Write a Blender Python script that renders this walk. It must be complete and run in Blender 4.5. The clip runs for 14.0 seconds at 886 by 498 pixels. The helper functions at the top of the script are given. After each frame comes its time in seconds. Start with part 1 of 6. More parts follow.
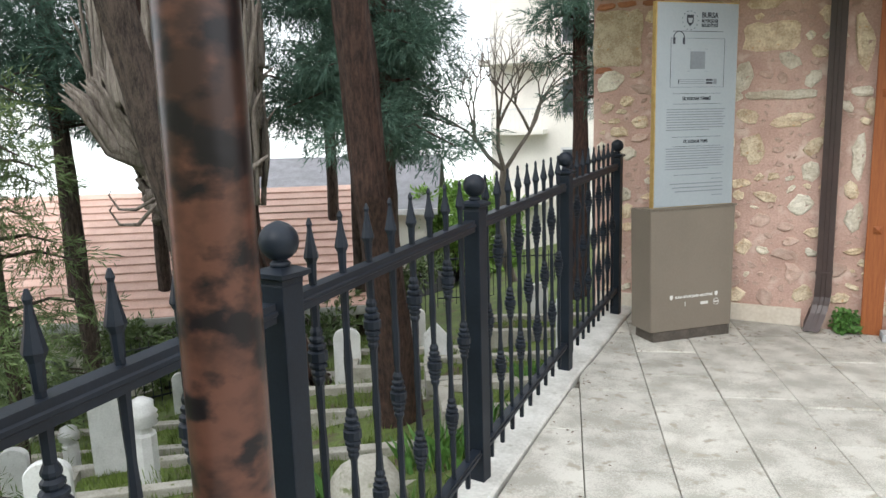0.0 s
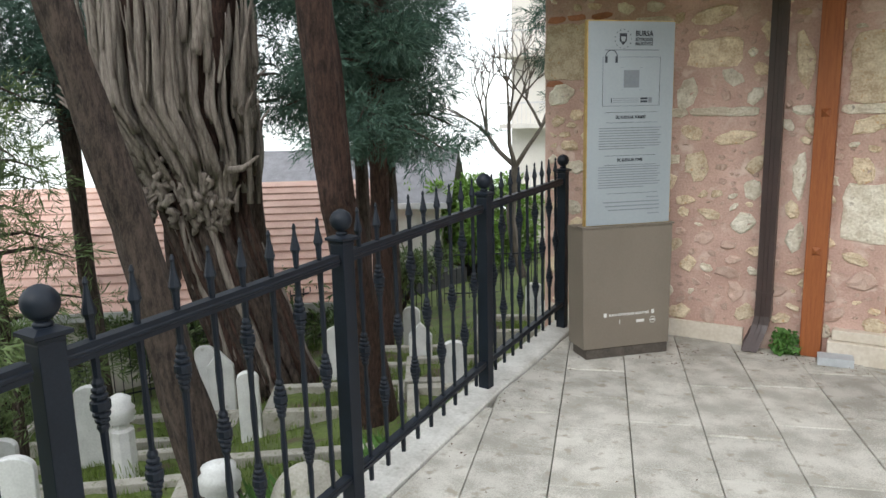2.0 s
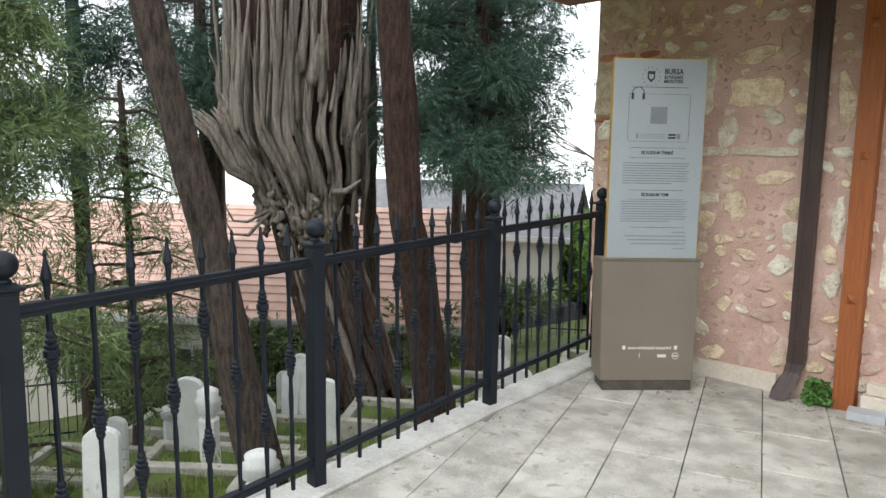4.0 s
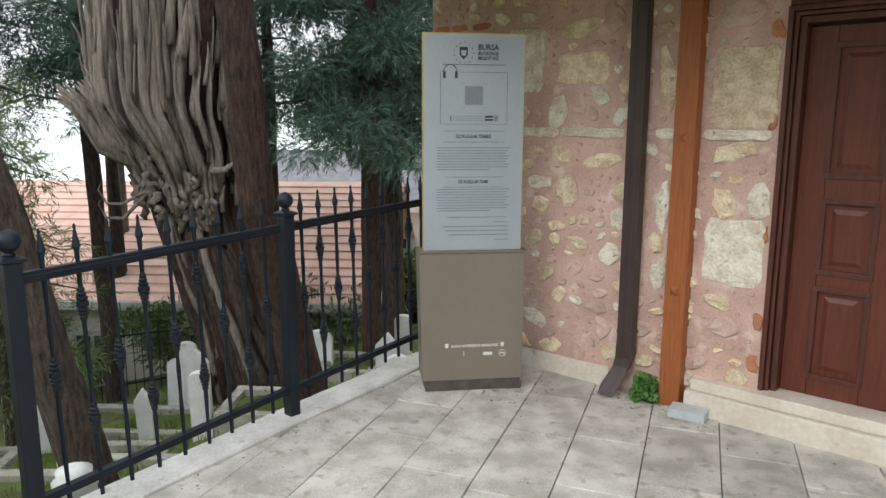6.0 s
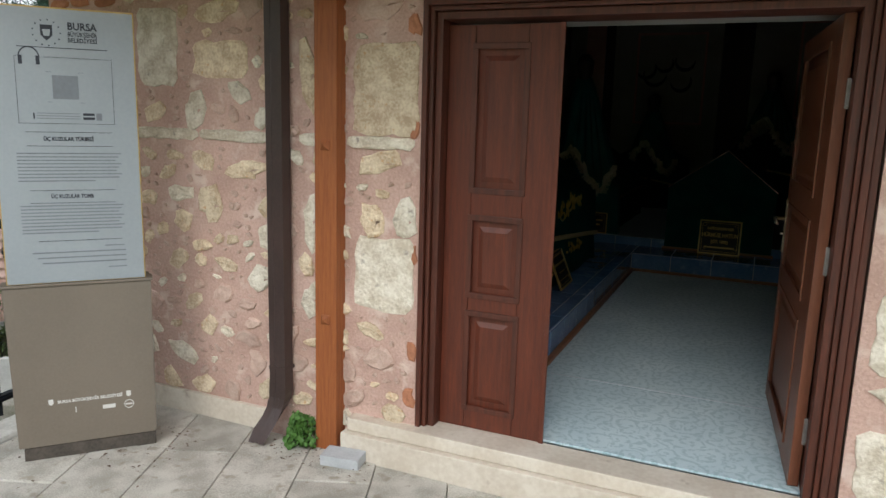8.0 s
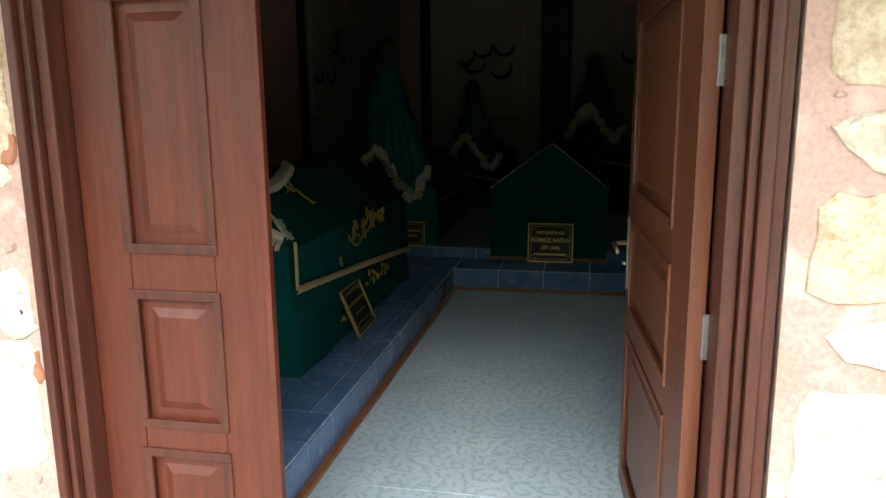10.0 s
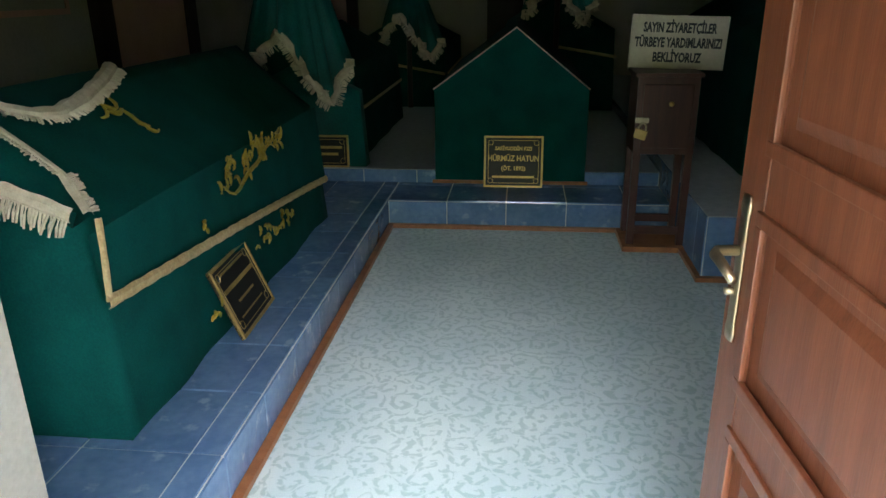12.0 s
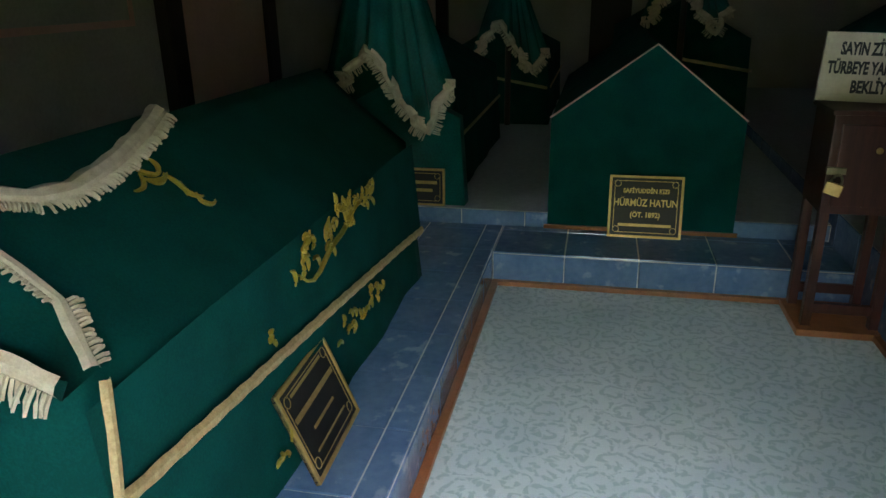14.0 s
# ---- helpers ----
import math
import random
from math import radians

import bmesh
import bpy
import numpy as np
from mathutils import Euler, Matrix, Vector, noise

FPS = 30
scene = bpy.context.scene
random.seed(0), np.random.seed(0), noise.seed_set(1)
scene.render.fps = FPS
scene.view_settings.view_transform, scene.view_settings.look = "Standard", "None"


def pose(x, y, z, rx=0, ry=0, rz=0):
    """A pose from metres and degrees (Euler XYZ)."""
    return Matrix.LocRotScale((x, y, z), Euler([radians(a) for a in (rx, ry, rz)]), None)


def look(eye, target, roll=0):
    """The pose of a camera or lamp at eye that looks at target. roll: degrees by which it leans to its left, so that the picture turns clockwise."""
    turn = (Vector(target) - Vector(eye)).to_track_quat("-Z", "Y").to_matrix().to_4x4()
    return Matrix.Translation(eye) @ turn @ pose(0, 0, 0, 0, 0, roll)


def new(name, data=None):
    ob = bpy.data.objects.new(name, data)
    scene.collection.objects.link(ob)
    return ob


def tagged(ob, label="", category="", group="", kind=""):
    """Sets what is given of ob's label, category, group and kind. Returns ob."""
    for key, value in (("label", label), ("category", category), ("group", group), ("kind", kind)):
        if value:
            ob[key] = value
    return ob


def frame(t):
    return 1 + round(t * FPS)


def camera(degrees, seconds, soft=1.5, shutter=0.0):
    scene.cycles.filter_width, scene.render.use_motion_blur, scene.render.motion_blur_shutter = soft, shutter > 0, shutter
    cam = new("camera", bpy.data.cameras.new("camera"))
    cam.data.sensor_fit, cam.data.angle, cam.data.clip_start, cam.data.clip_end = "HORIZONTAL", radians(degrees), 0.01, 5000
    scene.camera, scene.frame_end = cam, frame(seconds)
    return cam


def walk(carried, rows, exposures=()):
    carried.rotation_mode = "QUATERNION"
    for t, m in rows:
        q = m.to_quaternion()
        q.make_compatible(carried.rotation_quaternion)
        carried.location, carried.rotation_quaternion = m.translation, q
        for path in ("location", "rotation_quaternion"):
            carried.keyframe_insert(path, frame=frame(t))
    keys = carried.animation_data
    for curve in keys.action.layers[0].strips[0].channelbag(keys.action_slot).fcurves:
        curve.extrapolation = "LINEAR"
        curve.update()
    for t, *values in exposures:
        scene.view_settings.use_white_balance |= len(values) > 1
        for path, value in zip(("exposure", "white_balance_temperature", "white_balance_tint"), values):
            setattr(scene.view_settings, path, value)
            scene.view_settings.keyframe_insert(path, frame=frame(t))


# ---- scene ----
cam = camera(63.4, 14.0)
PATH = [
    (0, (0.453, -5.641, 1.461), (-0.554, -3.944, 1.136), -1.6),
    (0.5, (0.582, -5.614, 1.497), (-0.391, -3.893, 1.194), -1.9),
    (1, (0.695, -5.414, 1.544), (-0.219, -3.666, 1.211), -1.6),
    (1.5, (0.795, -5.331, 1.615), (-0.119, -3.595, 1.226), -1.6),
    (2, (1.04, -5.315, 1.633), (-0.044, -3.672, 1.279), -1.3),
    (2.2, (1.116, -5.318, 1.658), (-0.032, -3.721, 1.297), -0.8),
    (4.3, (1.912, -4.907, 1.581), (0.51, -3.503, 1.329), 0.8),
    (4.5, (1.949, -4.788, 1.583), (0.548, -3.385, 1.324), 0.6),
    (5, (1.973, -4.548, 1.612), (0.65, -3.084, 1.285), 0.4),
    (5.5, (2.1, -4.36, 1.688), (0.807, -2.874, 1.342), -0.2),
    (6, (2.197, -4.146, 1.708), (0.916, -2.65, 1.36), 0.2),
    (6.5, (2.212, -3.864, 1.676), (0.949, -2.35, 1.341), 1.7),
    (7, (2.301, -3.623, 1.759), (1.17, -2.015, 1.392), 1.8),
    (7.5, (2.474, -3.43, 1.756), (1.545, -1.69, 1.423), 1.9),
    (8, (2.521, -3.146, 1.782), (1.737, -1.342, 1.418), 1.6),
    (8.5, (2.443, -2.785, 1.794), (1.744, -0.95, 1.417), 1.4),
    (9, (2.486, -2.426, 1.783), (1.874, -0.562, 1.393), 0.4),
    (9.2, (2.516, -2.289, 1.803), (1.944, -0.41, 1.427), 0.1),
    (11.3, (2.316, -0.589, 1.79), (2.257, 1.362, 1.353), 0.5),
    (11.5, (2.26, -0.431, 1.778), (2.228, 1.503, 1.269), 0.7),
    (12, (2.254, -0.095, 1.757), (2.048, 1.774, 1.075), -0.7),
    (12.5, (2.207, 0.217, 1.771), (1.911, 2.083, 1.113), -1.4),
    (13, (2.167, 0.409, 1.791), (1.842, 2.269, 1.133), -0.8),
    (13.5, (2.016, 0.638, 1.789), (1.635, 2.477, 1.101), -1.1),
    (14, (1.904, 0.775, 1.818), (1.505, 2.61, 1.132), -0.9),
]
EXPOSURES = [(0, 0.35), (1.0, 0.18), (2.0, 0.08), (4.4, 0.22), (5.2, 0.15), (7.0, 0.05), (7.6, 0.05), (8.5, 0.4), (9.2, 0.5), (11.3, 3.6), (11.6, 3.6), (12.0, 3.5), (12.6, 4.0), (13.2, 4.05), (14, 3.75)]
walk(cam, [(t, look(eye, target, roll)) for t, eye, target, roll in PATH], EXPOSURES)

# ---- sky and sun: bright overcast ----
world = bpy.data.worlds.new("overcast_sky")
scene.world = world
world.use_nodes = True
wn, wl = world.node_tree.nodes, world.node_tree.links
sky = wn.new("ShaderNodeTexSky")
sky.sky_type, sky.sun_disc = "NISHITA", False
sky.sun_elevation, sky.sun_rotation = radians(39), radians(171)
mixw = wn.new("ShaderNodeMix")
mixw.data_type = "RGBA"
mixw.inputs[0].default_value = 0.8
mixw.inputs[7].default_value = (10.5, 10.9, 11.2, 1)
wl.new(sky.outputs[0], mixw.inputs[6])
wl.new(mixw.outputs[2], wn["Background"].inputs[0])
wn["Background"].inputs[1].default_value = 0.19
sun = new("sun", bpy.data.lights.new("sun", "SUN"))
sun.data.energy, sun.data.angle, sun.data.color = 0.9, radians(28), (1, 0.985, 0.96)
sun.matrix_world = look((1.5, -10, 8.2), (0, 0, 0))

# ---- materials ----


def mat(name, a, b=None, rough=0.7, metal=0.0, scale=6.0, fine=60.0, bump=0.2, dist=0.01, spots=None, spot=0.6, vary=0.0,
        stretch=(1, 1, 1), sheen=0.0, coat=0.0, local=False, contrast=0.25):
    """A node material: colour a to b by two noises, spots of a third colour, relief, and a shift of value from piece to piece."""
    m = bpy.data.materials.new(name)
    m.use_nodes = True
    n, l = m.node_tree.nodes, m.node_tree.links
    p = n["Principled BSDF"]
    b = b or tuple(v * 0.75 for v in a)
    if local:
        src = n.new("ShaderNodeTexCoord").outputs["Object"]
    else:
        src = n.new("ShaderNodeNewGeometry").outputs["Position"]
    mp = n.new("ShaderNodeMapping")
    mp.inputs["Scale"].default_value = stretch
    l.new(src, mp.inputs[0])
    big = n.new("ShaderNodeTexNoise")
    big.inputs["Scale"].default_value, big.inputs["Detail"].default_value = scale, 5
    small = n.new("ShaderNodeTexNoise")
    small.inputs["Scale"].default_value, small.inputs["Detail"].default_value = fine, 4
    l.new(mp.outputs[0], big.inputs[0])
    l.new(mp.outputs[0], small.inputs[0])
    ave = n.new("ShaderNodeMath")
    ave.operation = "MULTIPLY_ADD"
    ave.inputs[1].default_value = 0.4
    l.new(small.outputs[0], ave.inputs[0])
    half = n.new("ShaderNodeMath")
    half.operation = "MULTIPLY"
    half.inputs[1].default_value = 0.6
    l.new(big.outputs[0], half.inputs[0])
    l.new(half.outputs[0], ave.inputs[2])
    ramp = n.new("ShaderNodeValToRGB")
    e = ramp.color_ramp.elements
    e[0].position, e[0].color = 0.5 - contrast / 2, (*b, 1)
    e[1].position, e[1].color = 0.5 + contrast / 2, (*a, 1)
    l.new(ave.outputs[0], ramp.inputs[0])
    col = ramp.outputs[0]
    if spots:
        sp = n.new("ShaderNodeTexNoise")
        sp.inputs["Scale"].default_value, sp.inputs["Detail"].default_value = scale * 2.3, 8
        l.new(mp.outputs[0], sp.inputs[0])
        sr = n.new("ShaderNodeValToRGB")
        sr.color_ramp.elements[0].position, sr.color_ramp.elements[1].position = spot, spot + 0.1
        l.new(sp.outputs[0], sr.inputs[0])
        mx = n.new("ShaderNodeMix")
        mx.data_type = "RGBA"
        mx.inputs[7].default_value = (*spots, 1)
        l.new(sr.outputs[0], mx.inputs[0])
        l.new(col, mx.inputs[6])
        col = mx.outputs[2]
    if vary:
        oi = n.new("ShaderNodeObjectInfo")
        mr = n.new("ShaderNodeMapRange")
        mr.inputs[3].default_value, mr.inputs[4].default_value = 1 - vary, 1 + vary
        l.new(oi.outputs["Random"], mr.inputs[0])
        hs = n.new("ShaderNodeHueSaturation")
        l.new(mr.outputs[0], hs.inputs["Value"])
        l.new(col, hs.inputs["Color"])
        col = hs.outputs[0]
    l.new(col, p.inputs["Base Color"])
    p.inputs["Roughness"].default_value, p.inputs["Metallic"].default_value = rough, metal
    p.inputs["Sheen Weight"].default_value, p.inputs["Coat Weight"].default_value = sheen, coat
    if bump:
        bp = n.new("ShaderNodeBump")
        bp.inputs["Strength"].default_value, bp.inputs["Distance"].default_value = bump, dist
        l.new(ave.outputs[0], bp.inputs["Height"])
        l.new(bp.outputs[0], p.inputs["Normal"])
    return m


def carpet_material():
    """Pale blue carpet with swirling relief."""
    m = mat("carpet_blue", (0.56, 0.68, 0.72), (0.43, 0.57, 0.63), 0.95, scale=3, fine=240, bump=0.4, dist=0.004, sheen=0.3)
    n, l = m.node_tree.nodes, m.node_tree.links
    p = n["Principled BSDF"]
    geo = n.new("ShaderNodeNewGeometry")
    wob = n.new("ShaderNodeTexNoise")
    wob.inputs["Scale"].default_value, wob.inputs["Detail"].default_value = 9, 1
    l.new(geo.outputs["Position"], wob.inputs[0])
    ma = n.new("ShaderNodeVectorMath")
    ma.operation = "MULTIPLY_ADD"
    ma.inputs[1].default_value = (0.09, 0.09, 0)
    l.new(wob.outputs["Color"], ma.inputs[0])
    l.new(geo.outputs["Position"], ma.inputs[2])
    rel = []
    for size, turns, arms in ((9.5, 110.0, 1.0), (17.0, 190.0, 2.0)):
        vo = n.new("ShaderNodeTexVoronoi")
        vo.voronoi_dimensions = "2D"
        vo.inputs["Scale"].default_value = size
        l.new(ma.outputs[0], vo.inputs["Vector"])
        df = n.new("ShaderNodeVectorMath")
        df.operation = "SUBTRACT"
        l.new(ma.outputs[0], df.inputs[0])
        l.new(vo.outputs["Position"], df.inputs[1])
        sx = n.new("ShaderNodeSeparateXYZ")
        l.new(df.outputs[0], sx.inputs[0])
        at = n.new("ShaderNodeMath")
        at.operation = "ARCTAN2"
        l.new(sx.outputs[1], at.inputs[0])
        l.new(sx.outputs[0], at.inputs[1])
        hy = n.new("ShaderNodeCombineXYZ")
        l.new(sx.outputs[0], hy.inputs[0])
        l.new(sx.outputs[1], hy.inputs[1])
        le = n.new("ShaderNodeVectorMath")
        le.operation = "LENGTH"
        l.new(hy.outputs[0], le.inputs[0])
        m1 = n.new("ShaderNodeMath")
        m1.operation = "MULTIPLY"
        m1.inputs[1].default_value = arms
        l.new(at.outputs[0], m1.inputs[0])
        m2 = n.new("ShaderNodeMath")
        m2.operation = "MULTIPLY_ADD"
        m2.inputs[1].default_value = turns
        l.new(le.outputs["Value"], m2.inputs[0])
        l.new(m1.outputs[0], m2.inputs[2])
        si = n.new("ShaderNodeMath")
        si.operation = "SINE"
        l.new(m2.outputs[0], si.inputs[0])
        rel.append(si.outputs[0])
    sm = n.new("ShaderNodeMath")
    sm.operation = "MULTIPLY_ADD"
    sm.inputs[1].default_value = 0.6
    l.new(rel[1], sm.inputs[0])
    l.new(rel[0], sm.inputs[2])
    rp = n.new("ShaderNodeValToRGB")
    rp.color_ramp.elements[0].position, rp.color_ramp.elements[1].position = 0.15, 0.75
    l.new(sm.outputs[0], rp.inputs[0])
    mx = n.new("ShaderNodeMix")
    mx.data_type = "RGBA"
    mx.inputs[7].default_value = (0.21, 0.36, 0.41, 1)
    old = p.inputs["Base Color"].links[0].from_socket
    fac = n.new("ShaderNodeMath")
    fac.operation = "MULTIPLY"
    fac.inputs[1].default_value = 0.5
    l.new(rp.outputs[0], fac.inputs[0])
    l.new(fac.outputs[0], mx.inputs[0])
    l.new(old, mx.inputs[6])
    l.new(mx.outputs[2], p.inputs["Base Color"])
    return m


M = {}
M["mortar"] = mat("pink_mortar", (0.62, 0.43, 0.365), (0.47, 0.31, 0.255), 0.95, scale=3, fine=70, bump=0.8, dist=0.018, spots=(0.68, 0.54, 0.47), spot=0.56, contrast=0.2)
M["stone"] = mat("pale_rubble_stone", (0.78, 0.67, 0.50), (0.52, 0.39, 0.26), 0.92, scale=12, fine=70, bump=1.0, dist=0.02, vary=0.14, spots=(0.60, 0.38, 0.20), spot=0.63, contrast=0.2)
M["stone_grey"] = mat("grey_white_stone", (0.82, 0.77, 0.66), (0.56, 0.49, 0.38), 0.92, scale=10, fine=60, bump=1.0, dist=0.022, vary=0.12, spots=(0.36, 0.32, 0.27), spot=0.635, contrast=0.2)
M["stone_pink"] = mat("pinkish_stone", (0.60, 0.45, 0.38), (0.48, 0.33, 0.27), 0.92, scale=14, fine=90, bump=0.7, dist=0.012, vary=0.14)
M["brick"] = mat("old_orange_brick", (0.50, 0.22, 0.12), (0.38, 0.16, 0.09), 0.9, scale=20, fine=90, bump=0.5, vary=0.15)
M["slab"] = mat("travertine_slab", (0.56, 0.54, 0.485), (0.35, 0.335, 0.29), 0.85, scale=5, fine=150, bump=0.8, dist=0.012, vary=0.13, spots=(0.33, 0.30, 0.245), spot=0.58, contrast=0.16)
M["bed"] = mat("paving_bed", (0.28, 0.26, 0.215), (0.13, 0.12, 0.10), 0.95, scale=8, fine=60, bump=0.5)
M["kerb"] = mat("white_worn_concrete", (0.66, 0.65, 0.61), (0.46, 0.45, 0.41), 0.9, scale=5, fine=60, bump=0.4, spots=(0.33, 0.32, 0.27), spot=0.64)
M["marble"] = mat("cream_marble", (0.70, 0.64, 0.55), (0.58, 0.51, 0.42), 0.5, scale=5, fine=40, bump=0.15, spots=(0.45, 0.38, 0.30), spot=0.66)
M["iron"] = mat("navy_black_painted_iron", (0.010, 0.015, 0.024), (0.006, 0.009, 0.015), 0.46, 0.0, scale=9, fine=120, bump=0.15, dist=0.003)
M["iron"].node_tree.nodes["Principled BSDF"].inputs["Specular IOR Level"].default_value = 0.28
M["copper"] = mat("streaked_copper_pole", (0.125, 0.056, 0.040), (0.045, 0.024, 0.020), 0.30, 0.35, scale=7, fine=40, bump=0.1, spots=(0.014, 0.011, 0.013), spot=0.5, stretch=(1.0, 1.0, 1.5), contrast=0.16)
M["pipe"] = mat("dark_brown_coated_metal", (0.052, 0.030, 0.027), (0.036, 0.021, 0.019), 0.5, 0.0, scale=5, fine=70, bump=0.1, coat=0.2)
M["beam"] = mat("orange_stained_pine", (0.36, 0.115, 0.032), (0.24, 0.066, 0.018), 0.55, scale=5, fine=30, bump=0.25, stretch=(14, 14, 0.8), contrast=0.3)
M["wood"] = mat("red_brown_door_wood", (0.150, 0.032, 0.013), (0.062, 0.014, 0.007), 0.48, scale=4, fine=26, bump=0.2, stretch=(13, 13, 0.9), coat=0.04, contrast=0.4)
M["wood_dark"] = mat("dark_brown_frame_wood", (0.105, 0.027, 0.014), (0.052, 0.014, 0.008), 0.48, scale=4, fine=26, bump=0.2, stretch=(12, 12, 0.9), coat=0.04)
# brighter copy of the door wood, daylight on the open leaf in its colour
M["wood_lit"] = mat("daylit_door_wood", (0.20, 0.066, 0.031), (0.105, 0.031, 0.014), 0.42, scale=2.5, fine=24, bump=0.15, stretch=(13, 13, 0.8), coat=0.1, contrast=0.35)
M["chrome"] = mat("worn_brass_chrome", (0.55, 0.47, 0.33), (0.42, 0.35, 0.23), 0.36, 1.0, scale=20, fine=90, bump=0.05)
M["brass"] = mat("gold_brass", (0.60, 0.42, 0.16), (0.48, 0.32, 0.11), 0.45, 0.55, scale=20, fine=90, bump=0.1)
M["sheet_panel"] = mat("pale_blue_grey_panel", (0.335, 0.375, 0.40), (0.305, 0.345, 0.37), 0.42, 0.0, scale=2.5, fine=60, bump=0.03)
M["taupe"] = mat("taupe_coated_steel", (0.20, 0.168, 0.132), (0.175, 0.147, 0.115), 0.5, scale=3, fine=80, bump=0.06, spots=(0.25, 0.21, 0.17), spot=0.72)
M["plinth_dark"] = mat("dirty_concrete_foot", (0.10, 0.085, 0.07), (0.06, 0.05, 0.042), 0.9, scale=12, fine=70, bump=0.5)
M["ink"] = mat("dark_print_ink", (0.03, 0.035, 0.05), (0.025, 0.03, 0.04), 0.6, bump=0)
M["ink_soft"] = mat("grey_print_ink", (0.20, 0.225, 0.25), (0.17, 0.19, 0.21), 0.6, bump=0)
M["ink_white"] = mat("white_print", (0.72, 0.71, 0.68), (0.62, 0.61, 0.58), 0.6, bump=0)
M["velvet"] = mat("green_velvet", (0.0012, 0.074, 0.066), (0.0009, 0.050, 0.045), 0.92, scale=5, fine=160, bump=0.15, dist=0.003, sheen=0.0)
M["velvet"].node_tree.nodes["Principled BSDF"].inputs["Specular IOR Level"].default_value = 0.12
M["satin"] = mat("green_satin", (0.001, 0.125, 0.118), (0.001, 0.07, 0.066), 0.5, scale=4, fine=90, bump=0.1, dist=0.003)
M["satin"].node_tree.nodes["Principled BSDF"].inputs["Specular IOR Level"].default_value = 0.2
M["fringe"] = mat("cream_fringe", (0.68, 0.62, 0.50), (0.52, 0.46, 0.35), 0.9, scale=30, fine=220, bump=0.6, dist=0.004)
M["trim_gold"] = mat("beige_gold_braid", (0.55, 0.43, 0.22), (0.38, 0.28, 0.13), 0.7, scale=60, fine=220, bump=0.6, dist=0.004)
M["thread"] = mat("gold_thread", (0.42, 0.32, 0.05), (0.30, 0.22, 0.03), 0.5, 0.3, scale=60, fine=200, bump=0.3)
M["tile"] = mat("blue_glazed_tile", (0.15, 0.26, 0.45), (0.10, 0.19, 0.36), 0.13, scale=5, fine=30, bump=0.03, vary=0.10, coat=0.3, spots=(0.25, 0.36, 0.52), spot=0.6)
M["grout"] = mat("pale_grout", (0.52, 0.57, 0.62), (0.42, 0.47, 0.52), 0.9, scale=20, fine=90, bump=0.2)
M["strip"] = mat("orange_wood_strip", (0.33, 0.13, 0.05), (0.24, 0.09, 0.034), 0.45, scale=6, fine=40, bump=0.1, stretch=(3, 3, 3))
M["plaster"] = mat("grey_white_lime_plaster", (0.52, 0.50, 0.45), (0.42, 0.40, 0.35), 0.92, scale=2, fine=50, bump=0.2)
M["plaster_pink"] = mat("pink_gloss_plaster", (0.78, 0.49, 0.43), (0.68, 0.40, 0.35), 0.35, scale=3, fine=40, bump=0.2, spots=(0.64, 0.50, 0.45), spot=0.72)
M["dark_wood"] = mat("very_dark_wood", (0.03, 0.018, 0.014), (0.018, 0.011, 0.009), 0.5, scale=5, fine=30, bump=0.2, stretch=(10, 10, 1))
M["mahogany"] = mat("mahogany_box", (0.07, 0.022, 0.014), (0.045, 0.014, 0.010), 0.4, scale=4, fine=30, bump=0.15, stretch=(10, 10, 1))
M["black_plate"] = mat("black_plaque", (0.010, 0.010, 0.011), (0.007, 0.007, 0.008), 0.55, bump=0)
M["paper"] = mat("cream_board", (0.66, 0.60, 0.50), (0.56, 0.50, 0.41), 0.7, scale=8, fine=60, bump=0.05)
M["carpet"] = carpet_material()
M["grass"] = mat("cemetery_grass_and_earth", (0.12, 0.165, 0.035), (0.065, 0.09, 0.025), 0.95, scale=1.2, fine=18, bump=0.9, dist=0.06, spots=(0.085, 0.065, 0.042), spot=0.56)
M["blade"] = mat("grass_blades", (0.16, 0.23, 0.04), (0.09, 0.14, 0.028), 0.8, scale=2, fine=30, bump=0)
M["tombstone"] = mat("white_marble_headstone", (0.70, 0.71, 0.70), (0.55, 0.56, 0.55), 0.7, scale=4, fine=50, bump=0.2, spots=(0.38, 0.38, 0.35), spot=0.66)
M["grave_kerb"] = mat("mossy_concrete", (0.40, 0.385, 0.34), (0.26, 0.25, 0.21), 0.95, scale=5, fine=50, bump=0.5, spots=(0.13, 0.15, 0.07), spot=0.6)
M["bark"] = mat("grey_brown_bark", (0.115, 0.084, 0.068), (0.020, 0.014, 0.012), 0.95, scale=7, fine=42, bump=1.0, dist=0.04, stretch=(4, 4, 0.9), contrast=0.26)
M["bark_red"] = mat("red_brown_bark", (0.110, 0.060, 0.046), (0.022, 0.013, 0.010), 0.95, scale=8, fine=46, bump=1.0, dist=0.04, stretch=(4, 4, 0.9), contrast=0.26)
M["deadwood"] = mat("weathered_dead_wood", (0.40, 0.35, 0.305), (0.09, 0.068, 0.056), 0.9, scale=4, fine=22, bump=1.0, dist=0.03, stretch=(6, 6, 0.5), contrast=0.4)
M["twig"] = mat("grey_twigs", (0.16, 0.135, 0.115), (0.10, 0.085, 0.07), 0.9, scale=6, fine=40, bump=0.4)
M["leaf_dark"] = mat("dark_cypress_green", (0.085, 0.16, 0.112), (0.034, 0.08, 0.060), 0.75, scale=1.2, fine=9, bump=0, contrast=0.3)
M["leaf_mid"] = mat("shrub_green", (0.16, 0.22, 0.075), (0.07, 0.115, 0.043), 0.7, scale=1.4, fine=9, bump=0, contrast=0.3)
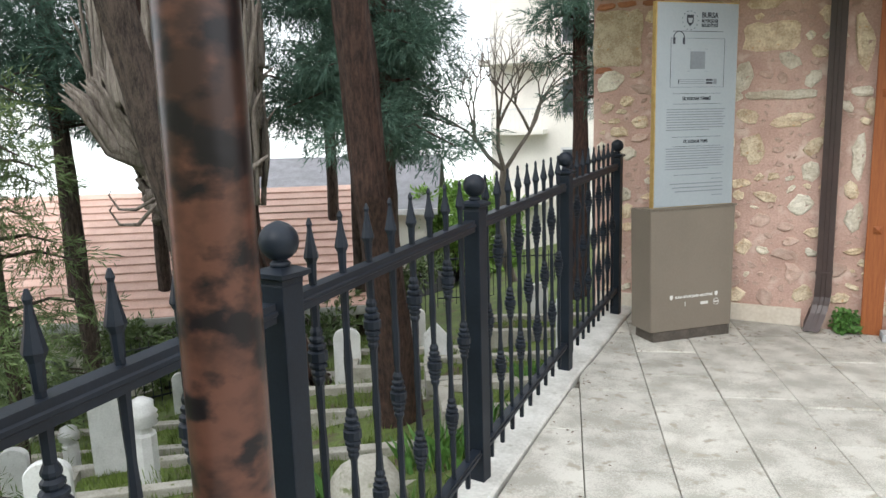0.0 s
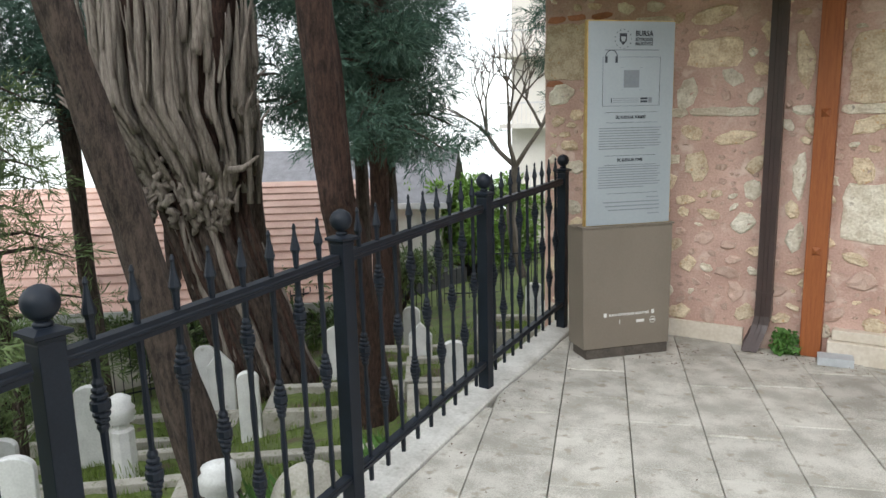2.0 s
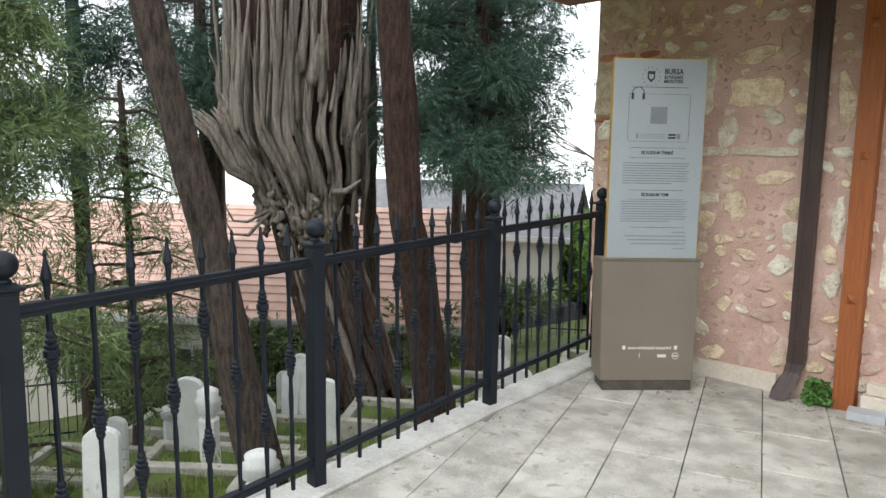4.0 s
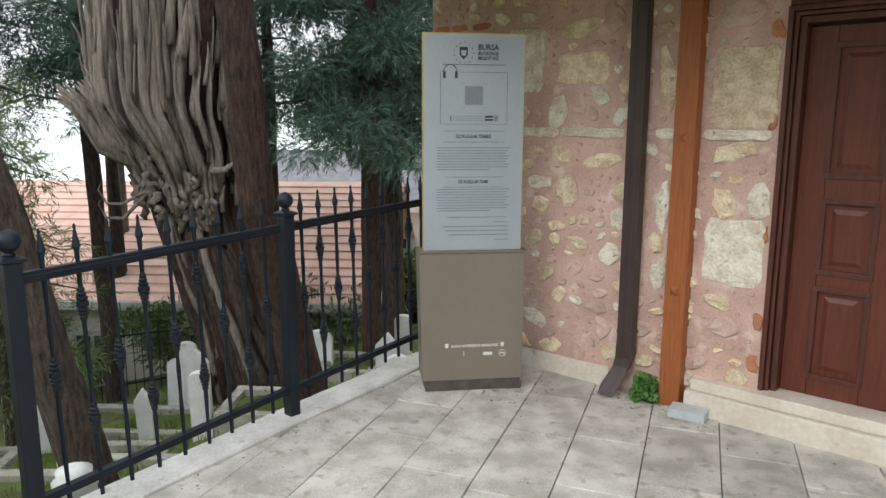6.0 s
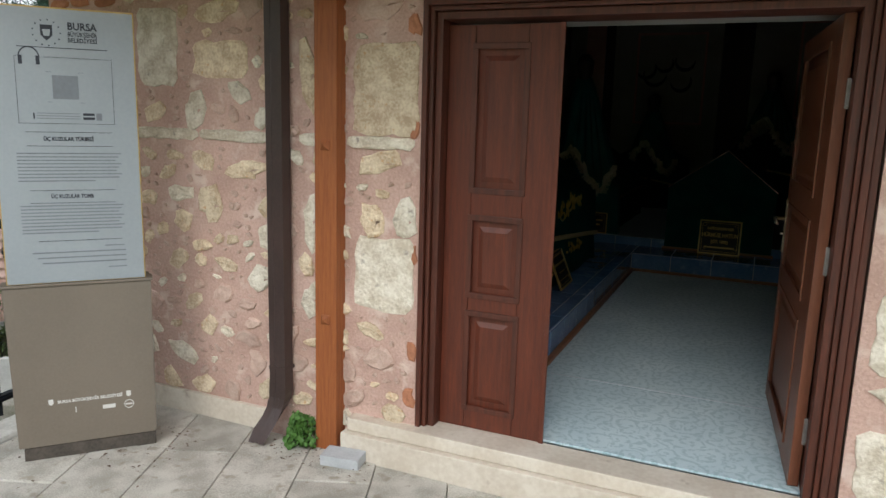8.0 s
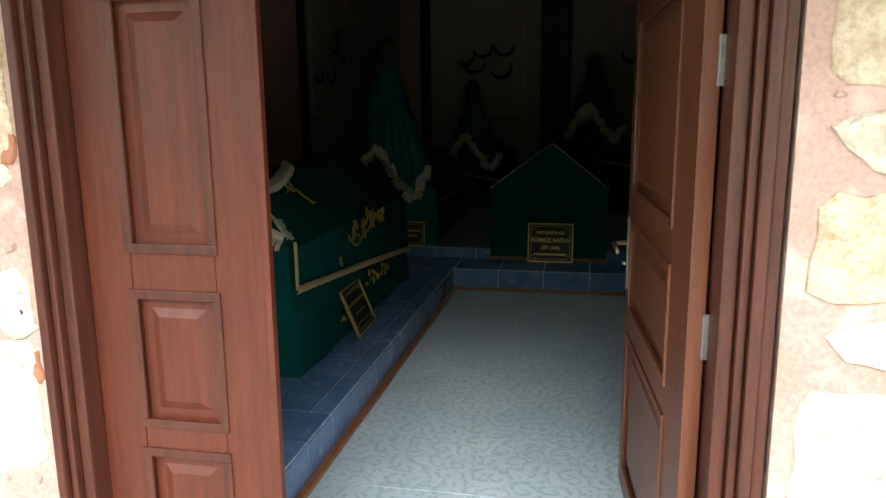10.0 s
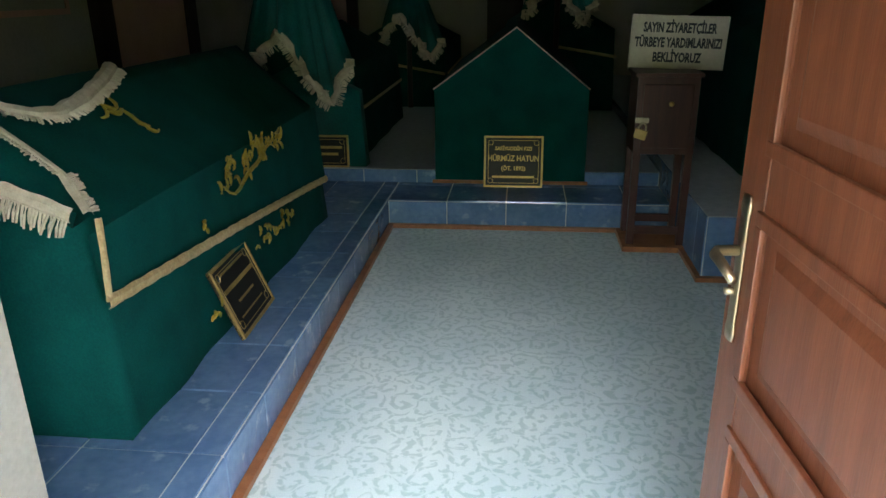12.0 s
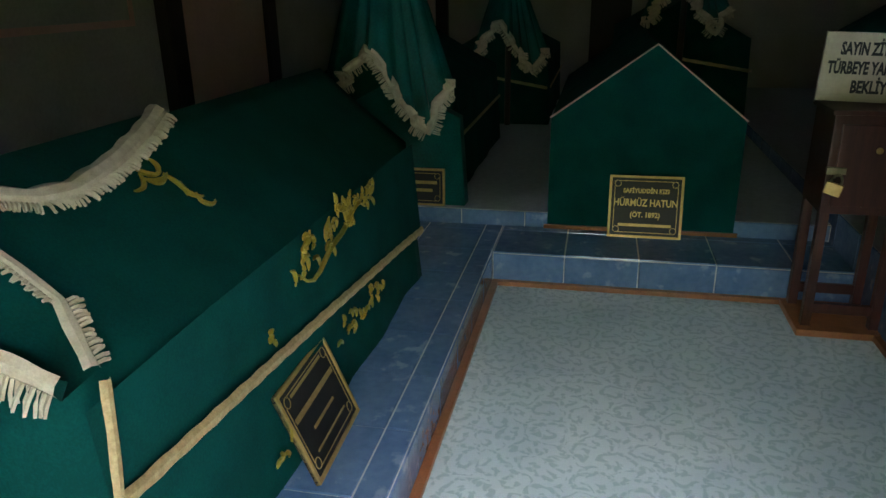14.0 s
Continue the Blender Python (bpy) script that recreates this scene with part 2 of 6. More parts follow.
M["leaf_fresh"] = mat("fresh_spring_green", (0.19, 0.33, 0.05), (0.10, 0.20, 0.03), 0.7, scale=1.4, fine=9, bump=0)
# clay red lightened in the colour itself to stand for distance haze
M["roof_tile"] = mat("haze_paled_clay_tile", (0.80, 0.55, 0.46), (0.66, 0.42, 0.34), 0.85, scale=2, fine=24, bump=0.4, vary=0.1)
M["roof_grey"] = mat("grey_shingle", (0.22, 0.22, 0.235), (0.15, 0.15, 0.16), 0.85, scale=3, fine=24, bump=0.4)
M["render"] = mat("cream_house_render", (0.74, 0.71, 0.65), (0.64, 0.61, 0.56), 0.9, scale=1, fine=20, bump=0.2)
M["glass"] = mat("dark_window_glass", (0.10, 0.11, 0.12), (0.06, 0.07, 0.08), 0.1, scale=1, bump=0)
M["pale_metal"] = mat("white_painted_metal", (0.62, 0.62, 0.62), (0.5, 0.5, 0.5), 0.5, bump=0.05)
M["steel"] = mat("dull_grey_steel", (0.34, 0.33, 0.32), (0.24, 0.23, 0.22), 0.45, 0.7, scale=20, fine=90, bump=0.05)
M["weed"] = mat("weed_leaf", (0.085, 0.20, 0.035), (0.045, 0.12, 0.02), 0.6, scale=20, fine=90, bump=0.1)
M["litter"] = mat("dry_leaf_litter", (0.14, 0.08, 0.045), (0.07, 0.045, 0.03), 0.9, scale=20, fine=90, bump=0.3)
M["concrete_grey"] = mat("pale_grey_paver", (0.48, 0.50, 0.52), (0.40, 0.42, 0.44), 0.85, scale=12, fine=90, bump=0.2)
M["asphalt"] = mat("asphalt", (0.075, 0.075, 0.078), (0.05, 0.05, 0.052), 0.9, scale=3, fine=60, bump=0.3)

# ---- mesh helpers ----


def part(name, bm, material, parent=None, label="", smooth=False):
    me = bpy.data.meshes.new(name)
    bm.normal_update()
    bm.to_mesh(me)
    bm.free()
    for mm in (material if isinstance(material, (list, tuple)) else (material,)):
        me.materials.append(mm)
    if smooth:
        me.polygons.foreach_set("use_smooth", [True] * len(me.polygons))
    ob = new(name, me)
    if parent:
        ob.parent = parent
    if label:
        tagged(ob, label)
    return ob


def thing(name, m, label, category, group="", kind=""):
    ob = new(name)
    ob.matrix_world = m
    return tagged(ob, label, category, group, kind)


def add_box(bm, x0, x1, y0, y1, z0, z1, bevel=0.0):
    r = bmesh.ops.create_cube(bm, size=1.0)
    vs = r["verts"]
    for v in vs:
        v.co = Vector(((x0 + x1) / 2 + v.co.x * (x1 - x0), (y0 + y1) / 2 + v.co.y * (y1 - y0), (z0 + z1) / 2 + v.co.z * (z1 - z0)))
    if bevel:
        bmesh.ops.bevel(bm, geom=list({e for v in vs for e in v.link_edges}), offset=bevel, segments=2, profile=0.6, affect="EDGES")
    return bm


def box(x0, x1, y0, y1, z0, z1, bevel=0.0):
    return add_box(bmesh.new(), x0, x1, y0, y1, z0, z1, bevel)


def add_tube(bm, pts, radii, sides=10, cap=True, square=False):
    """A tube along points with a radius at each; radii may be pairs."""
    rings = []
    n = len(pts)
    for i, q in enumerate(pts):
        q = Vector(q)
        d = (Vector(pts[min(i + 1, n - 1)]) - Vector(pts[max(i - 1, 0)])).normalized()
        side = d.cross(Vector((0, 0, 1))) if abs(d.z) < 0.95 else d.cross(Vector((0, 1, 0)))
        side.normalize()
        up = side.cross(d).normalized()
        r = radii[i] if isinstance(radii, (list, tuple)) else radii
        ring = []
        for k in range(sides):
            a = 2 * math.pi * (k + (0.5 if square else 0)) / sides
            rr = r * (1.414 if square else 1)
            ring.append(bm.verts.new(q + side * math.cos(a) * rr + up * math.sin(a) * rr))
        rings.append(ring)
    for a, b in zip(rings, rings[1:]):
        for k in range(sides):
            bm.faces.new((a[k], a[(k + 1) % sides], b[(k + 1) % sides], b[k]))
    if cap:
        bm.faces.new(rings[0][::-1])
        bm.faces.new(rings[-1])
    return bm


def add_lathe(bm, profile, sides=16, x=0.0, y=0.0, square=False):
    """A turned solid about the upright through x, y from (radius, z) pairs."""
    rings = []
    for r, z in profile:
        rr = r * (1.414 if square else 1)
        rings.append([bm.verts.new((x + rr * math.cos(2 * math.pi * (k + (0.5 if square else 0)) / sides), y + rr * math.sin(2 * math.pi * (k + (0.5 if square else 0)) / sides), z)) for k in range(sides)])
    for a, b in zip(rings, rings[1:]):
        for k in range(sides):
            bm.faces.new((a[k], a[(k + 1) % sides], b[(k + 1) % sides], b[k]))
    bm.faces.new(rings[0][::-1])
    bm.faces.new(rings[-1])
    return bm


def add_prism(bm, outline, y0, y1):
    """A solid of an outline in x and z from y0 to y1."""
    a = [bm.verts.new((x, y0, z)) for x, z in outline]
    b = [bm.verts.new((x, y1, z)) for x, z in outline]
    n = len(a)
    bm.faces.new(a)
    bm.faces.new(b[::-1])
    for i in range(n):
        bm.faces.new((a[i], b[i], b[(i + 1) % n], a[(i + 1) % n]))
    bmesh.ops.recalc_face_normals(bm, faces=bm.faces[:])
    return bm


def text_bm(words, size, wide=None, depth=0.0012, bold=0.0):
    """Lettering as a mesh in the x, z plane, centred, facing -y."""
    cu = bpy.data.curves.new("lettering", "FONT")
    cu.body, cu.size, cu.extrude, cu.align_x, cu.align_y, cu.resolution_u = words, size, depth, "CENTER", "CENTER", 2
    cu.offset = bold
    ob = bpy.data.objects.new("lettering", cu)
    scene.collection.objects.link(ob)
    bpy.context.view_layer.update()
    me = bpy.data.meshes.new_from_object(ob.evaluated_get(bpy.context.evaluated_depsgraph_get()))
    bpy.data.objects.remove(ob)
    bm = bmesh.new()
    bm.from_mesh(me)
    if wide:
        xs = [v.co.x for v in bm.verts]
        k = wide / (max(xs) - min(xs))
        for v in bm.verts:
            v.co.x *= k
    for v in bm.verts:
        v.co = Vector((v.co.x, -v.co.z, v.co.y))
    return bm


def moved(bm, m):
    bm.transform(m)
    return bm


def roughen(bm, amount, size, seed=0.0):
    for v in bm.verts:
        v.co += noise.noise_vector(v.co * size + Vector((seed, seed * 1.7, 0))) * amount
    return bm


rng = random.Random(7)

# ---- ground, terrace, walls ----


def fence_x(y):
    """The fence's line over the terrace edge."""
    pts = ((0.2, -1.215), (-0.30, -1.171), (-1.706, -1.047), (-3.161, -0.868), (-4.458, -0.677), (-5.80, -0.48), (-9.0, -0.02))
    for (ya, xa), (yb, xb) in zip(pts, pts[1:]):
        if y >= yb:
            return xa + (xb - xa) * (y - ya) / (yb - ya)
    return -0.02


def ground_z(x, y):
    d = max(0.0, -x - 1.1)
    z = -1.1 - 0.25 * min(d, 12) - 0.25 * max(0.0, min(d - 12, 45))
    return z + 0.10 * noise.noise(Vector((x * 0.4, y * 0.4, 0))) * min(1.0, d)


def build_ground():
    bm = bmesh.new()
    xs = [-900, -300, -120, -70, -45, -32, -26, -22] + [-20 + 0.5 * i for i in range(40)] + [0.6, 4, 10, 30, 120, 900]
    ys = [-900, -200, -60, -25, -15] + [-10 + 0.6 * i for i in range(50)] + [22, 28, 40, 70, 160, 900]
    grid = [[bm.verts.new((x, y, ground_z(x, y) if x < -0.4 else -1.05)) for x in xs] for y in ys]
    for r0, r1 in zip(grid, grid[1:]):
        for k in range(len(xs) - 1):
            bm.faces.new((r0[k], r0[k + 1], r1[k + 1], r1[k]))
    tagged(part("ground", bm, M["grass"], smooth=True), "grassy cemetery ground falling away below the terrace", "ground", kind="structure")


build_ground()

# terrace body with a retaining face under the kerb
bm = bmesh.new()
ring = [(fence_x(y) - 0.10, y) for y in (-0.0, -0.3, -1.706, -3.161, -4.458, -5.8, -9.0)] + [(7.0, -9.0), (7.0, 0.0)]
top = [bm.verts.new((x, y, -0.035)) for x, y in ring]
low = [bm.verts.new((x, y, -1.6)) for x, y in ring]
bm.faces.new(top[::-1])
bm.faces.new(low)
for i in range(len(ring)):
    j = (i + 1) % len(ring)
    bm.faces.new((top[i], top[j], low[j], low[i]))
bmesh.ops.recalc_face_normals(bm, faces=bm.faces[:])
tagged(part("pavement_terrace", bm, [M["bed"]]), "stone-paved terrace raised above the cemetery", "pavement", kind="structure")
terrace = bpy.data.objects["pavement_terrace"]

# slope out of view, added to block low sky light towards the door
bm = bmesh.new()
add_prism(bm, [(-9.2, -1.2), (-9.4, 1.0), (-12.0, 2.4), (-18.0, 6.0), (-40.0, 14.0), (-40.0, -1.2)], -16, 26)
bm.transform(pose(0, 0, 0, 0, 0, 90))
bm.transform(Matrix.Scale(-1, 4, (1, 0, 0)))
bmesh.ops.recalc_face_normals(bm, faces=bm.faces[:])
tagged(part("ground_sky_blocker", bm, M["grass"]), "unseen green slope added behind the terrace to block low sky", "hillside", kind="structure")

# kerb under the fence
bm = bmesh.new()
ys = [0.0 - 0.35 * i for i in range(26)]
prof = ((-0.12, -0.5), (-0.12, 0.015), (-0.105, 0.03), (0.080, 0.022), (0.090, 0.010), (0.090, -0.034))
rows = [[bm.verts.new((fence_x(y) + a + 0.006 * noise.noise(Vector((y * 3, a * 9, 0))), y, z + 0.004 * noise.noise(Vector((y * 5, a * 20, 3))))) for a, z in prof] for y in ys]
for r0, r1 in zip(rows, rows[1:]):
    for k in range(len(prof) - 1):
        bm.faces.new((r0[k], r0[k + 1], r1[k + 1], r1[k]))
bm.faces.new(rows[0])
bm.faces.new(rows[-1][::-1])
bmesh.ops.recalc_face_normals(bm, faces=bm.faces[:])
tagged(part("kerb", bm, M["kerb"]), "whitewashed worn concrete kerb under the iron fence", "kerb", kind="structure")

DOOR_L, DOOR_R, DOOR_T = 1.03, 2.95, 2.36
WALL_T = 1.31
ROOM = (-0.95, 5.6, WALL_T, 10.6, 4.1)
FLOOR_Z = 0.22

outline = [(-1.46, -0.2), (DOOR_L, -0.2), (DOOR_L, DOOR_T), (DOOR_R, DOOR_T), (DOOR_R, -0.2), (6.2, -0.2), (6.2, 4.4), (-1.46, 4.4)]
wall_south = tagged(part("wall_south", add_prism(bmesh.new(), outline, 0.0, WALL_T), M["mortar"]), "rubble stone wall set in pink lime mortar", "wall", kind="structure")
tagged(part("wall_west", box(-1.46, ROOM[0], WALL_T, 11.2, -1.8, 4.4), M["mortar"]), "rubble stone side wall in pink mortar", "wall", kind="structure")
tagged(part("wall_east", box(ROOM[1], 6.2, WALL_T, 11.2, -0.2, 4.4), M["mortar"]), "stone side wall in pink mortar", "wall", kind="structure")
tagged(part("wall_north", box(ROOM[0], ROOM[1], ROOM[3], 11.2, -0.2, 4.4), M["mortar"]), "stone back wall in pink mortar", "wall", kind="structure")
tagged(part("ceiling", box(-1.46, 6.2, 0.0, 11.2, 4.4, 4.6), M["plaster"]), "plain white plaster ceiling", "ceiling", kind="structure")
bm = bmesh.new()
add_prism(bm, [(-1.75, 4.62), (6.5, 4.62), (2.37, 6.6)], -0.3, 11.5)
tagged(part("roof", bm, M["roof_tile"]), "red clay tile roof over the stone tomb", "roof", kind="structure")
# eave out of view, its height and depth set to shade the facade
f = thing("shading_eave", pose(0, 0, 0), "unseen timber boarded eave added to shade the tomb's front", "eave", kind="structure")
part("soffit", box(-1.75, 6.5, -1.5, -0.002, 2.82, 2.90), M["beam"], f)
part("fascia", box(-1.75, 6.5, -1.54, -1.502, 2.78, 2.98), M["wood_dark"], f)
# inner linings of white plaster
for nm, b in (("wall_lining_west", (ROOM[0], ROOM[0] + 0.02, WALL_T + 0.02, ROOM[3] - 0.02, 0, 4.4)), ("wall_lining_north", (ROOM[0], ROOM[1], ROOM[3] - 0.02, ROOM[3], 0, 4.4)),
              ("wall_lining_east", (ROOM[1] - 0.02, ROOM[1], WALL_T + 0.02, ROOM[3] - 0.02, 0, 4.4)), ("wall_lining_south", (ROOM[0], DOOR_L, WALL_T, WALL_T + 0.02, 0, 4.4)),
              ("wall_lining_south_2", (DOOR_R, ROOM[1], WALL_T, WALL_T + 0.02, 0, 4.4)), ("wall_lining_south_3", (DOOR_L, DOOR_R, WALL_T, WALL_T + 0.02, DOOR_T, 4.4)),
              ("reveal_west", (DOOR_L, DOOR_L + 0.02, 0.26, WALL_T + 0.02, 0.22, DOOR_T)), ("reveal_east", (DOOR_R - 0.02, DOOR_R, 0.26, WALL_T + 0.02, 0.22, DOOR_T)),
              ("reveal_top", (DOOR_L, DOOR_R, 0.26, WALL_T + 0.02, DOOR_T - 0.02, DOOR_T))):
    tagged(part(nm, box(*b), M["plaster"]), "white lime plaster on the inside of the wall", "wall", kind="structure")
tagged(part("floor", box(ROOM[0], ROOM[1], 0.26, ROOM[3], 0.0, 0.205), M["grout"]), "floor slab under the carpet", "floor", kind="structure")

# ---- doorway ----
bm = bmesh.new()
add_box(bm, 0.66, 3.3, -0.075, 0.115, 0.135, 0.205, 0.008)
tagged(part("threshold", bm, M["marble"]), "cream marble threshold slab under the door", "threshold", kind="structure")
bm = bmesh.new()
add_box(bm, 0.64, 3.3, -0.11, 0.0, -0.03, 0.133, 0.008)
tagged(part("threshold_step", bm, M["marble"]), "cream marble step below the threshold", "threshold", kind="structure")
bm = bmesh.new()
add_box(bm, -1.42, 0.1, -0.03, 0.0, -0.03, 0.125, 0.005)
tagged(part("baseboard", bm, M["marble"]), "cream stone skirting along the wall foot", "skirting", kind="structure")
bm = bmesh.new()
add_box(bm, 0.34, 0.478, -0.03, 0.0, -0.03, 0.125, 0.005)
tagged(part("baseboard_2", bm, M["marble"]), "cream stone skirting along the wall foot", "skirting", kind="structure")


def door_frame():
    f = thing("door_frame", pose(0, 0, 0), "dark red-brown moulded wooden door frame in the stone wall", "door frame", kind="structure")
    lf, rt, tp = 1.113, 2.822, 2.225
    for nm, sx in (("left_jamb", lf), ("right_jamb", rt)):
        s = -1 if sx == lf else 1
        bm = bmesh.new()
        for a, b, y0, y1 in ((0.0, 0.035, 0.03, 0.24), (0.037, 0.058, 0.008, 0.24), (0.060, 0.088, -0.012, 0.24), (0.090, 0.118, 0.004, 0.24)):
            add_box(bm, sx + s * a if s > 0 else sx - b, sx + s * b if s > 0 else sx - a, y0, y1, 0.205, tp + b, 0.006)
        part(nm, bm, M["wood_dark"], f)
    bm = bmesh.new()
    for a, b, y0, y1 in ((0.0, 0.035, 0.03, 0.24), (0.037, 0.058, 0.008, 0.24), (0.060, 0.088, -0.012, 0.24), (0.090, 0.118, 0.004, 0.24)):
        add_box(bm, lf - b + 0.002, rt + b - 0.002, y0 + 0.001, y1, tp + a, tp + b, 0.006)
    part("head", bm, M["wood_dark"], f)
    return f


door_frame()


def door_leaf(name, width, label, m, panels_x, material, hinges, handle):
    """A panelled leaf: its hinge edge at x = 0, out to x = width, thickness in y from 0 to 0.045, foot at z = 0."""
    f = thing(name, m, label, "door", kind="structure")
    z_rows = ((0.107, 0.612), (0.70, 1.094), (1.223, 1.905)) if width < 0.8 else ((0.107, 0.68), (0.79, 1.135), (1.26, 1.905))
    x0, x1 = panels_x
    bm = bmesh.new()
    add_box(bm, 0, x0, 0, 0.045, 0, 2.0, 0.004)
    part("stile", bm, material, f)
    bm = bmesh.new()
    add_box(bm, x1, width, 0, 0.045, 0, 2.0, 0.004)
    part("stile", bm, material, f)
    edges = [0.0] + [z for r in z_rows for z in r] + [2.0]
    for za, zb in zip(edges[::2], edges[1::2]):
        bm = bmesh.new()
        add_box(bm, x0 + 0.001, x1 - 0.001, 0.001, 0.044, za, zb, 0.004)
        part("rail", bm, material, f)
    for za, zb in z_rows:
        bm = bmesh.new()
        add_box(bm, x0, x1, 0.017, 0.030, za, zb)
        for yy, s in ((0.017, -1), (0.030, 1)):
            m0, m1 = 0.045, 0.07
            a = [bm.verts.new((x, yy, z)) for x, z in ((x0 + m0, za + m0), (x1 - m0, za + m0), (x1 - m0, zb - m0), (x0 + m0, zb - m0))]
            b = [bm.verts.new((x, yy + s * 0.010, z)) for x, z in ((x0 + m1, za + m1), (x1 - m1, za + m1), (x1 - m1, zb - m1), (x0 + m1, zb - m1))]
            for i in range(4):
                q = (a[i], a[(i + 1) % 4], b[(i + 1) % 4], b[i])
                bm.faces.new(q if s < 0 else q[::-1])
            bm.faces.new(b if s < 0 else b[::-1])
        pn = part("panel", bm, material, f)
        bm = bmesh.new()
        for yy in (-0.007, 0.040):
            for xa, xb, zc, zd in ((x0 - 0.012, x1 + 0.012, za - 0.012, za + 0.016), (x0 - 0.012, x1 + 0.012, zb - 0.016, zb + 0.012), (x0 - 0.012, x0 + 0.016, za + 0.016, zb - 0.016), (x1 - 0.016, x1 + 0.012, za + 0.016, zb - 0.016)):
                add_box(bm, xa, xb, yy, yy + 0.012, zc, zd, 0.003)
        part("moulding", bm, M["wood_dark"] if width < 0.8 else material, pn)
    for z in hinges:
        bm = bmesh.new()
        add_box(bm, -0.007, 0.005, -0.009, 0.009, z + 0.01, z + 0.13, 0.003)
        part("hinge", bm, M["steel"], f, "grey steel hinge")
    if handle:
        for side, yb in ((-1, 0.0), (1, 0.045)):
            bm = bmesh.new()
            xh = width - 0.055
            add_lathe(bm, ((0.02, 0.86), (0.024, 0.88), (0.019, 0.90), (0.019, 1.12), (0.024, 1.14), (0.018, 1.16)), 10)
            for v in bm.verts:
                v.co.y *= 0.28
            bm.transform(Matrix.Translation((xh, yb + side * 0.004, 0)))
            pl = part("handle_plate", bm, M["chrome"], f, "worn brass handle plate", smooth=True)
            bm = bmesh.new()
            add_tube(bm, [(xh, yb, 1.05), (xh, yb + side * 0.05, 1.05), (xh - 0.02, yb + side * 0.06, 1.05), (xh - 0.07, yb + side * 0.06, 1.045), (xh - 0.11, yb + side * 0.055, 1.03)], [0.011, 0.010, 0.011, 0.010, 0.008], 10)
            add_tube(bm, [(xh, yb, 0.965), (xh, yb + side * 0.025, 0.965)], [0.008, 0.008], 8)
            part("lever", bm, M["chrome"], pl, smooth=True)
    return f


door_leaf("door_1", 0.55, "closed narrow door leaf of red-brown panelled wood", pose(1.115, 0.10, 0.207), (0.135, 0.395), M["wood"], (), False)
# the meeting edge strip of the closed leaf
part("edge_strip", box(0.54, 0.563, -0.012, 0.0, 0, 2.0, 0.003), M["wood"], bpy.data.objects["door_1"])
# the wide leaf stands open into the room, along the reveal
open_leaf = door_leaf("door_2", 1.165, "wide red-brown panelled door leaf standing open inwards", pose(2.815, 0.16, 0.224, 0, 0, 94.2), (0.25, 1.045), M["wood_lit"], (0.19, 0.94, 1.62), True)

# orange lintel board and post on the facade


def timber_post():
    f = thing("timber_post", pose(0.537, 0, 0), "orange-stained square timber post with bolts on the wall", "post")
    bm = box(-0.065, 0.065, -0.085, 0.006, -0.033, 2.815, 0.006)
    part("post", bm, M["beam"], f)
    for z in (0.725, 1.625, 2.42):
        bm = bmesh.new()
        add_lathe(bm, ((0.026, 0.0), (0.026, 0.006), (0.004, 0.022)), 4, square=True)
        part("bolt", moved(bm, Matrix.Translation((0.0, -0.084, z)) @ pose(0, 0, 0, 90, 0, 0)), M["beam"], f, "pyramid-headed bolt cover")


timber_post()
bm = box(0.605, 3.3, -0.05, 0.006, 2.395, 2.50, 0.006)
tagged(part("lintel_board", bm, M["beam"]), "orange-stained timber board above the door frame", "timber board")


def downpipe():
    f = thing("downpipe", pose(0.235, 0, 0), "dark brown rectangular metal downpipe with ribbed elbow", "downpipe")
    w, d = 0.050, 0.036
    bm = bmesh.new()
    loops = []
    path = [(-0.062, 2.81, 0), (-0.062, 0.36, 0)] + [(-0.064 - 0.07 * (k / 6) ** 1.8, 0.27 - 0.024 * k, 6 * k) for k in range(7)] + [(-0.20, 0.045, 50)]
    for i, (y, z, a) in enumerate(path):
        g = 1.06 if (2 <= i <= 8 and i % 2 == 0) else 1.0
        ca, sa = math.cos(radians(a)), math.sin(radians(a))
        lp = []
        for ux, uy in ((-w, -d), (-w * 0.3, -d * 1.02), (-w * 0.24, -d * 0.9), (w * 0.24, -d * 0.9), (w * 0.3, -d * 1.02), (w, -d), (w, d), (-w, d)):
            lp.append(bm.verts.new((ux * g - 0.40 * max(0, -0.062 - y), y + uy * g * ca, z + uy * g * sa * 1.0)))
        loops.append(lp)
    for a, b in zip(loops, loops[1:]):
        for k in range(8):
            bm.faces.new((a[k], b[k], b[(k + 1) % 8], a[(k + 1) % 8]))
    bmesh.ops.recalc_face_normals(bm, faces=bm.faces[:])
    bmesh.ops.solidify(bm, geom=bm.faces[:], thickness=0.003)
    part("pipe", bm, M["pipe"], f)
    for z in (0.40, 2.45):
        part("clamp", box(-w - 0.003, w + 0.003, -0.062 - d - 0.003, 0.006, z, z + 0.02, 0.002), M["pipe"], f)


downpipe()

# ---- the fence ----


def add_collar(bm, z):
    half = ((0.026, 0.007), (0.026, 0.011), (0.018, 0.016), (0.023, 0.021), (0.023, 0.029), (0.015, 0.034), (0.019, 0.039), (0.019, 0.046), (0.0135, 0.052), (0.016, 0.058), (0.016, 0.064), (0.011, 0.075))
    add_lathe(bm, tuple((r, z - d) for r, d in half[::-1]) + tuple((r, z + d) for r, d in half), 10)


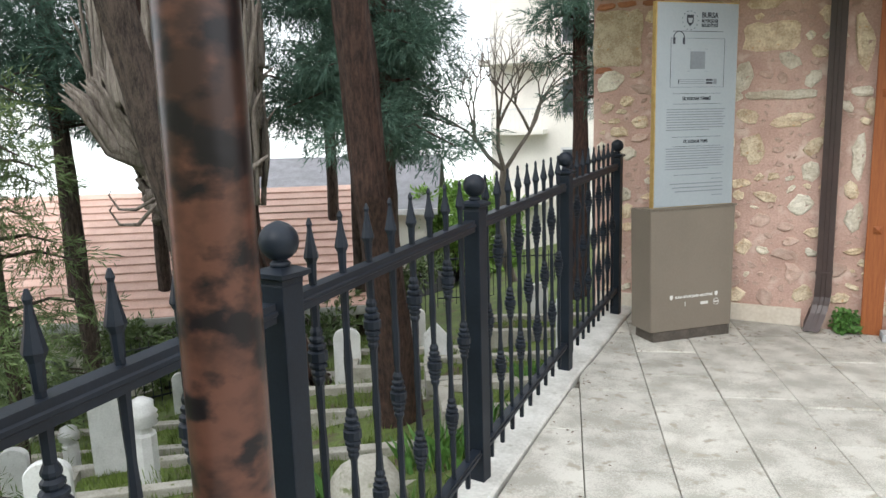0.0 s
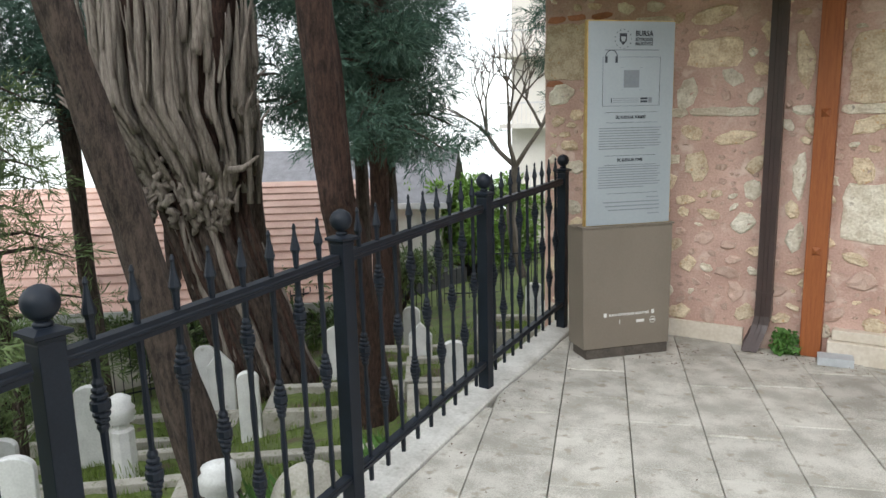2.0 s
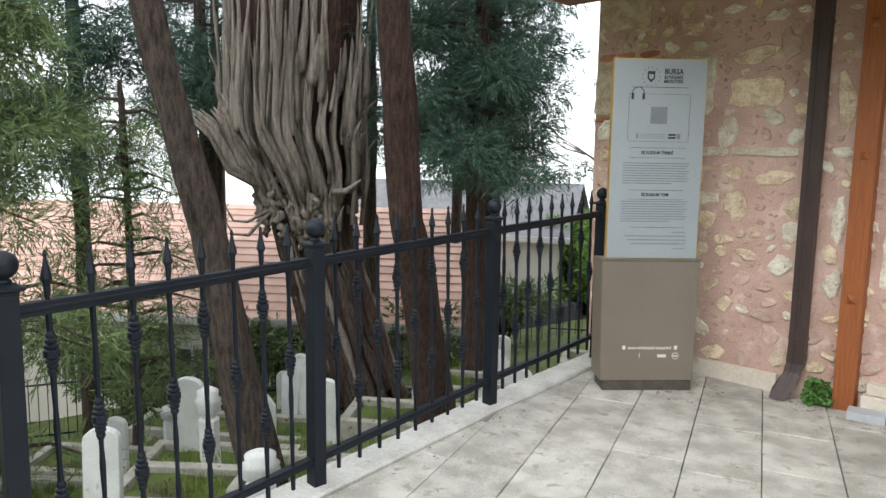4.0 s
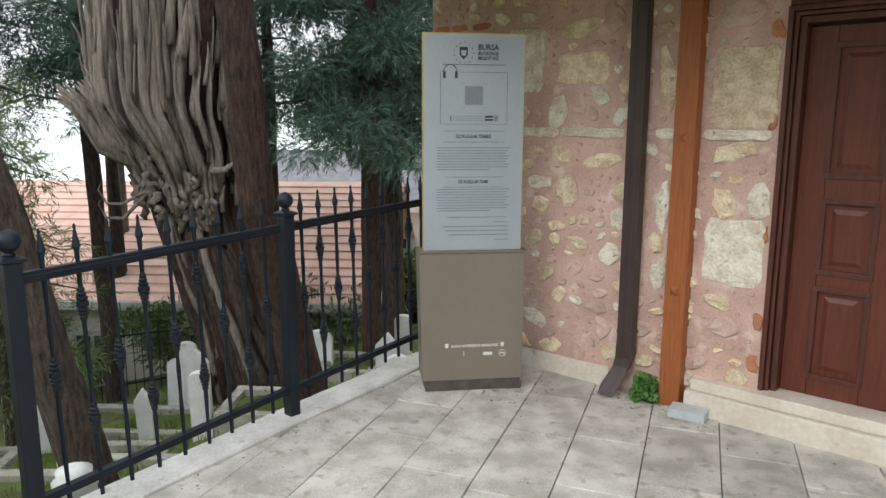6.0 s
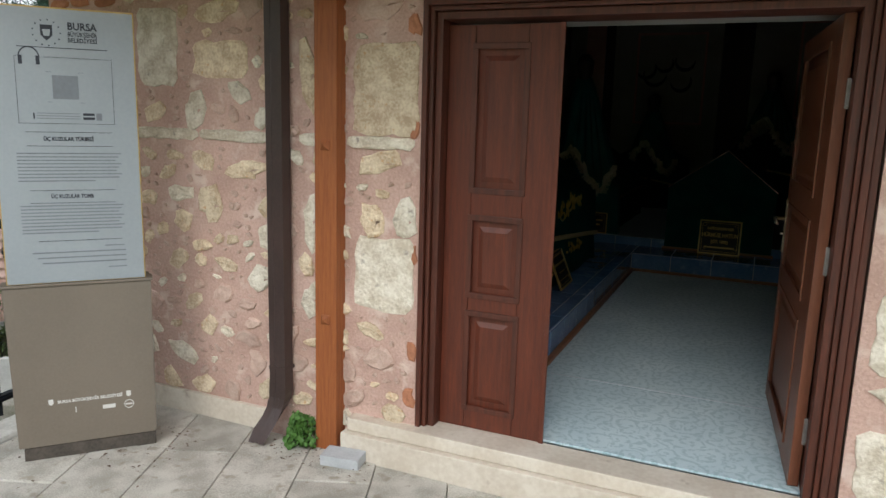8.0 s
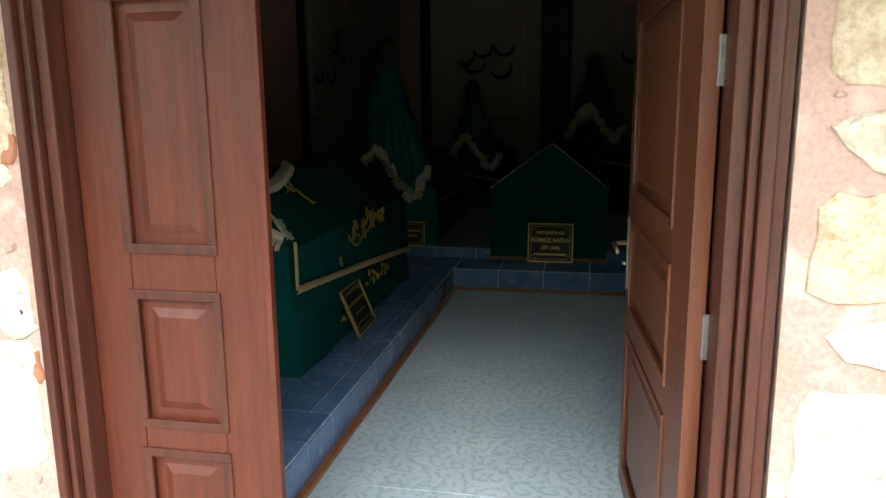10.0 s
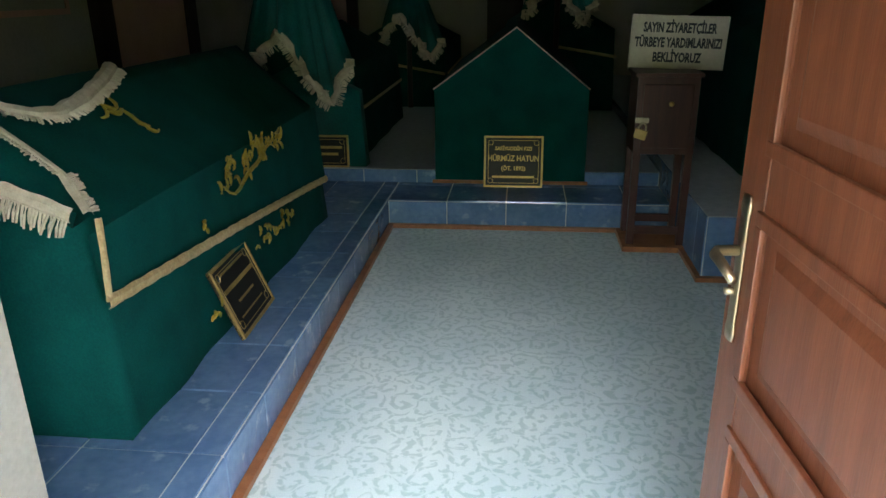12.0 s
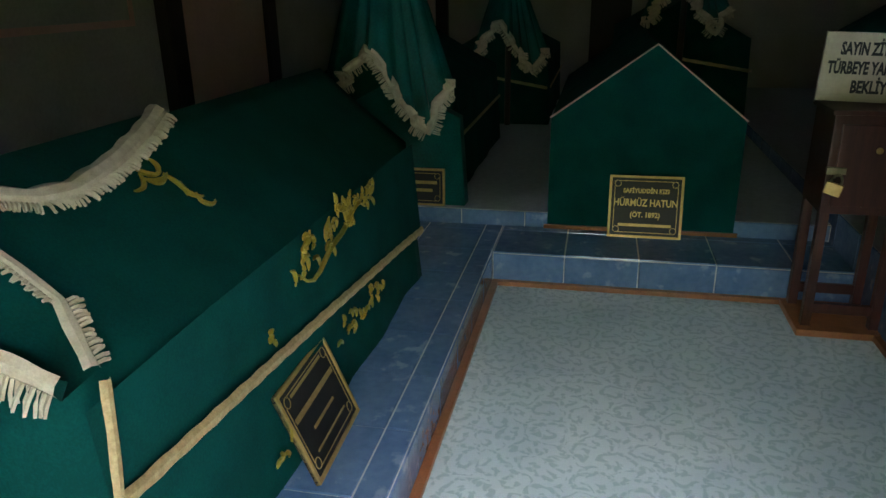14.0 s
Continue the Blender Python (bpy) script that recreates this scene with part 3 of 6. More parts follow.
def baluster_mesh(kind):
    bm = bmesh.new()
    prof = [(0.0105, 0.055)]
    for i in range(1, 18):
        prof.append((0.0105 + 0.0018 * math.sin(i * 2.1), 0.055 + i * 0.0635))
    add_lathe(bm, prof, 6)
    add_lathe(bm, ((0.010, 1.13), (0.012, 1.175), (0.019, 1.19), (0.017, 1.20), (0.0095, 1.235), (0.0055, 1.262), (0.008, 1.27), (0.003, 1.285)), 8)
    for z in ((0.94, 0.42) if kind == 0 else (0.67,)):
        add_collar(bm, z)
    me = bpy.data.meshes.new("baluster")
    bm.to_mesh(me)
    bm.free()
    me.materials.append(M["iron"])
    return me


BAL = [baluster_mesh(0), baluster_mesh(1)]
POSTS = [(-1.171, -0.303), (-1.047, -1.706), (-0.868, -3.161), (-0.677, -4.458), (-0.48, -5.80), (-0.28, -7.2)]
iron_fence = thing("iron_fence", pose(0, 0, 0.0), "navy-black wrought iron fence with ball-topped posts on the kerb", "fence")
DROP = {-0.303: 0.05, -1.706: 0.014, -3.161: -0.018, -4.458: -0.038, -5.80: -0.06, -7.2: -0.08}


def fence_post(x, y):
    f = part("post", box(-0.034, 0.034, -0.034, 0.034, -0.07, 1.155, 0.004), M["iron"], iron_fence)
    f.matrix_basis = pose(x, y, 0.015 + DROP[y])
    bm = bmesh.new()
    add_lathe(bm, ((0.034, 1.155), (0.034, 1.165), (0.048, 1.172), (0.048, 1.182), (0.026, 1.192)), 4, square=True)
    part("cap", bm, M["iron"], f)
    bm = bmesh.new()
    add_lathe(bm, ((0.022, 1.19), (0.024, 1.20), (0.016, 1.208)) + tuple((0.045 * math.sin(a), 1.25 - 0.045 * math.cos(a)) for a in [0.35 + 0.28 * k for k in range(10)]) + ((0.004, 1.296),), 18)
    part("ball", bm, M["iron"], f, smooth=True)


def fence_panel(a, b):
    dx, dy = b[0] - a[0], b[1] - a[1]
    length = math.hypot(dx, dy)
    def rail(z, h):
        ol = [(-0.019, z), (0.019, z), (0.019, z + h * 0.35), (0.024, z + h * 0.42), (0.024, z + h * 0.6), (0.019, z + h * 0.67), (0.019, z + h), (-0.019, z + h), (-0.019, z + h * 0.67), (-0.024, z + h * 0.6), (-0.024, z + h * 0.42), (-0.019, z + h * 0.35)]
        return moved(add_prism(bmesh.new(), ol, -length + 0.036, -0.036), pose(0, 0, 0, 0, 0, 90))

    f = part("panel", rail(1.075, 0.045), M["iron"], iron_fence)
    part("bottom_rail", rail(0.135, 0.035), M["iron"], f)
    f.matrix_basis = pose(a[0], a[1], 0.015 + DROP[a[1]], 0, -math.degrees(math.atan2(DROP[b[1]] - DROP[a[1]], length)), math.degrees(math.atan2(dy, dx)))
    n = round(length / 0.145)
    for i in range(1, n):
        ob = new("baluster", BAL[i % 2])
        ob.parent = f
        ob.location = (length * i / n, 0, 0)


for p in POSTS:
    fence_post(*p)
for a, b in zip(POSTS, POSTS[1:]):
    fence_panel(a, b)

# the streaked pole near the terrace edge
f = thing("terrace_pole", pose(-0.054, -5.192, -0.02), "round glossy pole painted in streaked copper brown", "pole")
bm = bmesh.new()
add_tube(bm, [(0, 0, 0.0 + 0.25 * i) for i in range(14)], 0.038, 28)
part("shaft", bm, M["copper"], f, smooth=True)
bm = bmesh.new()
add_lathe(bm, ((0.07, 0.0), (0.07, 0.008), (0.045, 0.012), (0.042, 0.04)), 20)
part("foot_plate", bm, M["copper"], f)

# ---- the information totem ----


def totem():
    f = thing("information_totem", pose(-0.533, -0.674, 0, 0, 0, 48.1), "blue-grey visitor information panel on a taupe steel base", "information sign")
    bm = bmesh.new()
    add_box(bm, -0.295, 0.325, 0.004, 0.215, -0.036, 0.07, 0.006)
    part("foot", roughen(bm, 0.004, 9), M["plinth_dark"], f, "dirty dark foot")
    bm = bmesh.new()
    ol = ((-0.315, 0.072), (0.33, 0.072), (0.335, 0.905), (-0.335, 0.905))
    add_prism(bm, ol, 0.0, 0.235)
    bmesh.ops.bevel(bm, geom=bm.edges[:], offset=0.004, segments=2, affect="EDGES")
    base = part("base", bm, M["taupe"], f, "taupe coated steel base with white print")
    bm = box(-0.343, 0.343, -0.008, 0.10, 0.907, 0.918, 0.002)
    part("ledge", bm, M["taupe"], f)
    bm = box(-0.312, 0.312, 0.012, 0.052, 0.918, 2.232, 0.002)
    part("panel_core", bm, M["brass"], f, "gold-coloured panel edge")
    board = part("board", box(-0.306, 0.306, 0.006, 0.0115, 0.922, 2.224, 0.0015), M["sheet_panel"], f, "pale blue-grey printed face")
    top, Y = 2.224, 0.0052

    def words(s, size, x, z, wide=None, ink="ink", on=board, bold=0.0, y=Y):
        part("lettering", moved(text_bm(s, size, wide, bold=bold), Matrix.Translation((x, y, z))), M[ink], on)

    def bar(x0, x1, z0, z1, ink="ink", on=board, y=Y):
        return part("print_bar", box(x0, x1, y - 0.001, y + 0.001, z0, z1), M[ink], on)

    words("BURSA", 0.047, 0.085, 2.148, 0.125, bold=0.0012)
    words("BÜYÜKŞEHİR", 0.028, 0.085, 2.112, 0.125, bold=0.0006)
    words("BELEDİYESİ", 0.028, 0.085, 2.085, 0.125, bold=0.0006)
    # the crest drawn as a plain shield in a ring of dots
    bm = bmesh.new()
    add_prism(bm, [(-0.025, 0.035), (0.025, 0.035), (0.025, -0.012), (0.0, -0.037), (-0.025, -0.012)], Y - 0.001, Y + 0.001)
    part("crest", moved(bm, Matrix.Translation((-0.065, 0, 2.115))), M["ink"], board)
    bm = bmesh.new()
    add_prism(bm, [(-0.017, 0.018), (0.017, 0.018), (0.012, -0.012), (-0.012, -0.012)], Y - 0.0022, Y - 0.0012)
    part("crest_field", moved(bm, Matrix.Translation((-0.065, 0, 2.112))), M["sheet_panel"], board)
    bm = bmesh.new()
    for k in range(13):
        a = 2 * math.pi * k / 13
        add_box(bm, -0.065 + 0.058 * math.cos(a) - 0.003, -0.065 + 0.058 * math.cos(a) + 0.003, Y - 0.001, Y + 0.001, 2.115 + 0.058 * math.sin(a) - 0.003, 2.115 + 0.058 * math.sin(a) + 0.003)
    part("crest_dots", bm, M["ink"], board)["kind"] = "stuff"
    bar(-0.19, 0.19, 2.046, 2.049)
    # headphones
    bm = bmesh.new()
    add_tube(bm, [(-0.145 + 0.042 * math.cos(math.pi * k / 12), Y, 2.000 + 0.047 * math.sin(math.pi * k / 12)) for k in range(13)], 0.0028, 6)
    for s in (-1, 1):
        add_box(bm, -0.145 + s * 0.036 - 0.008, -0.145 + s * 0.036 + 0.008, Y - 0.001, Y + 0.001, 1.968, 2.008, 0.0)
    part("headphone_symbol", bm, M["ink"], board)
    # code frame: four lines, corner marks and a plain grey square for the code
    for b in ((-0.205, -0.195, 2.003, 2.0045), (-0.09, 0.205, 2.003, 2.0045), (-0.205, 0.205, 1.696, 1.6975), (-0.205, -0.2035, 1.696, 2.0045), (0.2035, 0.205, 1.696, 2.0045)):
        bar(*b)
    bar(-0.055, 0.055, 1.812, 1.922, "ink_soft")
    for sx in (-1, 1):
        for sz in (-1, 1):
            bar(sx * 0.068 - 0.012, sx * 0.068 + 0.012, 1.867 + sz * 0.07 - 0.001, 1.867 + sz * 0.07 + 0.001, "ink_soft")
    bar(-0.143, -0.138, 1.717, 1.747)
    for k in range(3):
        bar(-0.128, 0.055, 1.719 + k * 0.012, 1.722 + k * 0.012, "ink_soft")
    for k in range(2):
        bar(0.068, 0.118, 1.717 + k * 0.019, 1.729 + k * 0.019)
    bar(0.125, 0.15, 1.715, 1.749, "ink_soft")

    def block(z, n, step, x0=-0.225, x1=0.225):
        for k in range(n):
            bar(x0, x1 - (0.12 if k == n - 1 else 0.012 * ((k * 7) % 3)), z - k * step - 0.0026, z - k * step + 0.0026, "ink_soft")

    bar(-0.18, 0.19, 1.655, 1.657)
    words("ÜÇ KUZULAR TÜRBESİ", 0.027, 0.0, 1.623, 0.215, bold=0.0008)
    bar(-0.18, 0.19, 1.589, 1.591)
    block(1.555, 9, 0.0165)
    bar(-0.18, 0.19, 1.376, 1.378)
    words("ÜÇ KUZULAR TOMB", 0.027, 0.0, 1.347, 0.185, bold=0.0008)
    bar(-0.18, 0.19, 1.315, 1.317)
    block(1.302, 9, 0.0165)
    bar(-0.16, 0.21, 1.128, 1.130)
    bar(0.13, 0.22, 1.095, 1.100, "ink_soft")
    for k in range(3):
        bar(-0.19 + 0.02 * k, 0.225, 1.068 - k * 0.026, 1.074 - k * 0.026, "ink_soft")
    bar(0.14, 0.225, 0.985, 0.990, "ink_soft")
    # white print on the base
    words("BURSA BÜYÜKŞEHİR BELEDİYESİ", 0.021, 0.02, 0.300, 0.30, "ink_white", base, 0.0006, -0.0015)
    for x in (-0.16, 0.20):
        bm = bmesh.new()
        add_prism(bm, [(-0.011, 0.015), (0.011, 0.015), (0.011, -0.008), (0.0, -0.016), (-0.011, -0.008)], -0.0025, 0.0015)
        part("crest", moved(bm, Matrix.Translation((x, 0, 0.303))), M["ink_white"], base)
    part("logo_mark", box(0.075, 0.135, -0.0025, 0.001, 0.236, 0.256), M["ink_white"], base)
    bm = bmesh.new()
    add_tube(bm, [(0.20 + 0.022 * math.cos(a * 0.5236), -0.0015, 0.246 + 0.022 * math.sin(a * 0.5236)) for a in range(13)], 0.002, 5)
    add_box(bm, 0.185, 0.215, -0.0025, 0.001, 0.242, 0.25)
    part("logo_ring", bm, M["ink_white"], base)
    part("scratch", box(-0.052, -0.048, -0.0025, 0.001, 0.235, 0.265), M["ink_white"], base)


totem()

# small loose paver at the wall foot
bm = box(-0.105, 0.105, -0.06, 0.06, 0.0, 0.055, 0.005)
ob = tagged(part("loose_paver", bm, M["concrete_grey"]), "pale grey concrete paver lying by the threshold", "paver")
ob.matrix_world = pose(0.70, -0.175, 0.004, 2, 0, 8)

# ---- inside the tomb ----
ob = tagged(part("carpet", box(1.38, ROOM[1] - 0.03, 0.118, 4.515, FLOOR_Z - 0.012, FLOOR_Z), M["carpet"]), "pale blue carpet with swirling relief pattern", "carpet", kind="structure")
part("seam", box(1.40, 2.70, 1.05, 1.056, FLOOR_Z, FLOOR_Z + 0.003), M["grout"], ob)


def tiles_on(parent, origin, ux, uz, w, h, tw, th, first=0.0):
    """Glazed tiles over a face from origin along ux and uz, each its own piece."""
    ux, uz, origin = Vector(ux), Vector(uz), Vector(origin)
    nrm = ux.cross(uz)
    me_cache = {}
    z = 0.0
    while z < h - 0.01:
        hh = min(th, h - z)
        x = -first
        while x < w - 0.01:
            a, b = max(x, 0.0), min(x + tw, w)
            if b - a > 0.02:
                key = (round(b - a, 3), round(hh, 3), tuple(ux), tuple(uz))
                if key not in me_cache:
                    bm = bmesh.new()
                    g, t = 0.0035, 0.006
                    base = [ux * p + uz * q for p, q in ((g, g), (b - a - g, g), (b - a - g, hh - g), (g, hh - g))]
                    e = 0.002
                    topq = [ux * p + uz * q + nrm * t for p, q in ((g + e, g + e), (b - a - g - e, g + e), (b - a - g - e, hh - g - e), (g + e, hh - g - e))]
                    lo = [bm.verts.new(v) for v in base]
                    hi = [bm.verts.new(v) for v in topq]
                    bm.faces.new(hi)
                    for i in range(4):
                        bm.faces.new((lo[i], lo[(i + 1) % 4], hi[(i + 1) % 4], hi[i]))
                    me = bpy.data.meshes.new("tile")
                    bm.to_mesh(me)
                    bm.free()
                    me.materials.append(M["tile"])
                    me_cache[key] = me
                o = new("tile", me_cache[key])
                o.parent = parent
                o.location = origin + ux * a + uz * z
            x += tw
        z += th


def plinth(name, label, x0, x1, y0, y1, z1, faces, tw=0.36, first=0.0):
    ob = tagged(part(name, box(x0, x1, y0, y1, 0.205, z1), M["grout"]), label, "plinth", kind="structure")
    h = z1 - FLOOR_Z
    if "top" in faces:
        tiles_on(ob, (x0, y0, z1), (1, 0, 0), (0, 1, 0), x1 - x0, y1 - y0, tw, tw, first)
    if "front" in faces:
        tiles_on(ob, (x0, y0, FLOOR_Z), (1, 0, 0), (0, 0, 1), x1 - x0, h, tw, h, first)
    if "east" in faces:
        tiles_on(ob, (x1, y0, FLOOR_Z), (0, 1, 0), (0, 0, 1), y1 - y0, h, tw, h, first)
    if "west" in faces:
        tiles_on(ob, (x0, y1, FLOOR_Z), (0, -1, 0), (0, 0, 1), y1 - y0, h, tw, h, first)
    return ob


plinth("plinth_west", "low plinth of glossy blue tiles beside the carpet", -0.90, 1.365, WALL_T + 0.02, 5.03, 0.405, ("top", "east"), 0.36)
plinth("plinth_entry", "low plinth of glossy blue tiles inside the doorway", DOOR_L + 0.025, 1.365, 0.30, WALL_T + 0.016, 0.405, ("top", "east"), 0.36)
plinth("plinth_north", "low step of glossy blue tiles at the carpet's end", 1.372, 3.25, 4.545, 5.03, 0.405, ("top", "front"), 0.40)
plinth("plinth_back", "raised blue tiled platform under the green tombs", -0.90, 3.25, 5.04, 10.4, 0.505, ("front",), 0.40)
plinth("plinth_east", "high blue tiled platform on the east side", 3.27, 5.5, 3.72, 10.4, 0.59, ("front", "west"), 0.36)
for nm, b in (("trim_west", (1.372, 1.408, 0.30, 4.50, 0.222, 0.250)), ("trim_north", (1.372, 2.95, 4.503, 4.538, 0.222, 0.250)), ("trim_east", (3.23, 5.5, 3.675, 3.71, 0.222, 0.250)), ("trim_east_2", (3.232, 3.266, 3.72, 4.52, 0.222, 0.250))):
    tagged(part(nm, box(*b, 0.004), M["strip"]), "orange varnished wooden carpet strip", "trim", kind="structure")


def gable(x0, x1, y0, y1, z0, eave, ridge, sag=0.0, slant=0.0, folds=0.0, seed=0.0, ny=28, shift=0.0):
    """A draped gabled sarcophagus, cloth falling to z0, with soft edges; the ridge runs along y."""
    bm = bmesh.new()
    cx = (x0 + x1) / 2 + shift
    prof = []
    n = 8
    for i in range(n):
        k = i / n
        prof.append((x0 - slant * (1 - k), z0 + (eave - z0) * k))
    for i in range(n):
        k = i / n
        prof.append((x0 + (cx - x0) * k, eave + (ridge - eave) * k - sag * math.sin(math.pi * k)))
    for i in range(n):
        k = i / n
        prof.append((cx + (x1 - cx) * k, ridge + (eave - ridge) * k - sag * math.sin(math.pi * k)))
    for i in range(n + 1):
        k = i / n
        prof.append((x1 + slant * k, eave + (z0 - eave) * k))
    rows = []
    for j in range(ny + 1):
        y = y0 + (y1 - y0) * j / ny
        rows.append([bm.verts.new((x, y, z)) for x, z in prof])
    for r0, r1 in zip(rows, rows[1:]):
        for k in range(len(prof) - 1):
            bm.faces.new((r0[k], r0[k + 1], r1[k + 1], r1[k]))
    for r, flip in ((rows[0], True), (rows[-1], False)):
        # close the gable end with horizontal strips
        m = len(prof)
        for k in range(m // 2 - 1):
            q = (r[k], r[k + 1], r[m - 2 - k], r[m - 1 - k])
            if len(set(q)) == 4:
                bm.faces.new(q[::-1] if flip else q)
        bm.faces.new((r[m // 2 - 1], r[m // 2], r[m // 2 + 1]) if not flip else (r[m // 2 + 1], r[m // 2], r[m // 2 - 1]))
    bmesh.ops.remove_doubles(bm, verts=bm.verts[:], dist=0.0005)
    bmesh.ops.recalc_face_normals(bm, faces=bm.faces[:])
    if folds:
        for v in bm.verts:
            k = max(0.0, min(1.0, (eave - v.co.z) / max(0.1, eave - z0)))
            wob = math.sin(v.co.y * 9 + seed) * 0.6 + noise.noise(Vector((v.co.x * 5, v.co.y * 5, seed)))
            v.co.x += folds * k * wob * (1 if v.co.x > cx else -1)
            v.co.y -= folds * 0.5 * k * noise.noise(Vector((v.co.x * 6, seed, v.co.y))) if v.co.y < y0 + 0.05 else 0
    return bm


def ribbon(pts, width, material, name, parent, thick=0.012, normal=(1, 0, 0), label="", fringe=0.0, seed=1):
    """A braid along points, its width in the plane across normal, with hanging tassel threads of that length."""
    bm = bmesh.new()
    nrm = Vector(normal).normalized()
    dense = []
    for a, b in zip(pts, pts[1:]):
        a, b = Vector(a), Vector(b)
        n = max(2, int((b - a).length / 0.03))
        dense += [a.lerp(b, i / n) for i in range(n)]
    dense.append(Vector(pts[-1]))
    rows = []
    for i, q in enumerate(dense):
        d = (dense[min(i + 1, len(dense) - 1)] - dense[max(i - 1, 0)]).normalized()
        s = nrm.cross(d).normalized()
        wv = width / 2 * (1 + 0.10 * math.sin(i * 1.7))
        rows.append([bm.verts.new(q + s * wv), bm.verts.new(q + s * wv * 0.4 + nrm * thick), bm.verts.new(q - s * wv * 0.4 + nrm * thick), bm.verts.new(q - s * wv)])
    for r0, r1 in zip(rows, rows[1:]):
        for k in range(3):
            bm.faces.new((r0[k], r0[k + 1], r1[k + 1], r1[k]))
    if fringe:
        rr = random.Random(seed)
        for a, b in zip(dense, dense[1:]):
            for u in (0.0, 0.33, 0.66):
                q = a.lerp(b, u)
                d = (b - a).normalized()
                s = nrm.cross(d).normalized()
                if s.z > 0:
                    s = -s
                base = q + s * width * 0.4 + nrm * 0.004
                tip = base + s * fringe * rr.uniform(0.8, 1.1) + d * rr.uniform(-0.008, 0.008) + nrm * rr.uniform(0, 0.012)
                add_tube(bm, [base, (base + tip) / 2 + nrm * 0.004, tip], [0.0045, 0.005, 0.004], 4)
    bmesh.ops.recalc_face_normals(bm, faces=bm.faces[:])
    return part(name, bm, material, parent, label)


def scroll(bm, x, y, z, rnd, size, u=(0, 1, 0), v=(0, 0, 1), n=(1, 0, 0), count=7):
    """Flowing embroidered strokes in the plane of u and v."""
    u, v, n, o = Vector(u), Vector(v), Vector(n), Vector((x, y, z))
    for _ in range(count):
        a = rnd.uniform(-0.5, 0.5) * size * 2.0
        b = rnd.uniform(-0.5, 0.5) * size
        pts, ang, step = [], rnd.uniform(-0.6, 2.6), size * 0.09
        q = Vector((a, b))
        turn = rnd.choice((-1, 1)) * rnd.uniform(0.12, 0.34)
        for k in range(11):
            pts.append(o + u * q.x + v * q.y + n * 0.004)
            q = q + Vector((math.cos(ang), math.sin(ang))) * step
            ang += turn
        add_tube(bm, pts, [0.002 + 0.006 * math.sin(math.pi * (k + 0.5) / 11) for k in range(11)], 5)


def tomb_west():
    """The long sarcophagus nearest to the door on the west side."""
    f = thing("sarcophagus", pose(0, 0, 0), "long gabled sarcophagus under dark green velvet, on blue tiles", "sarcophagus", "covered sarcophagi")
    part("pall", gable(0.165, 0.995, 1.735, 4.13, 0.407, 1.11, 1.46, 0.010, 0.055, 0.010, 2.0, 34), M["velvet"], f, "dark green velvet pall", smooth=True)
    x = 0.99
    over = bmesh.new()
    hem = [(1.735, 0.890), (2.2, 0.850), (2.8, 0.797), (3.4, 0.738), (3.8, 0.698), (4.13, 0.660)]
    rows = [[over.verts.new((1.010 + 0.055 * (1.10 - z) / 0.72 + 0.010 + 0.006 * math.sin(y * 8), y, z)) for z in (1.10, (1.10 + h) / 2, h)] for y, h in hem]
    for r0, r1 in zip(rows, rows[1:]):
        for k in range(2):
            over.faces.new((r0[k], r0[k + 1], r1[k + 1], r1[k]))
    part("overlay", over, M["velvet"], f, smooth=True)
    ribbon([(1.010 + 0.055 * (1.10 - z) / 0.72 + 0.022, y, z) for y, z in hem], 0.042, M["trim_gold"], "braid", f, 0.010, (1, 0, 0), "beige gold braid hem", 0.0)
    ribbon([(1.024, 1.80, 1.135), (1.036, 1.775, 1.0), (1.045, 1.75, 0.890)], 0.03, M["trim_gold"], "braid", f, 0.010, (1, 0, 0), "beige gold braid hem")
    ribbon([(1.03, 4.145, 0.655), (0.92, 4.19, 0.655)], 0.05, M["fringe"], "braid", f, 0.010, (1, 0.4, 0))
    bm = bmesh.new()
    for k in range(9):
        scroll(bm, 1.041, 2.68 + 0.085 * k, 1.045 + 0.02 * math.sin(k * 2.0), random.Random(30 + k), 0.085, count=5)
    add_tube(bm, [(1.045, 2.66 + 0.055 * k, 1.0 - 0.05 * math.sin(k * 0.5) - 0.02 * math.sin(k)) for k in range(13)], [0.004 + 0.006 * math.sin(math.pi * k / 12) for k in range(13)], 5)
    part("embroidery", bm, M["thread"], f, "gold thread calligraphy")["kind"] = "stuff"
    bm = bmesh.new()
    for k in range(5):
        scroll(bm, 1.066, 2.98 + 0.09 * k, 0.66 + 0.0 * k, random.Random(50 + k), 0.07, count=4)
    part("embroidery", bm, M["thread"], f, "gold thread calligraphy")["kind"] = "stuff"
    bm = bmesh.new()
    scroll(bm, 1.046, 2.42, 0.90, random.Random(5), 0.035, count=3)
    part("embroidery", bm, M["thread"], f, "gold thread calligraphy")["kind"] = "stuff"
    bm = bmesh.new()
    scroll(bm, 1.075, 2.40, 0.55, random.Random(6), 0.05, count=4)
    part("embroidery", bm, M["thread"], f, "gold thread calligraphy")["kind"] = "stuff"
    bm = bmesh.new()
    sl = Vector((0.655, 0, -0.435)).normalized()
    scroll(bm, 0.735, 2.52, 1.332, random.Random(8), 0.11, (0.6, 0.6, -0.506), (0.44, -0.8, -0.371), (0.645, 0, 0.764), 9)
    part("embroidery", bm, M["thread"], f, "gold thread calligraphy")["kind"] = "stuff"


tomb_west()


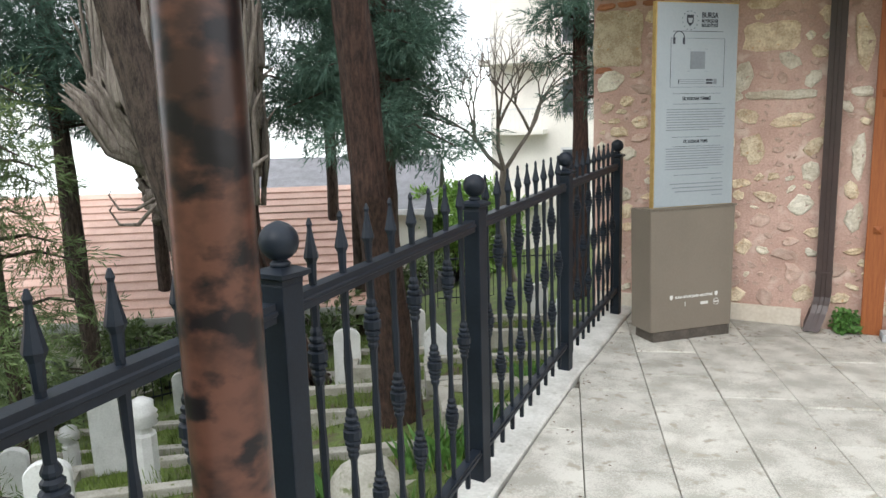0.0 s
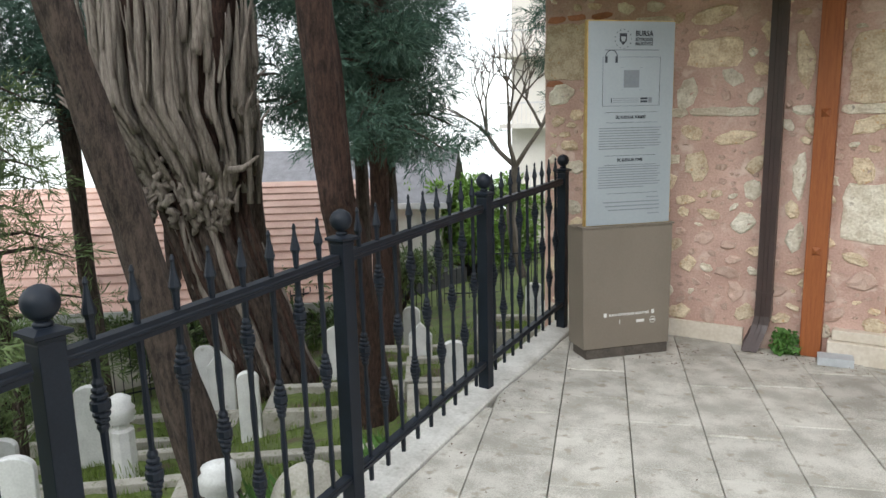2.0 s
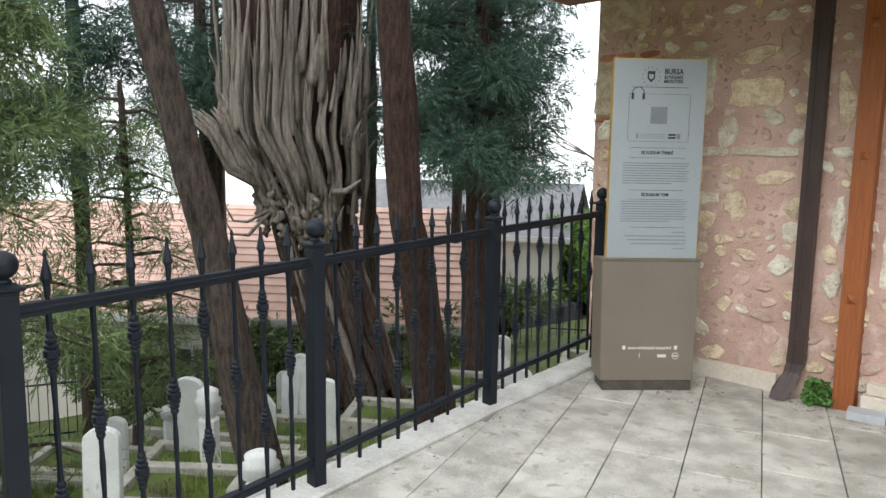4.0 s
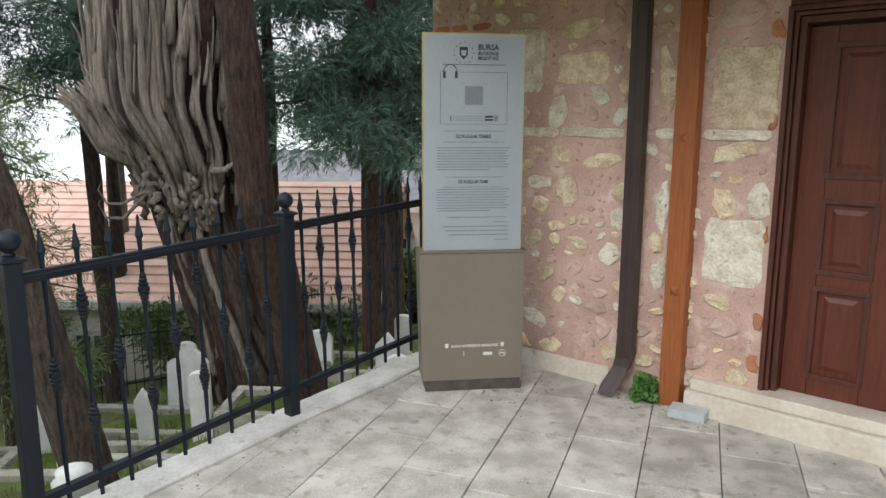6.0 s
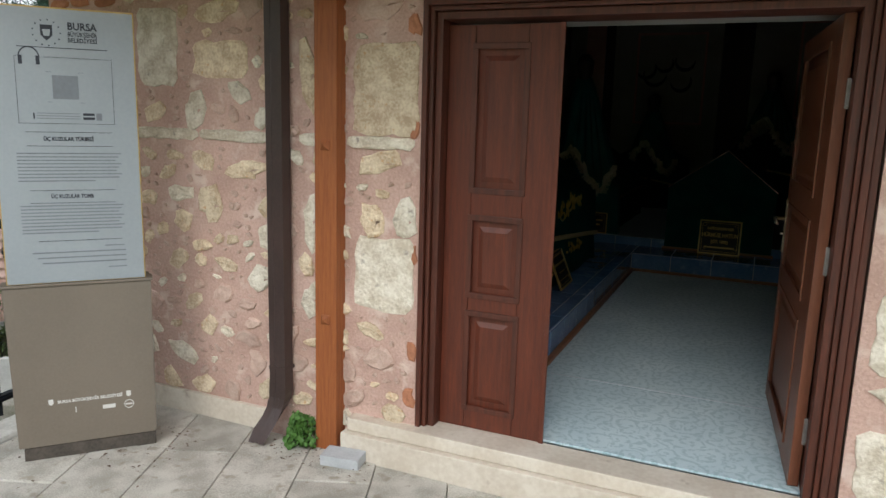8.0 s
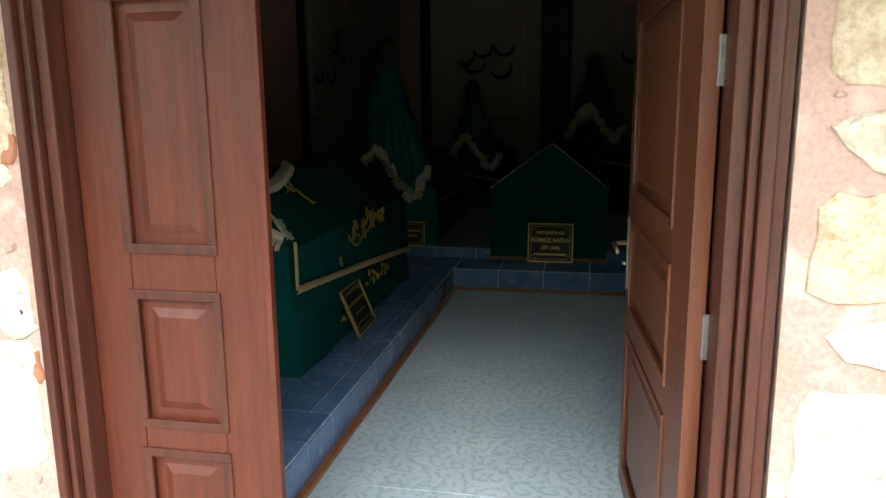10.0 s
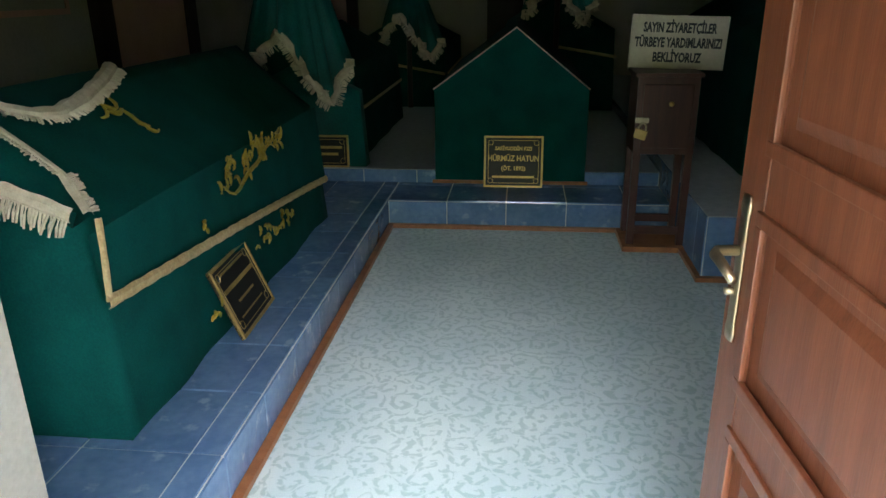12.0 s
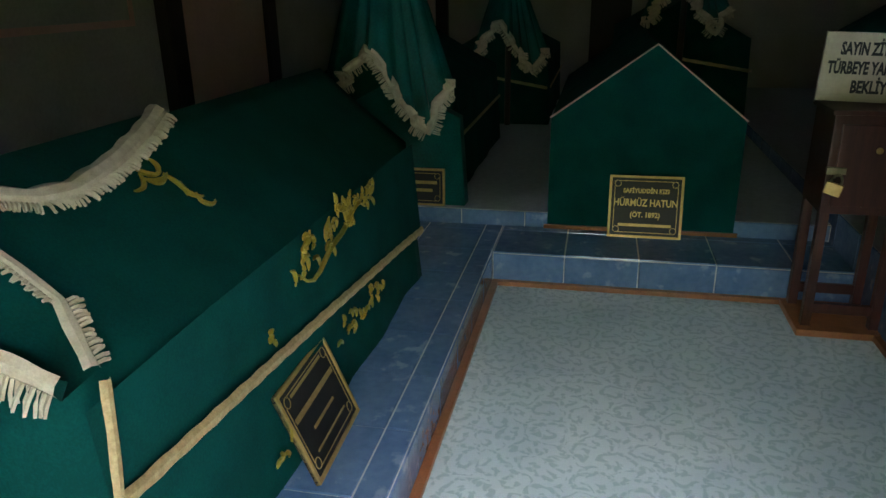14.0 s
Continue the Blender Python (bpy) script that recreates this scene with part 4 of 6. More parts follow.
def head_cloth():
    """The fringed kerchief laid over the head end of the west sarcophagus."""
    f = thing("fringed_cover", pose(0, 0, 0), "dark green kerchief with cream tasselled fringe over the sarcophagus head", "cloth")

    def on_roof(x, y, lift=0.012):
        return Vector((x, y, 1.46 - 0.843 * abs(x - 0.58) + lift))

    hem = [(0.585, 2.76), (0.63, 2.60), (0.675, 2.39), (0.698, 2.20), (0.685, 2.09), (0.65, 2.0), (0.61, 1.96)]
    hem2 = [(0.61, 1.85), (0.71, 1.885), (0.79, 1.897), (0.87, 1.90), (0.985, 1.82)]
    bm = bmesh.new()
    a = [bm.verts.new(on_roof(*h)) for h in hem]
    b = [bm.verts.new(on_roof(0.20 + 0.02 * i, h[1] - 0.05)) for i, h in enumerate(hem)]
    c = [bm.verts.new(on_roof(0.582, h[1] - 0.01, 0.016)) for h in hem]
    for i in range(len(hem) - 1):
        bm.faces.new((a[i], a[i + 1], c[i + 1], c[i]))
        bm.faces.new((c[i], c[i + 1], b[i + 1], b[i]))
    part("cloth", bm, M["velvet"], f, smooth=True)
    bm = bmesh.new()
    a = [bm.verts.new(on_roof(*h)) for h in hem2]
    b = [bm.verts.new(on_roof(0.59 + 0.1 * i, 1.725)) for i in range(5)]
    lo = [bm.verts.new((0.59 + 0.108 * i, 1.715, 1.225 - 0.012 * i)) for i in range(5)]
    for i in range(4):
        bm.faces.new((a[i], a[i + 1], b[i + 1], b[i]))
        bm.faces.new((b[i], b[i + 1], lo[i + 1], lo[i]))
    part("cloth", bm, M["velvet"], f, smooth=True)
    nr = (0.645, 0, 0.764)
    ribbon([on_roof(x, y, 0.02) for x, y in hem], 0.06, M["fringe"], "fringe", f, 0.014, nr, "cream tasselled fringe", 0.035, 2)
    ribbon([on_roof(x, y, 0.02) for x, y in hem2], 0.035, M["fringe"], "fringe", f, 0.012, nr, "cream tasselled fringe", 0.025, 3)
    ribbon([(0.33, 1.705, 1.27), (0.63, 1.705, 1.26), (0.83, 1.705, 1.24), (1.01, 1.705, 1.17)], 0.05, M["fringe"], "fringe", f, 0.012, (0, -1, 0), "cream tasselled fringe", 0.06, 4)


head_cloth()


def plaque(name, m, w, h, label, lines):
    """A black plaque with a gold rim, its foot at the origin, facing -y."""
    f = thing(name, m, label, "plaque", "name plaques")
    part("plate", box(-w / 2, w / 2, 0.0, 0.012, 0, h, 0.001), M["black_plate"], f)
    bm = bmesh.new()
    for b in ((-w / 2, w / 2, 0, 0.014), (-w / 2, w / 2, h - 0.014, h), (-w / 2, -w / 2 + 0.014, 0.014, h - 0.014), (w / 2 - 0.014, w / 2, 0.014, h - 0.014)):
        add_box(bm, b[0], b[1], -0.006, 0.0125, b[2], b[3], 0.002)
    part("rim", bm, M["brass"], f, "gold rim")
    bm = bmesh.new()
    g = 0.03
    for b in ((-w / 2 + g + 0.03, w / 2 - g - 0.03, g, g + 0.003), (-w / 2 + g + 0.03, w / 2 - g - 0.03, h - g - 0.003, h - g), (-w / 2 + g, -w / 2 + g + 0.003, g + 0.03, h - g - 0.03), (w / 2 - g - 0.003, w / 2 - g, g + 0.03, h - g - 0.03)):
        add_box(bm, b[0], b[1], -0.002, 0.001, b[2], b[3])
    for sx in (-1, 1):
        for sz in (0, 1):
            zc = h - g - 0.018 if sz else g + 0.018
            add_tube(bm, [(sx * (w / 2 - g - 0.018) + 0.018 * math.cos(t * 0.628), -0.001, zc + 0.018 * math.sin(t * 0.628)) for t in range(11)], 0.0016, 5)
    part("border", bm, M["brass"], f)
    for s, size, z, wide in lines:
        if s:
            part("lettering", moved(text_bm(s, size, wide, bold=0.0012), Matrix.Translation((0, -0.001, z))), M["brass"], f)
        else:
            part("lettering_bar", box(-wide / 2, wide / 2, -0.002, 0.001, z - size / 2, z + size / 2), M["brass"], f)
    return f


plaque("plaque", pose(2.21, 4.915, 0.412, -13, 0, 0), 0.42, 0.365, "black gold-rimmed name plaque leaning on the green tomb",
       (("SAFİYUDDİN KIZI", 0.036, 0.275, 0.26), ("HÜRMÜZ HATUN", 0.058, 0.205, 0.36), ("(ÖT. 1892)", 0.042, 0.135, 0.17), ("", 0.016, 0.075, 0.30)))
plaque("plaque", pose(1.145, 2.645, 0.414, -22, 0, 92), 0.415, 0.315, "black gold-rimmed name plaque leaning on the velvet pall",
       (("", 0.010, 0.27, 0.26), ("", 0.018, 0.20, 0.33), ("", 0.010, 0.13, 0.18), ("", 0.007, 0.07, 0.26)))


def tomb_middle():
    f = thing("sarcophagus", pose(0, 0, 0), "gabled sarcophagus covered in plain green cloth with pink edging", "sarcophagus", "covered sarcophagi")
    part("pall", gable(1.64, 2.725, 5.03, 7.2, 0.412, 1.085, 1.50, 0.0, 0.0, 0.0, 1.0, 10, 0.03), M["velvet"], f, "plain green cloth cover")
    bm = bmesh.new()
    add_tube(bm, [(1.635, 5.025, 1.09), (2.212, 5.025, 1.506), (2.73, 5.025, 1.09)], 0.006, 6)
    part("piping", bm, M["plaster_pink"], f, "faded pink piping")
    part("base_strip", box(1.62, 2.745, 5.006, 5.026, 0.412, 0.435, 0.003), M["strip"], f)


tomb_middle()


def drape(x, y, z_top, z_hem, spread, depth, seed, name="turban_cover", tips=((-0.5, 0.12), (-0.1, 0.5), (0.42, 0.0), (0.62, 0.2)), label="tall green satin head cover hanging in folds with cream fringe"):
    """A covered headpost: cloth hanging in folds from a knob, its hem running up and down between tips."""
    f = thing(name, pose(x, y, 0), label, "cloth", "fringed head covers")
    rnd = random.Random(seed)
    bm = bmesh.new()
    n, rows = 56, []
    hems = []
    for i in range(n + 1):
        u = -1 + 2 * i / n
        lo = tips[0][1]
        for (ua, za), (ub, zb) in zip(tips, tips[1:]):
            if ua <= u <= ub:
                lo = za + (zb - za) * (u - ua) / (ub - ua)
        if u > tips[-1][0]:
            lo = tips[-1][1]
        hems.append(z_hem + lo)
    levels = 12
    for j in range(levels + 1):
        k = j / levels
        row = []
        for i in range(n + 1):
            u = -1 + 2 * i / n
            a = u * math.pi * 0.62
            rad = 0.05 + (spread - 0.05) * (k ** 0.8)
            fold = 1 + 0.16 * k * math.sin(i * 1.35 + seed) + 0.06 * math.sin(i * 2.9)
            z = z_top + (hems[i] - z_top) * k
            row.append(bm.verts.new((rad * fold * math.sin(a), -depth * rad / spread * fold * math.cos(a), z)))
        rows.append(row)
    for r0, r1 in zip(rows, rows[1:]):
        for i in range(n):
            bm.faces.new((r0[i], r1[i], r1[i + 1], r0[i + 1]))
    hem_pts = [v.co.copy() for v in rows[-1]]
    part("cloth", bm, M["satin"], f, smooth=True)
    pts = [p + Vector((p.x * 0.04, -0.012, 0.0)) for p in hem_pts[8:-6:2]]
    ribbon(pts, 0.055, M["fringe"], "fringe", f, 0.012, (0, -1, 0), "cream tasselled fringe", 0.05, seed)
    bm = bmesh.new()
    add_lathe(bm, ((0.05, z_top - 0.12), (0.09, z_top), (0.10, z_top + 0.12), (0.04, z_top + 0.2)), 14)
    add_tube(bm, [(0, 0.02, 0.5), (0, 0.02, z_top)], 0.03, 8)
    part("headpost", bm, M["dark_wood"], f)


def side_tomb(x0, x1, y0, y1, z0, eave, ridge, label):
    f = thing("sarcophagus", pose(0, 0, 0), label, "sarcophagus", "covered sarcophagi")
    part("pall", gable(x0, x1, y0, y1, z0, eave, ridge, 0.01, 0.03, 0.012, x0, 16), M["velvet"], f, "green cloth cover", smooth=True)
    cx = (x0 + x1) / 2
    ribbon([(x0, y0 - 0.01, eave - 0.28), (cx, y0 - 0.01, eave - 0.18), (x1 + 0.01, y0 - 0.01, eave - 0.28)], 0.03, M["trim_gold"], "braid", f, 0.008, (0, -1, 0))
    ribbon([(x1 + 0.03, y0, eave - 0.28), (x1 + 0.03, y1, eave - 0.28)], 0.03, M["trim_gold"], "braid", f, 0.008, (1, 0, 0))


side_tomb(-0.11, 1.0, 5.20, 7.3, 0.507, 1.17, 1.48, "green velvet covered sarcophagus on the raised platform")
drape(0.60, 5.20, 2.32, 0.96, 0.36, 0.22, 3, tips=((-0.62, 0.30), (-0.42, 0.22), (-0.05, 0.54), (0.30, 0.12), (0.44, 0.02), (0.66, 0.30)))
part("skirt", moved(gable(0.22, 1.08, 5.09, 5.21, 0.507, 1.06, 1.28, 0, 0.02, 0.03, 5.0, 4), Matrix.Identity(4)), M["satin"], bpy.data.objects["sarcophagus.002"], "green satin front fall", smooth=True)
side_tomb(0.30, 1.40, 8.0, 10.2, 0.507, 1.15, 1.45, "green covered sarcophagus at the back of the room")
drape(1.02, 7.95, 2.0, 1.03, 0.33, 0.2, 6)
side_tomb(2.05, 3.2, 7.8, 10.2, 0.507, 1.35, 1.7, "green covered sarcophagus at the back of the room")
drape(2.6, 7.75, 2.3, 1.40, 0.33, 0.2, 9)
side_tomb(3.72, 4.95, 4.55, 7.2, 0.592, 1.45, 1.85, "green covered sarcophagus on the high east platform")
plaque("plaque", pose(0.84, 5.058, 0.508, -2, 0, 0), 0.30, 0.24, "small black name plaque against the green cloth", (("", 0.02, 0.15, 0.2), ("", 0.02, 0.10, 0.14)))


def donation_box():
    f = thing("donation_box", pose(3.095, 4.345, FLOOR_Z), "dark mahogany donation box on a stand with brass padlock", "donation box")
    part("base_board", box(-0.20, 0.20, -0.20, 0.17, 0.0, 0.035, 0.004), M["strip"], f, "orange varnished base board")
    for sx in (-1, 1):
        for sy in (-1, 1):
            part("leg", box(sx * 0.15 - 0.022, sx * 0.15 + 0.022, sy * 0.13 - 0.022, sy * 0.13 + 0.022, 0.035, 0.62, 0.004), M["mahogany"], f)
    for sy in (-1, 1):
        part("stretcher", box(-0.13, 0.13, sy * 0.13 - 0.012, sy * 0.13 + 0.012, 0.10, 0.15, 0.003), M["mahogany"], f)
    body = part("body", box(-0.175, 0.175, -0.155, 0.155, 0.60, 1.05, 0.006), M["mahogany"], f, "mahogany coin box")
    part("door", box(-0.14, 0.14, -0.166, -0.153, 0.64, 1.01, 0.005), M["mahogany"], body)
    part("top", box(-0.19, 0.19, -0.17, 0.17, 1.05, 1.072, 0.004), M["mahogany"], f)
    bm = bmesh.new()
    add_lathe(bm, ((0.014, 0), (0.014, 0.01), (0.005, 0.016)), 12)
    part("knob", moved(bm, Matrix.Translation((0.02, -0.166, 0.90)) @ pose(0, 0, 0, 90, 0, 0)), M["brass"], body)
    lock = part("padlock", box(-0.036, 0.036, -0.011, 0.011, -0.035, 0.022, 0.006), M["brass"], f, "brass padlock")
    lock.matrix_basis = pose(-0.145, -0.195, 0.735, 0, 14, -20)
    bm = bmesh.new()
    add_tube(bm, [(0.022 * math.cos(math.pi * k / 10), 0, 0.02 + 0.040 * math.sin(math.pi * k / 10)) for k in range(11)], 0.006, 8)
    part("shackle", bm, M["chrome"], lock, "steel shackle")
    part("hasp", box(-0.18, -0.10, -0.18, -0.154, 0.79, 0.82, 0.002), M["chrome"], f)


donation_box()


def sign_board():
    f = thing("sign_board", pose(3.16, 4.42, 1.292, 0, 2.0, 0), "cream board with black painted lettering on the donation box", "sign")
    part("board", box(-0.277, 0.277, -0.012, 0.012, 0, 0.305, 0.004), M["paper"], f)
    for s, z, w in (("SAYIN ZİYARETÇİLER", 0.232, 0.42), ("TÜRBEYE YARDIMLARINIZI", 0.148, 0.50), ("BEKLİYORUZ", 0.064, 0.28)):
        part("lettering", moved(text_bm(s, 0.075, w, bold=0.003), Matrix.Translation((0, -0.013, z))), M["ink"], f)
    part("support", box(-0.05, 0.05, -0.013, 0.013, -0.002, 0.0, 0), M["mahogany"], f)


sign_board()

# wall dressings
WX = ROOM[0] + 0.02


def wall_pier():
    f = thing("wall_pier", pose(0, 0, 0), "pink painted pier between very dark timber uprights", "pier", kind="structure")
    part("pier", box(WX, WX + 0.06, 5.36, 6.62, 0.2, 4.1, 0.004), M["plaster_pink"], f, "glossy pink plaster")
    for y in (5.16, 6.63):
        part("upright", box(WX, WX + 0.09, y, y + 0.19, 0.2, 4.1, 0.005), M["dark_wood"], f, "very dark timber upright")


wall_pier()
f = thing("wall_pier", pose(0, 0, 0), "pink painted pier beside a very dark timber upright", "pier", kind="structure")
part("pier", box(-0.62, -0.27, ROOM[3] - 0.08, ROOM[3] - 0.02, 0.2, 4.1, 0.004), M["plaster_pink"], f)
part("upright", box(-0.26, -0.1, ROOM[3] - 0.1, ROOM[3] - 0.02, 0.2, 4.1, 0.004), M["dark_wood"], f)
part("upright", box(1.75, 2.25, ROOM[3] - 0.1, ROOM[3] - 0.02, 0.2, 4.1, 0.004), M["dark_wood"], f)


def calligraphy_panel(name, m, w, h, seed, label):
    f = thing(name, m, label, "wall panel")
    part("panel", box(-w / 2, w / 2, 0, 0.015, 0, h), M["plaster"], f)
    bm = bmesh.new()
    for b in ((-w / 2, w / 2, 0, 0.04), (-w / 2, w / 2, h - 0.04, h), (-w / 2, -w / 2 + 0.04, 0.04, h - 0.04), (w / 2 - 0.04, w / 2, 0.04, h - 0.04)):
        add_box(bm, b[0], b[1], -0.008, 0.0, b[2], b[3])
    part("border", bm, M["plaster_pink"], f, "faded red border")
    bm = bmesh.new()
    rnd = random.Random(seed)
    for _ in range(5):
        a, b = rnd.uniform(-0.35, 0.35) * w, rnd.uniform(0.25, 0.8) * h
        r, s = rnd.uniform(0.12, 0.22), rnd.uniform(2.6, 3.6)
        add_tube(bm, [(a + r * math.cos(s + 3.4 * k / 14), -0.002, b + r * math.sin(s + 3.4 * k / 14)) for k in range(15)], [0.006 + 0.03 * math.sin(math.pi * k / 14) for k in range(15)], 6)
    for v in bm.verts:
        v.co.y = max(-0.006, min(-0.001, v.co.y * 0.1 - 0.003))
    part("calligraphy", bm, M["ink"], f, "black calligraphy strokes")["kind"] = "stuff"


calligraphy_panel("calligraphy_panel", pose(WX + 0.016, 3.95, 1.62, 0, 0, 90), 1.9, 1.5, 4, "cream wall panel with flowing black calligraphy and red border")
calligraphy_panel("calligraphy_panel", pose(WX + 0.016, 7.9, 1.75, 0, 0, 90), 1.5, 1.6, 5, "cream wall panel with flowing black calligraphy and red border")
calligraphy_panel("calligraphy_panel", pose(0.9, ROOM[3] - 0.036, 1.75), 1.2, 1.6, 6, "cream wall panel with flowing black calligraphy and red border")
calligraphy_panel("calligraphy_panel", pose(3.6, ROOM[3] - 0.036, 1.9), 1.3, 1.6, 7, "cream wall panel with flowing black calligraphy and red border")

# ---- cemetery and trees beyond the fence ----


def headstone(x, y, h, w, turn, tilt, kind, label):
    z = ground_z(x, y)
    f = thing("headstone", pose(x, y, z - 0.08, tilt, 0, turn), label, "gravestone", "headstones in the cemetery")
    bm = bmesh.new()
    if kind == "slab":
        ol = [(-w / 2, 0), (w / 2, 0), (w / 2, h - w * 0.35)] + [(w / 2 * math.cos(a), h - w * 0.35 + w * 0.35 * math.sin(a)) for a in [0.35 * k for k in range(1, 9)]] + [(-w / 2, h - w * 0.35)]
        add_prism(bm, ol, -0.05, 0.05)
        bmesh.ops.bevel(bm, geom=bm.edges[:], offset=0.008, segments=1, affect="EDGES")
        part("stone", bm, M["tombstone"], f)
    elif kind == "pointed":
        add_prism(bm, [(-w / 2, 0), (w / 2, 0), (w / 2 * 1.1, h * 0.8), (0, h), (-w / 2 * 1.1, h * 0.8)], -0.045, 0.045)
        bmesh.ops.bevel(bm, geom=bm.edges[:], offset=0.008, segments=1, affect="EDGES")
        part("stone", bm, M["tombstone"], f)
    else:
        add_lathe(bm, ((w * 0.42, 0), (w * 0.42, h * 0.68), (w * 0.30, h * 0.70), (w * 0.26, h * 0.76)), 8)
        part("stone", bm, M["tombstone"], f)
        bm = bmesh.new()
        add_lathe(bm, ((w * 0.3, h * 0.755), (w * 0.5, h * 0.77), (w * 0.42, h * 0.80), (w * 0.53, h * 0.82), (w * 0.45, h * 0.85), (w * 0.52, h * 0.87), (w * 0.4, h * 0.90), (w * 0.42, h * 0.96), (w * 0.15, h)), 16)
        part("turban", bm, M["tombstone"], f, "carved stone turban", smooth=True)


STONES = ((-5.9, -1.15, 1.25, 0.30, 40, 2, "turban"), (-4.9, -2.75, 1.15, 0.34, 48, -3, "slab"), (-6.8, -0.95, 1.35, 0.38, 44, 4, "slab"), (-7.2, 1.24, 1.15, 0.34, 40, 5, "pointed"), (-7.7, 1.35, 1.2, 0.30, 42, 0, "slab"),
          (-7.6, -1.62, 0.9, 0.3, 40, 0, "slab"), (-3.0, -2.2, 0.9, 0.3, 40, 0, "turban"),
          (-5.6, 0.35, 1.0, 0.26, 42, 5, "slab"), (-7.8, 1.2, 0.95, 0.28, 40, -4, "slab"), (-6.8, 0.2, 0.85, 0.2, 45, 6, "pointed"), (-6.41, 2.9, 0.95, 0.42, 35, 0, "slab"), (-8.2, -0.6, 0.8, 0.25, 35, 3, "turban"),
          (-4.6, 2.6, 0.9, 0.3, 30, -3, "pointed"), (-3.4, 1.6, 0.8, 0.28, 35, 2, "slab"), (-6.2, 4.6, 0.9, 0.3, 30, 0, "slab"), (-9.5, 2.2, 0.8, 0.3, 40, 2, "slab"), (-3.1, 3.6, 0.85, 0.26, 30, 3, "turban"),
          (-8.9, -2.9, 0.8, 0.3, 45, 0, "slab"), (-4.4, 5.8, 0.8, 0.3, 30, 4, "slab"))
for x, y, h, w, turn, tilt, kind in STONES:
    headstone(x, y, h, w, turn, tilt, kind, {"slab": "round-topped white marble headstone leaning in the grass", "pointed": "pointed white marble headstone in the grass", "turban": "white grave pillar with a carved stone turban"}[kind])


def grave_surround(x, y, length, width, turn):
    z = ground_z(x, y)
    f = thing("grave_surround", pose(x, y, z - 0.06, 2, 0, turn), "mossy concrete grave surround filled with grass", "grave", "grave surrounds")
    for b in ((-length / 2, length / 2, -width / 2, -width / 2 + 0.13), (-length / 2, length / 2, width / 2 - 0.13, width / 2), (-length / 2, -length / 2 + 0.13, -width / 2 + 0.13, width / 2 - 0.13), (length / 2 - 0.13, length / 2, -width / 2 + 0.13, width / 2 - 0.13)):
        part("kerbstone", roughen(box(*b, -0.3, 0.26, 0.015), 0.008, 6, x), M["grave_kerb"], f)
    bm = bmesh.new()
    bmesh.ops.create_grid(bm, x_segments=14, y_segments=8, size=0.5)
    for v in bm.verts:
        v.co = Vector((v.co.x * (length - 0.26), v.co.y * (width - 0.26), 0.17 + 0.05 * noise.noise(Vector((v.co.x * 6 + x, v.co.y * 6, y)))))
    part("turf", bm, M["grass"], f, smooth=True)


GRAVES = ((-3.6, -1.0, 1.9, 0.9, 40), (-4.9, -1.7, 1.9, 0.9, 42), (-6.2, -0.9, 1.9, 0.9, 42), (-5.0, 1.3, 1.8, 0.9, 36), (-6.6, -2.6, 1.9, 0.9, 44), (-3.6, 2.4, 1.8, 0.9, 34), (-7.4, 0.4, 1.9, 0.9, 38),
          (-5.6, 3.4, 1.8, 0.9, 32), (-8.4, -1.6, 1.9, 0.9, 40), (-2.6, 0.9, 1.6, 0.8, 36), (-3.9, 4.7, 1.8, 0.9, 30), (-7.6, 2.6, 1.8, 0.9, 36), (-3.0, -2.6, 1.4, 0.8, 44), (-9.6, 0.4, 1.9, 0.9, 38))
for g in GRAVES:
    grave_surround(*g)
# pale boulder by the fence foot
bm = bmesh.new()
bmesh.ops.create_icosphere(bm, subdivisions=3, radius=0.32)
for v in bm.verts:
    v.co.x *= 0.9
    v.co.z = v.co.z * 1.25 if v.co.z > 0 else v.co.z * 0.7
ob = tagged(part("boulder", roughen(bm, 0.10, 2.2, 4), M["grave_kerb"]), "rough pale grey boulder among weeds", "stone")
ob.matrix_world = pose(-2.55, -1.75, ground_z(-2.55, -1.75) + 0.22)


def blades(name, spots, size, material, label, seed, droop=0.4):
    """Tufts of narrow leaves as one mesh."""
    rnd = random.Random(seed)
    vs, fs = [], []
    for x, y, z, n, rad in spots:
        for _ in range(n):
            a, r = rnd.uniform(0, 6.283), rad * math.sqrt(rnd.random())
            px, py = x + r * math.cos(a), y + r * math.sin(a)
            h, b = size * rnd.uniform(0.5, 1.2), rnd.uniform(0, 6.283)
            dx, dy = math.cos(b), math.sin(b)
            w = size * 0.06
            lean = droop * h * rnd.uniform(0.3, 1)
            i = len(vs)
            pz = z if z is not None else ground_z(px, py)
            vs += [(px - dy * w, py + dx * w, pz - 0.02), (px + dy * w, py - dx * w, pz - 0.02), (px + dx * lean * 0.4 + dy * w * 0.8, py + dy * lean * 0.4 - dx * w * 0.8, pz + h * 0.6), (px + dx * lean, py + dy * lean, pz + h)]
            fs += [(i, i + 1, i + 2), (i, i + 2, i + 3)]
    me = bpy.data.meshes.new(name)
    me.from_pydata(vs, [], fs)
    me.materials.append(material)
    return tagged(new(name, me), label, name.replace("_", " "), kind="stuff")


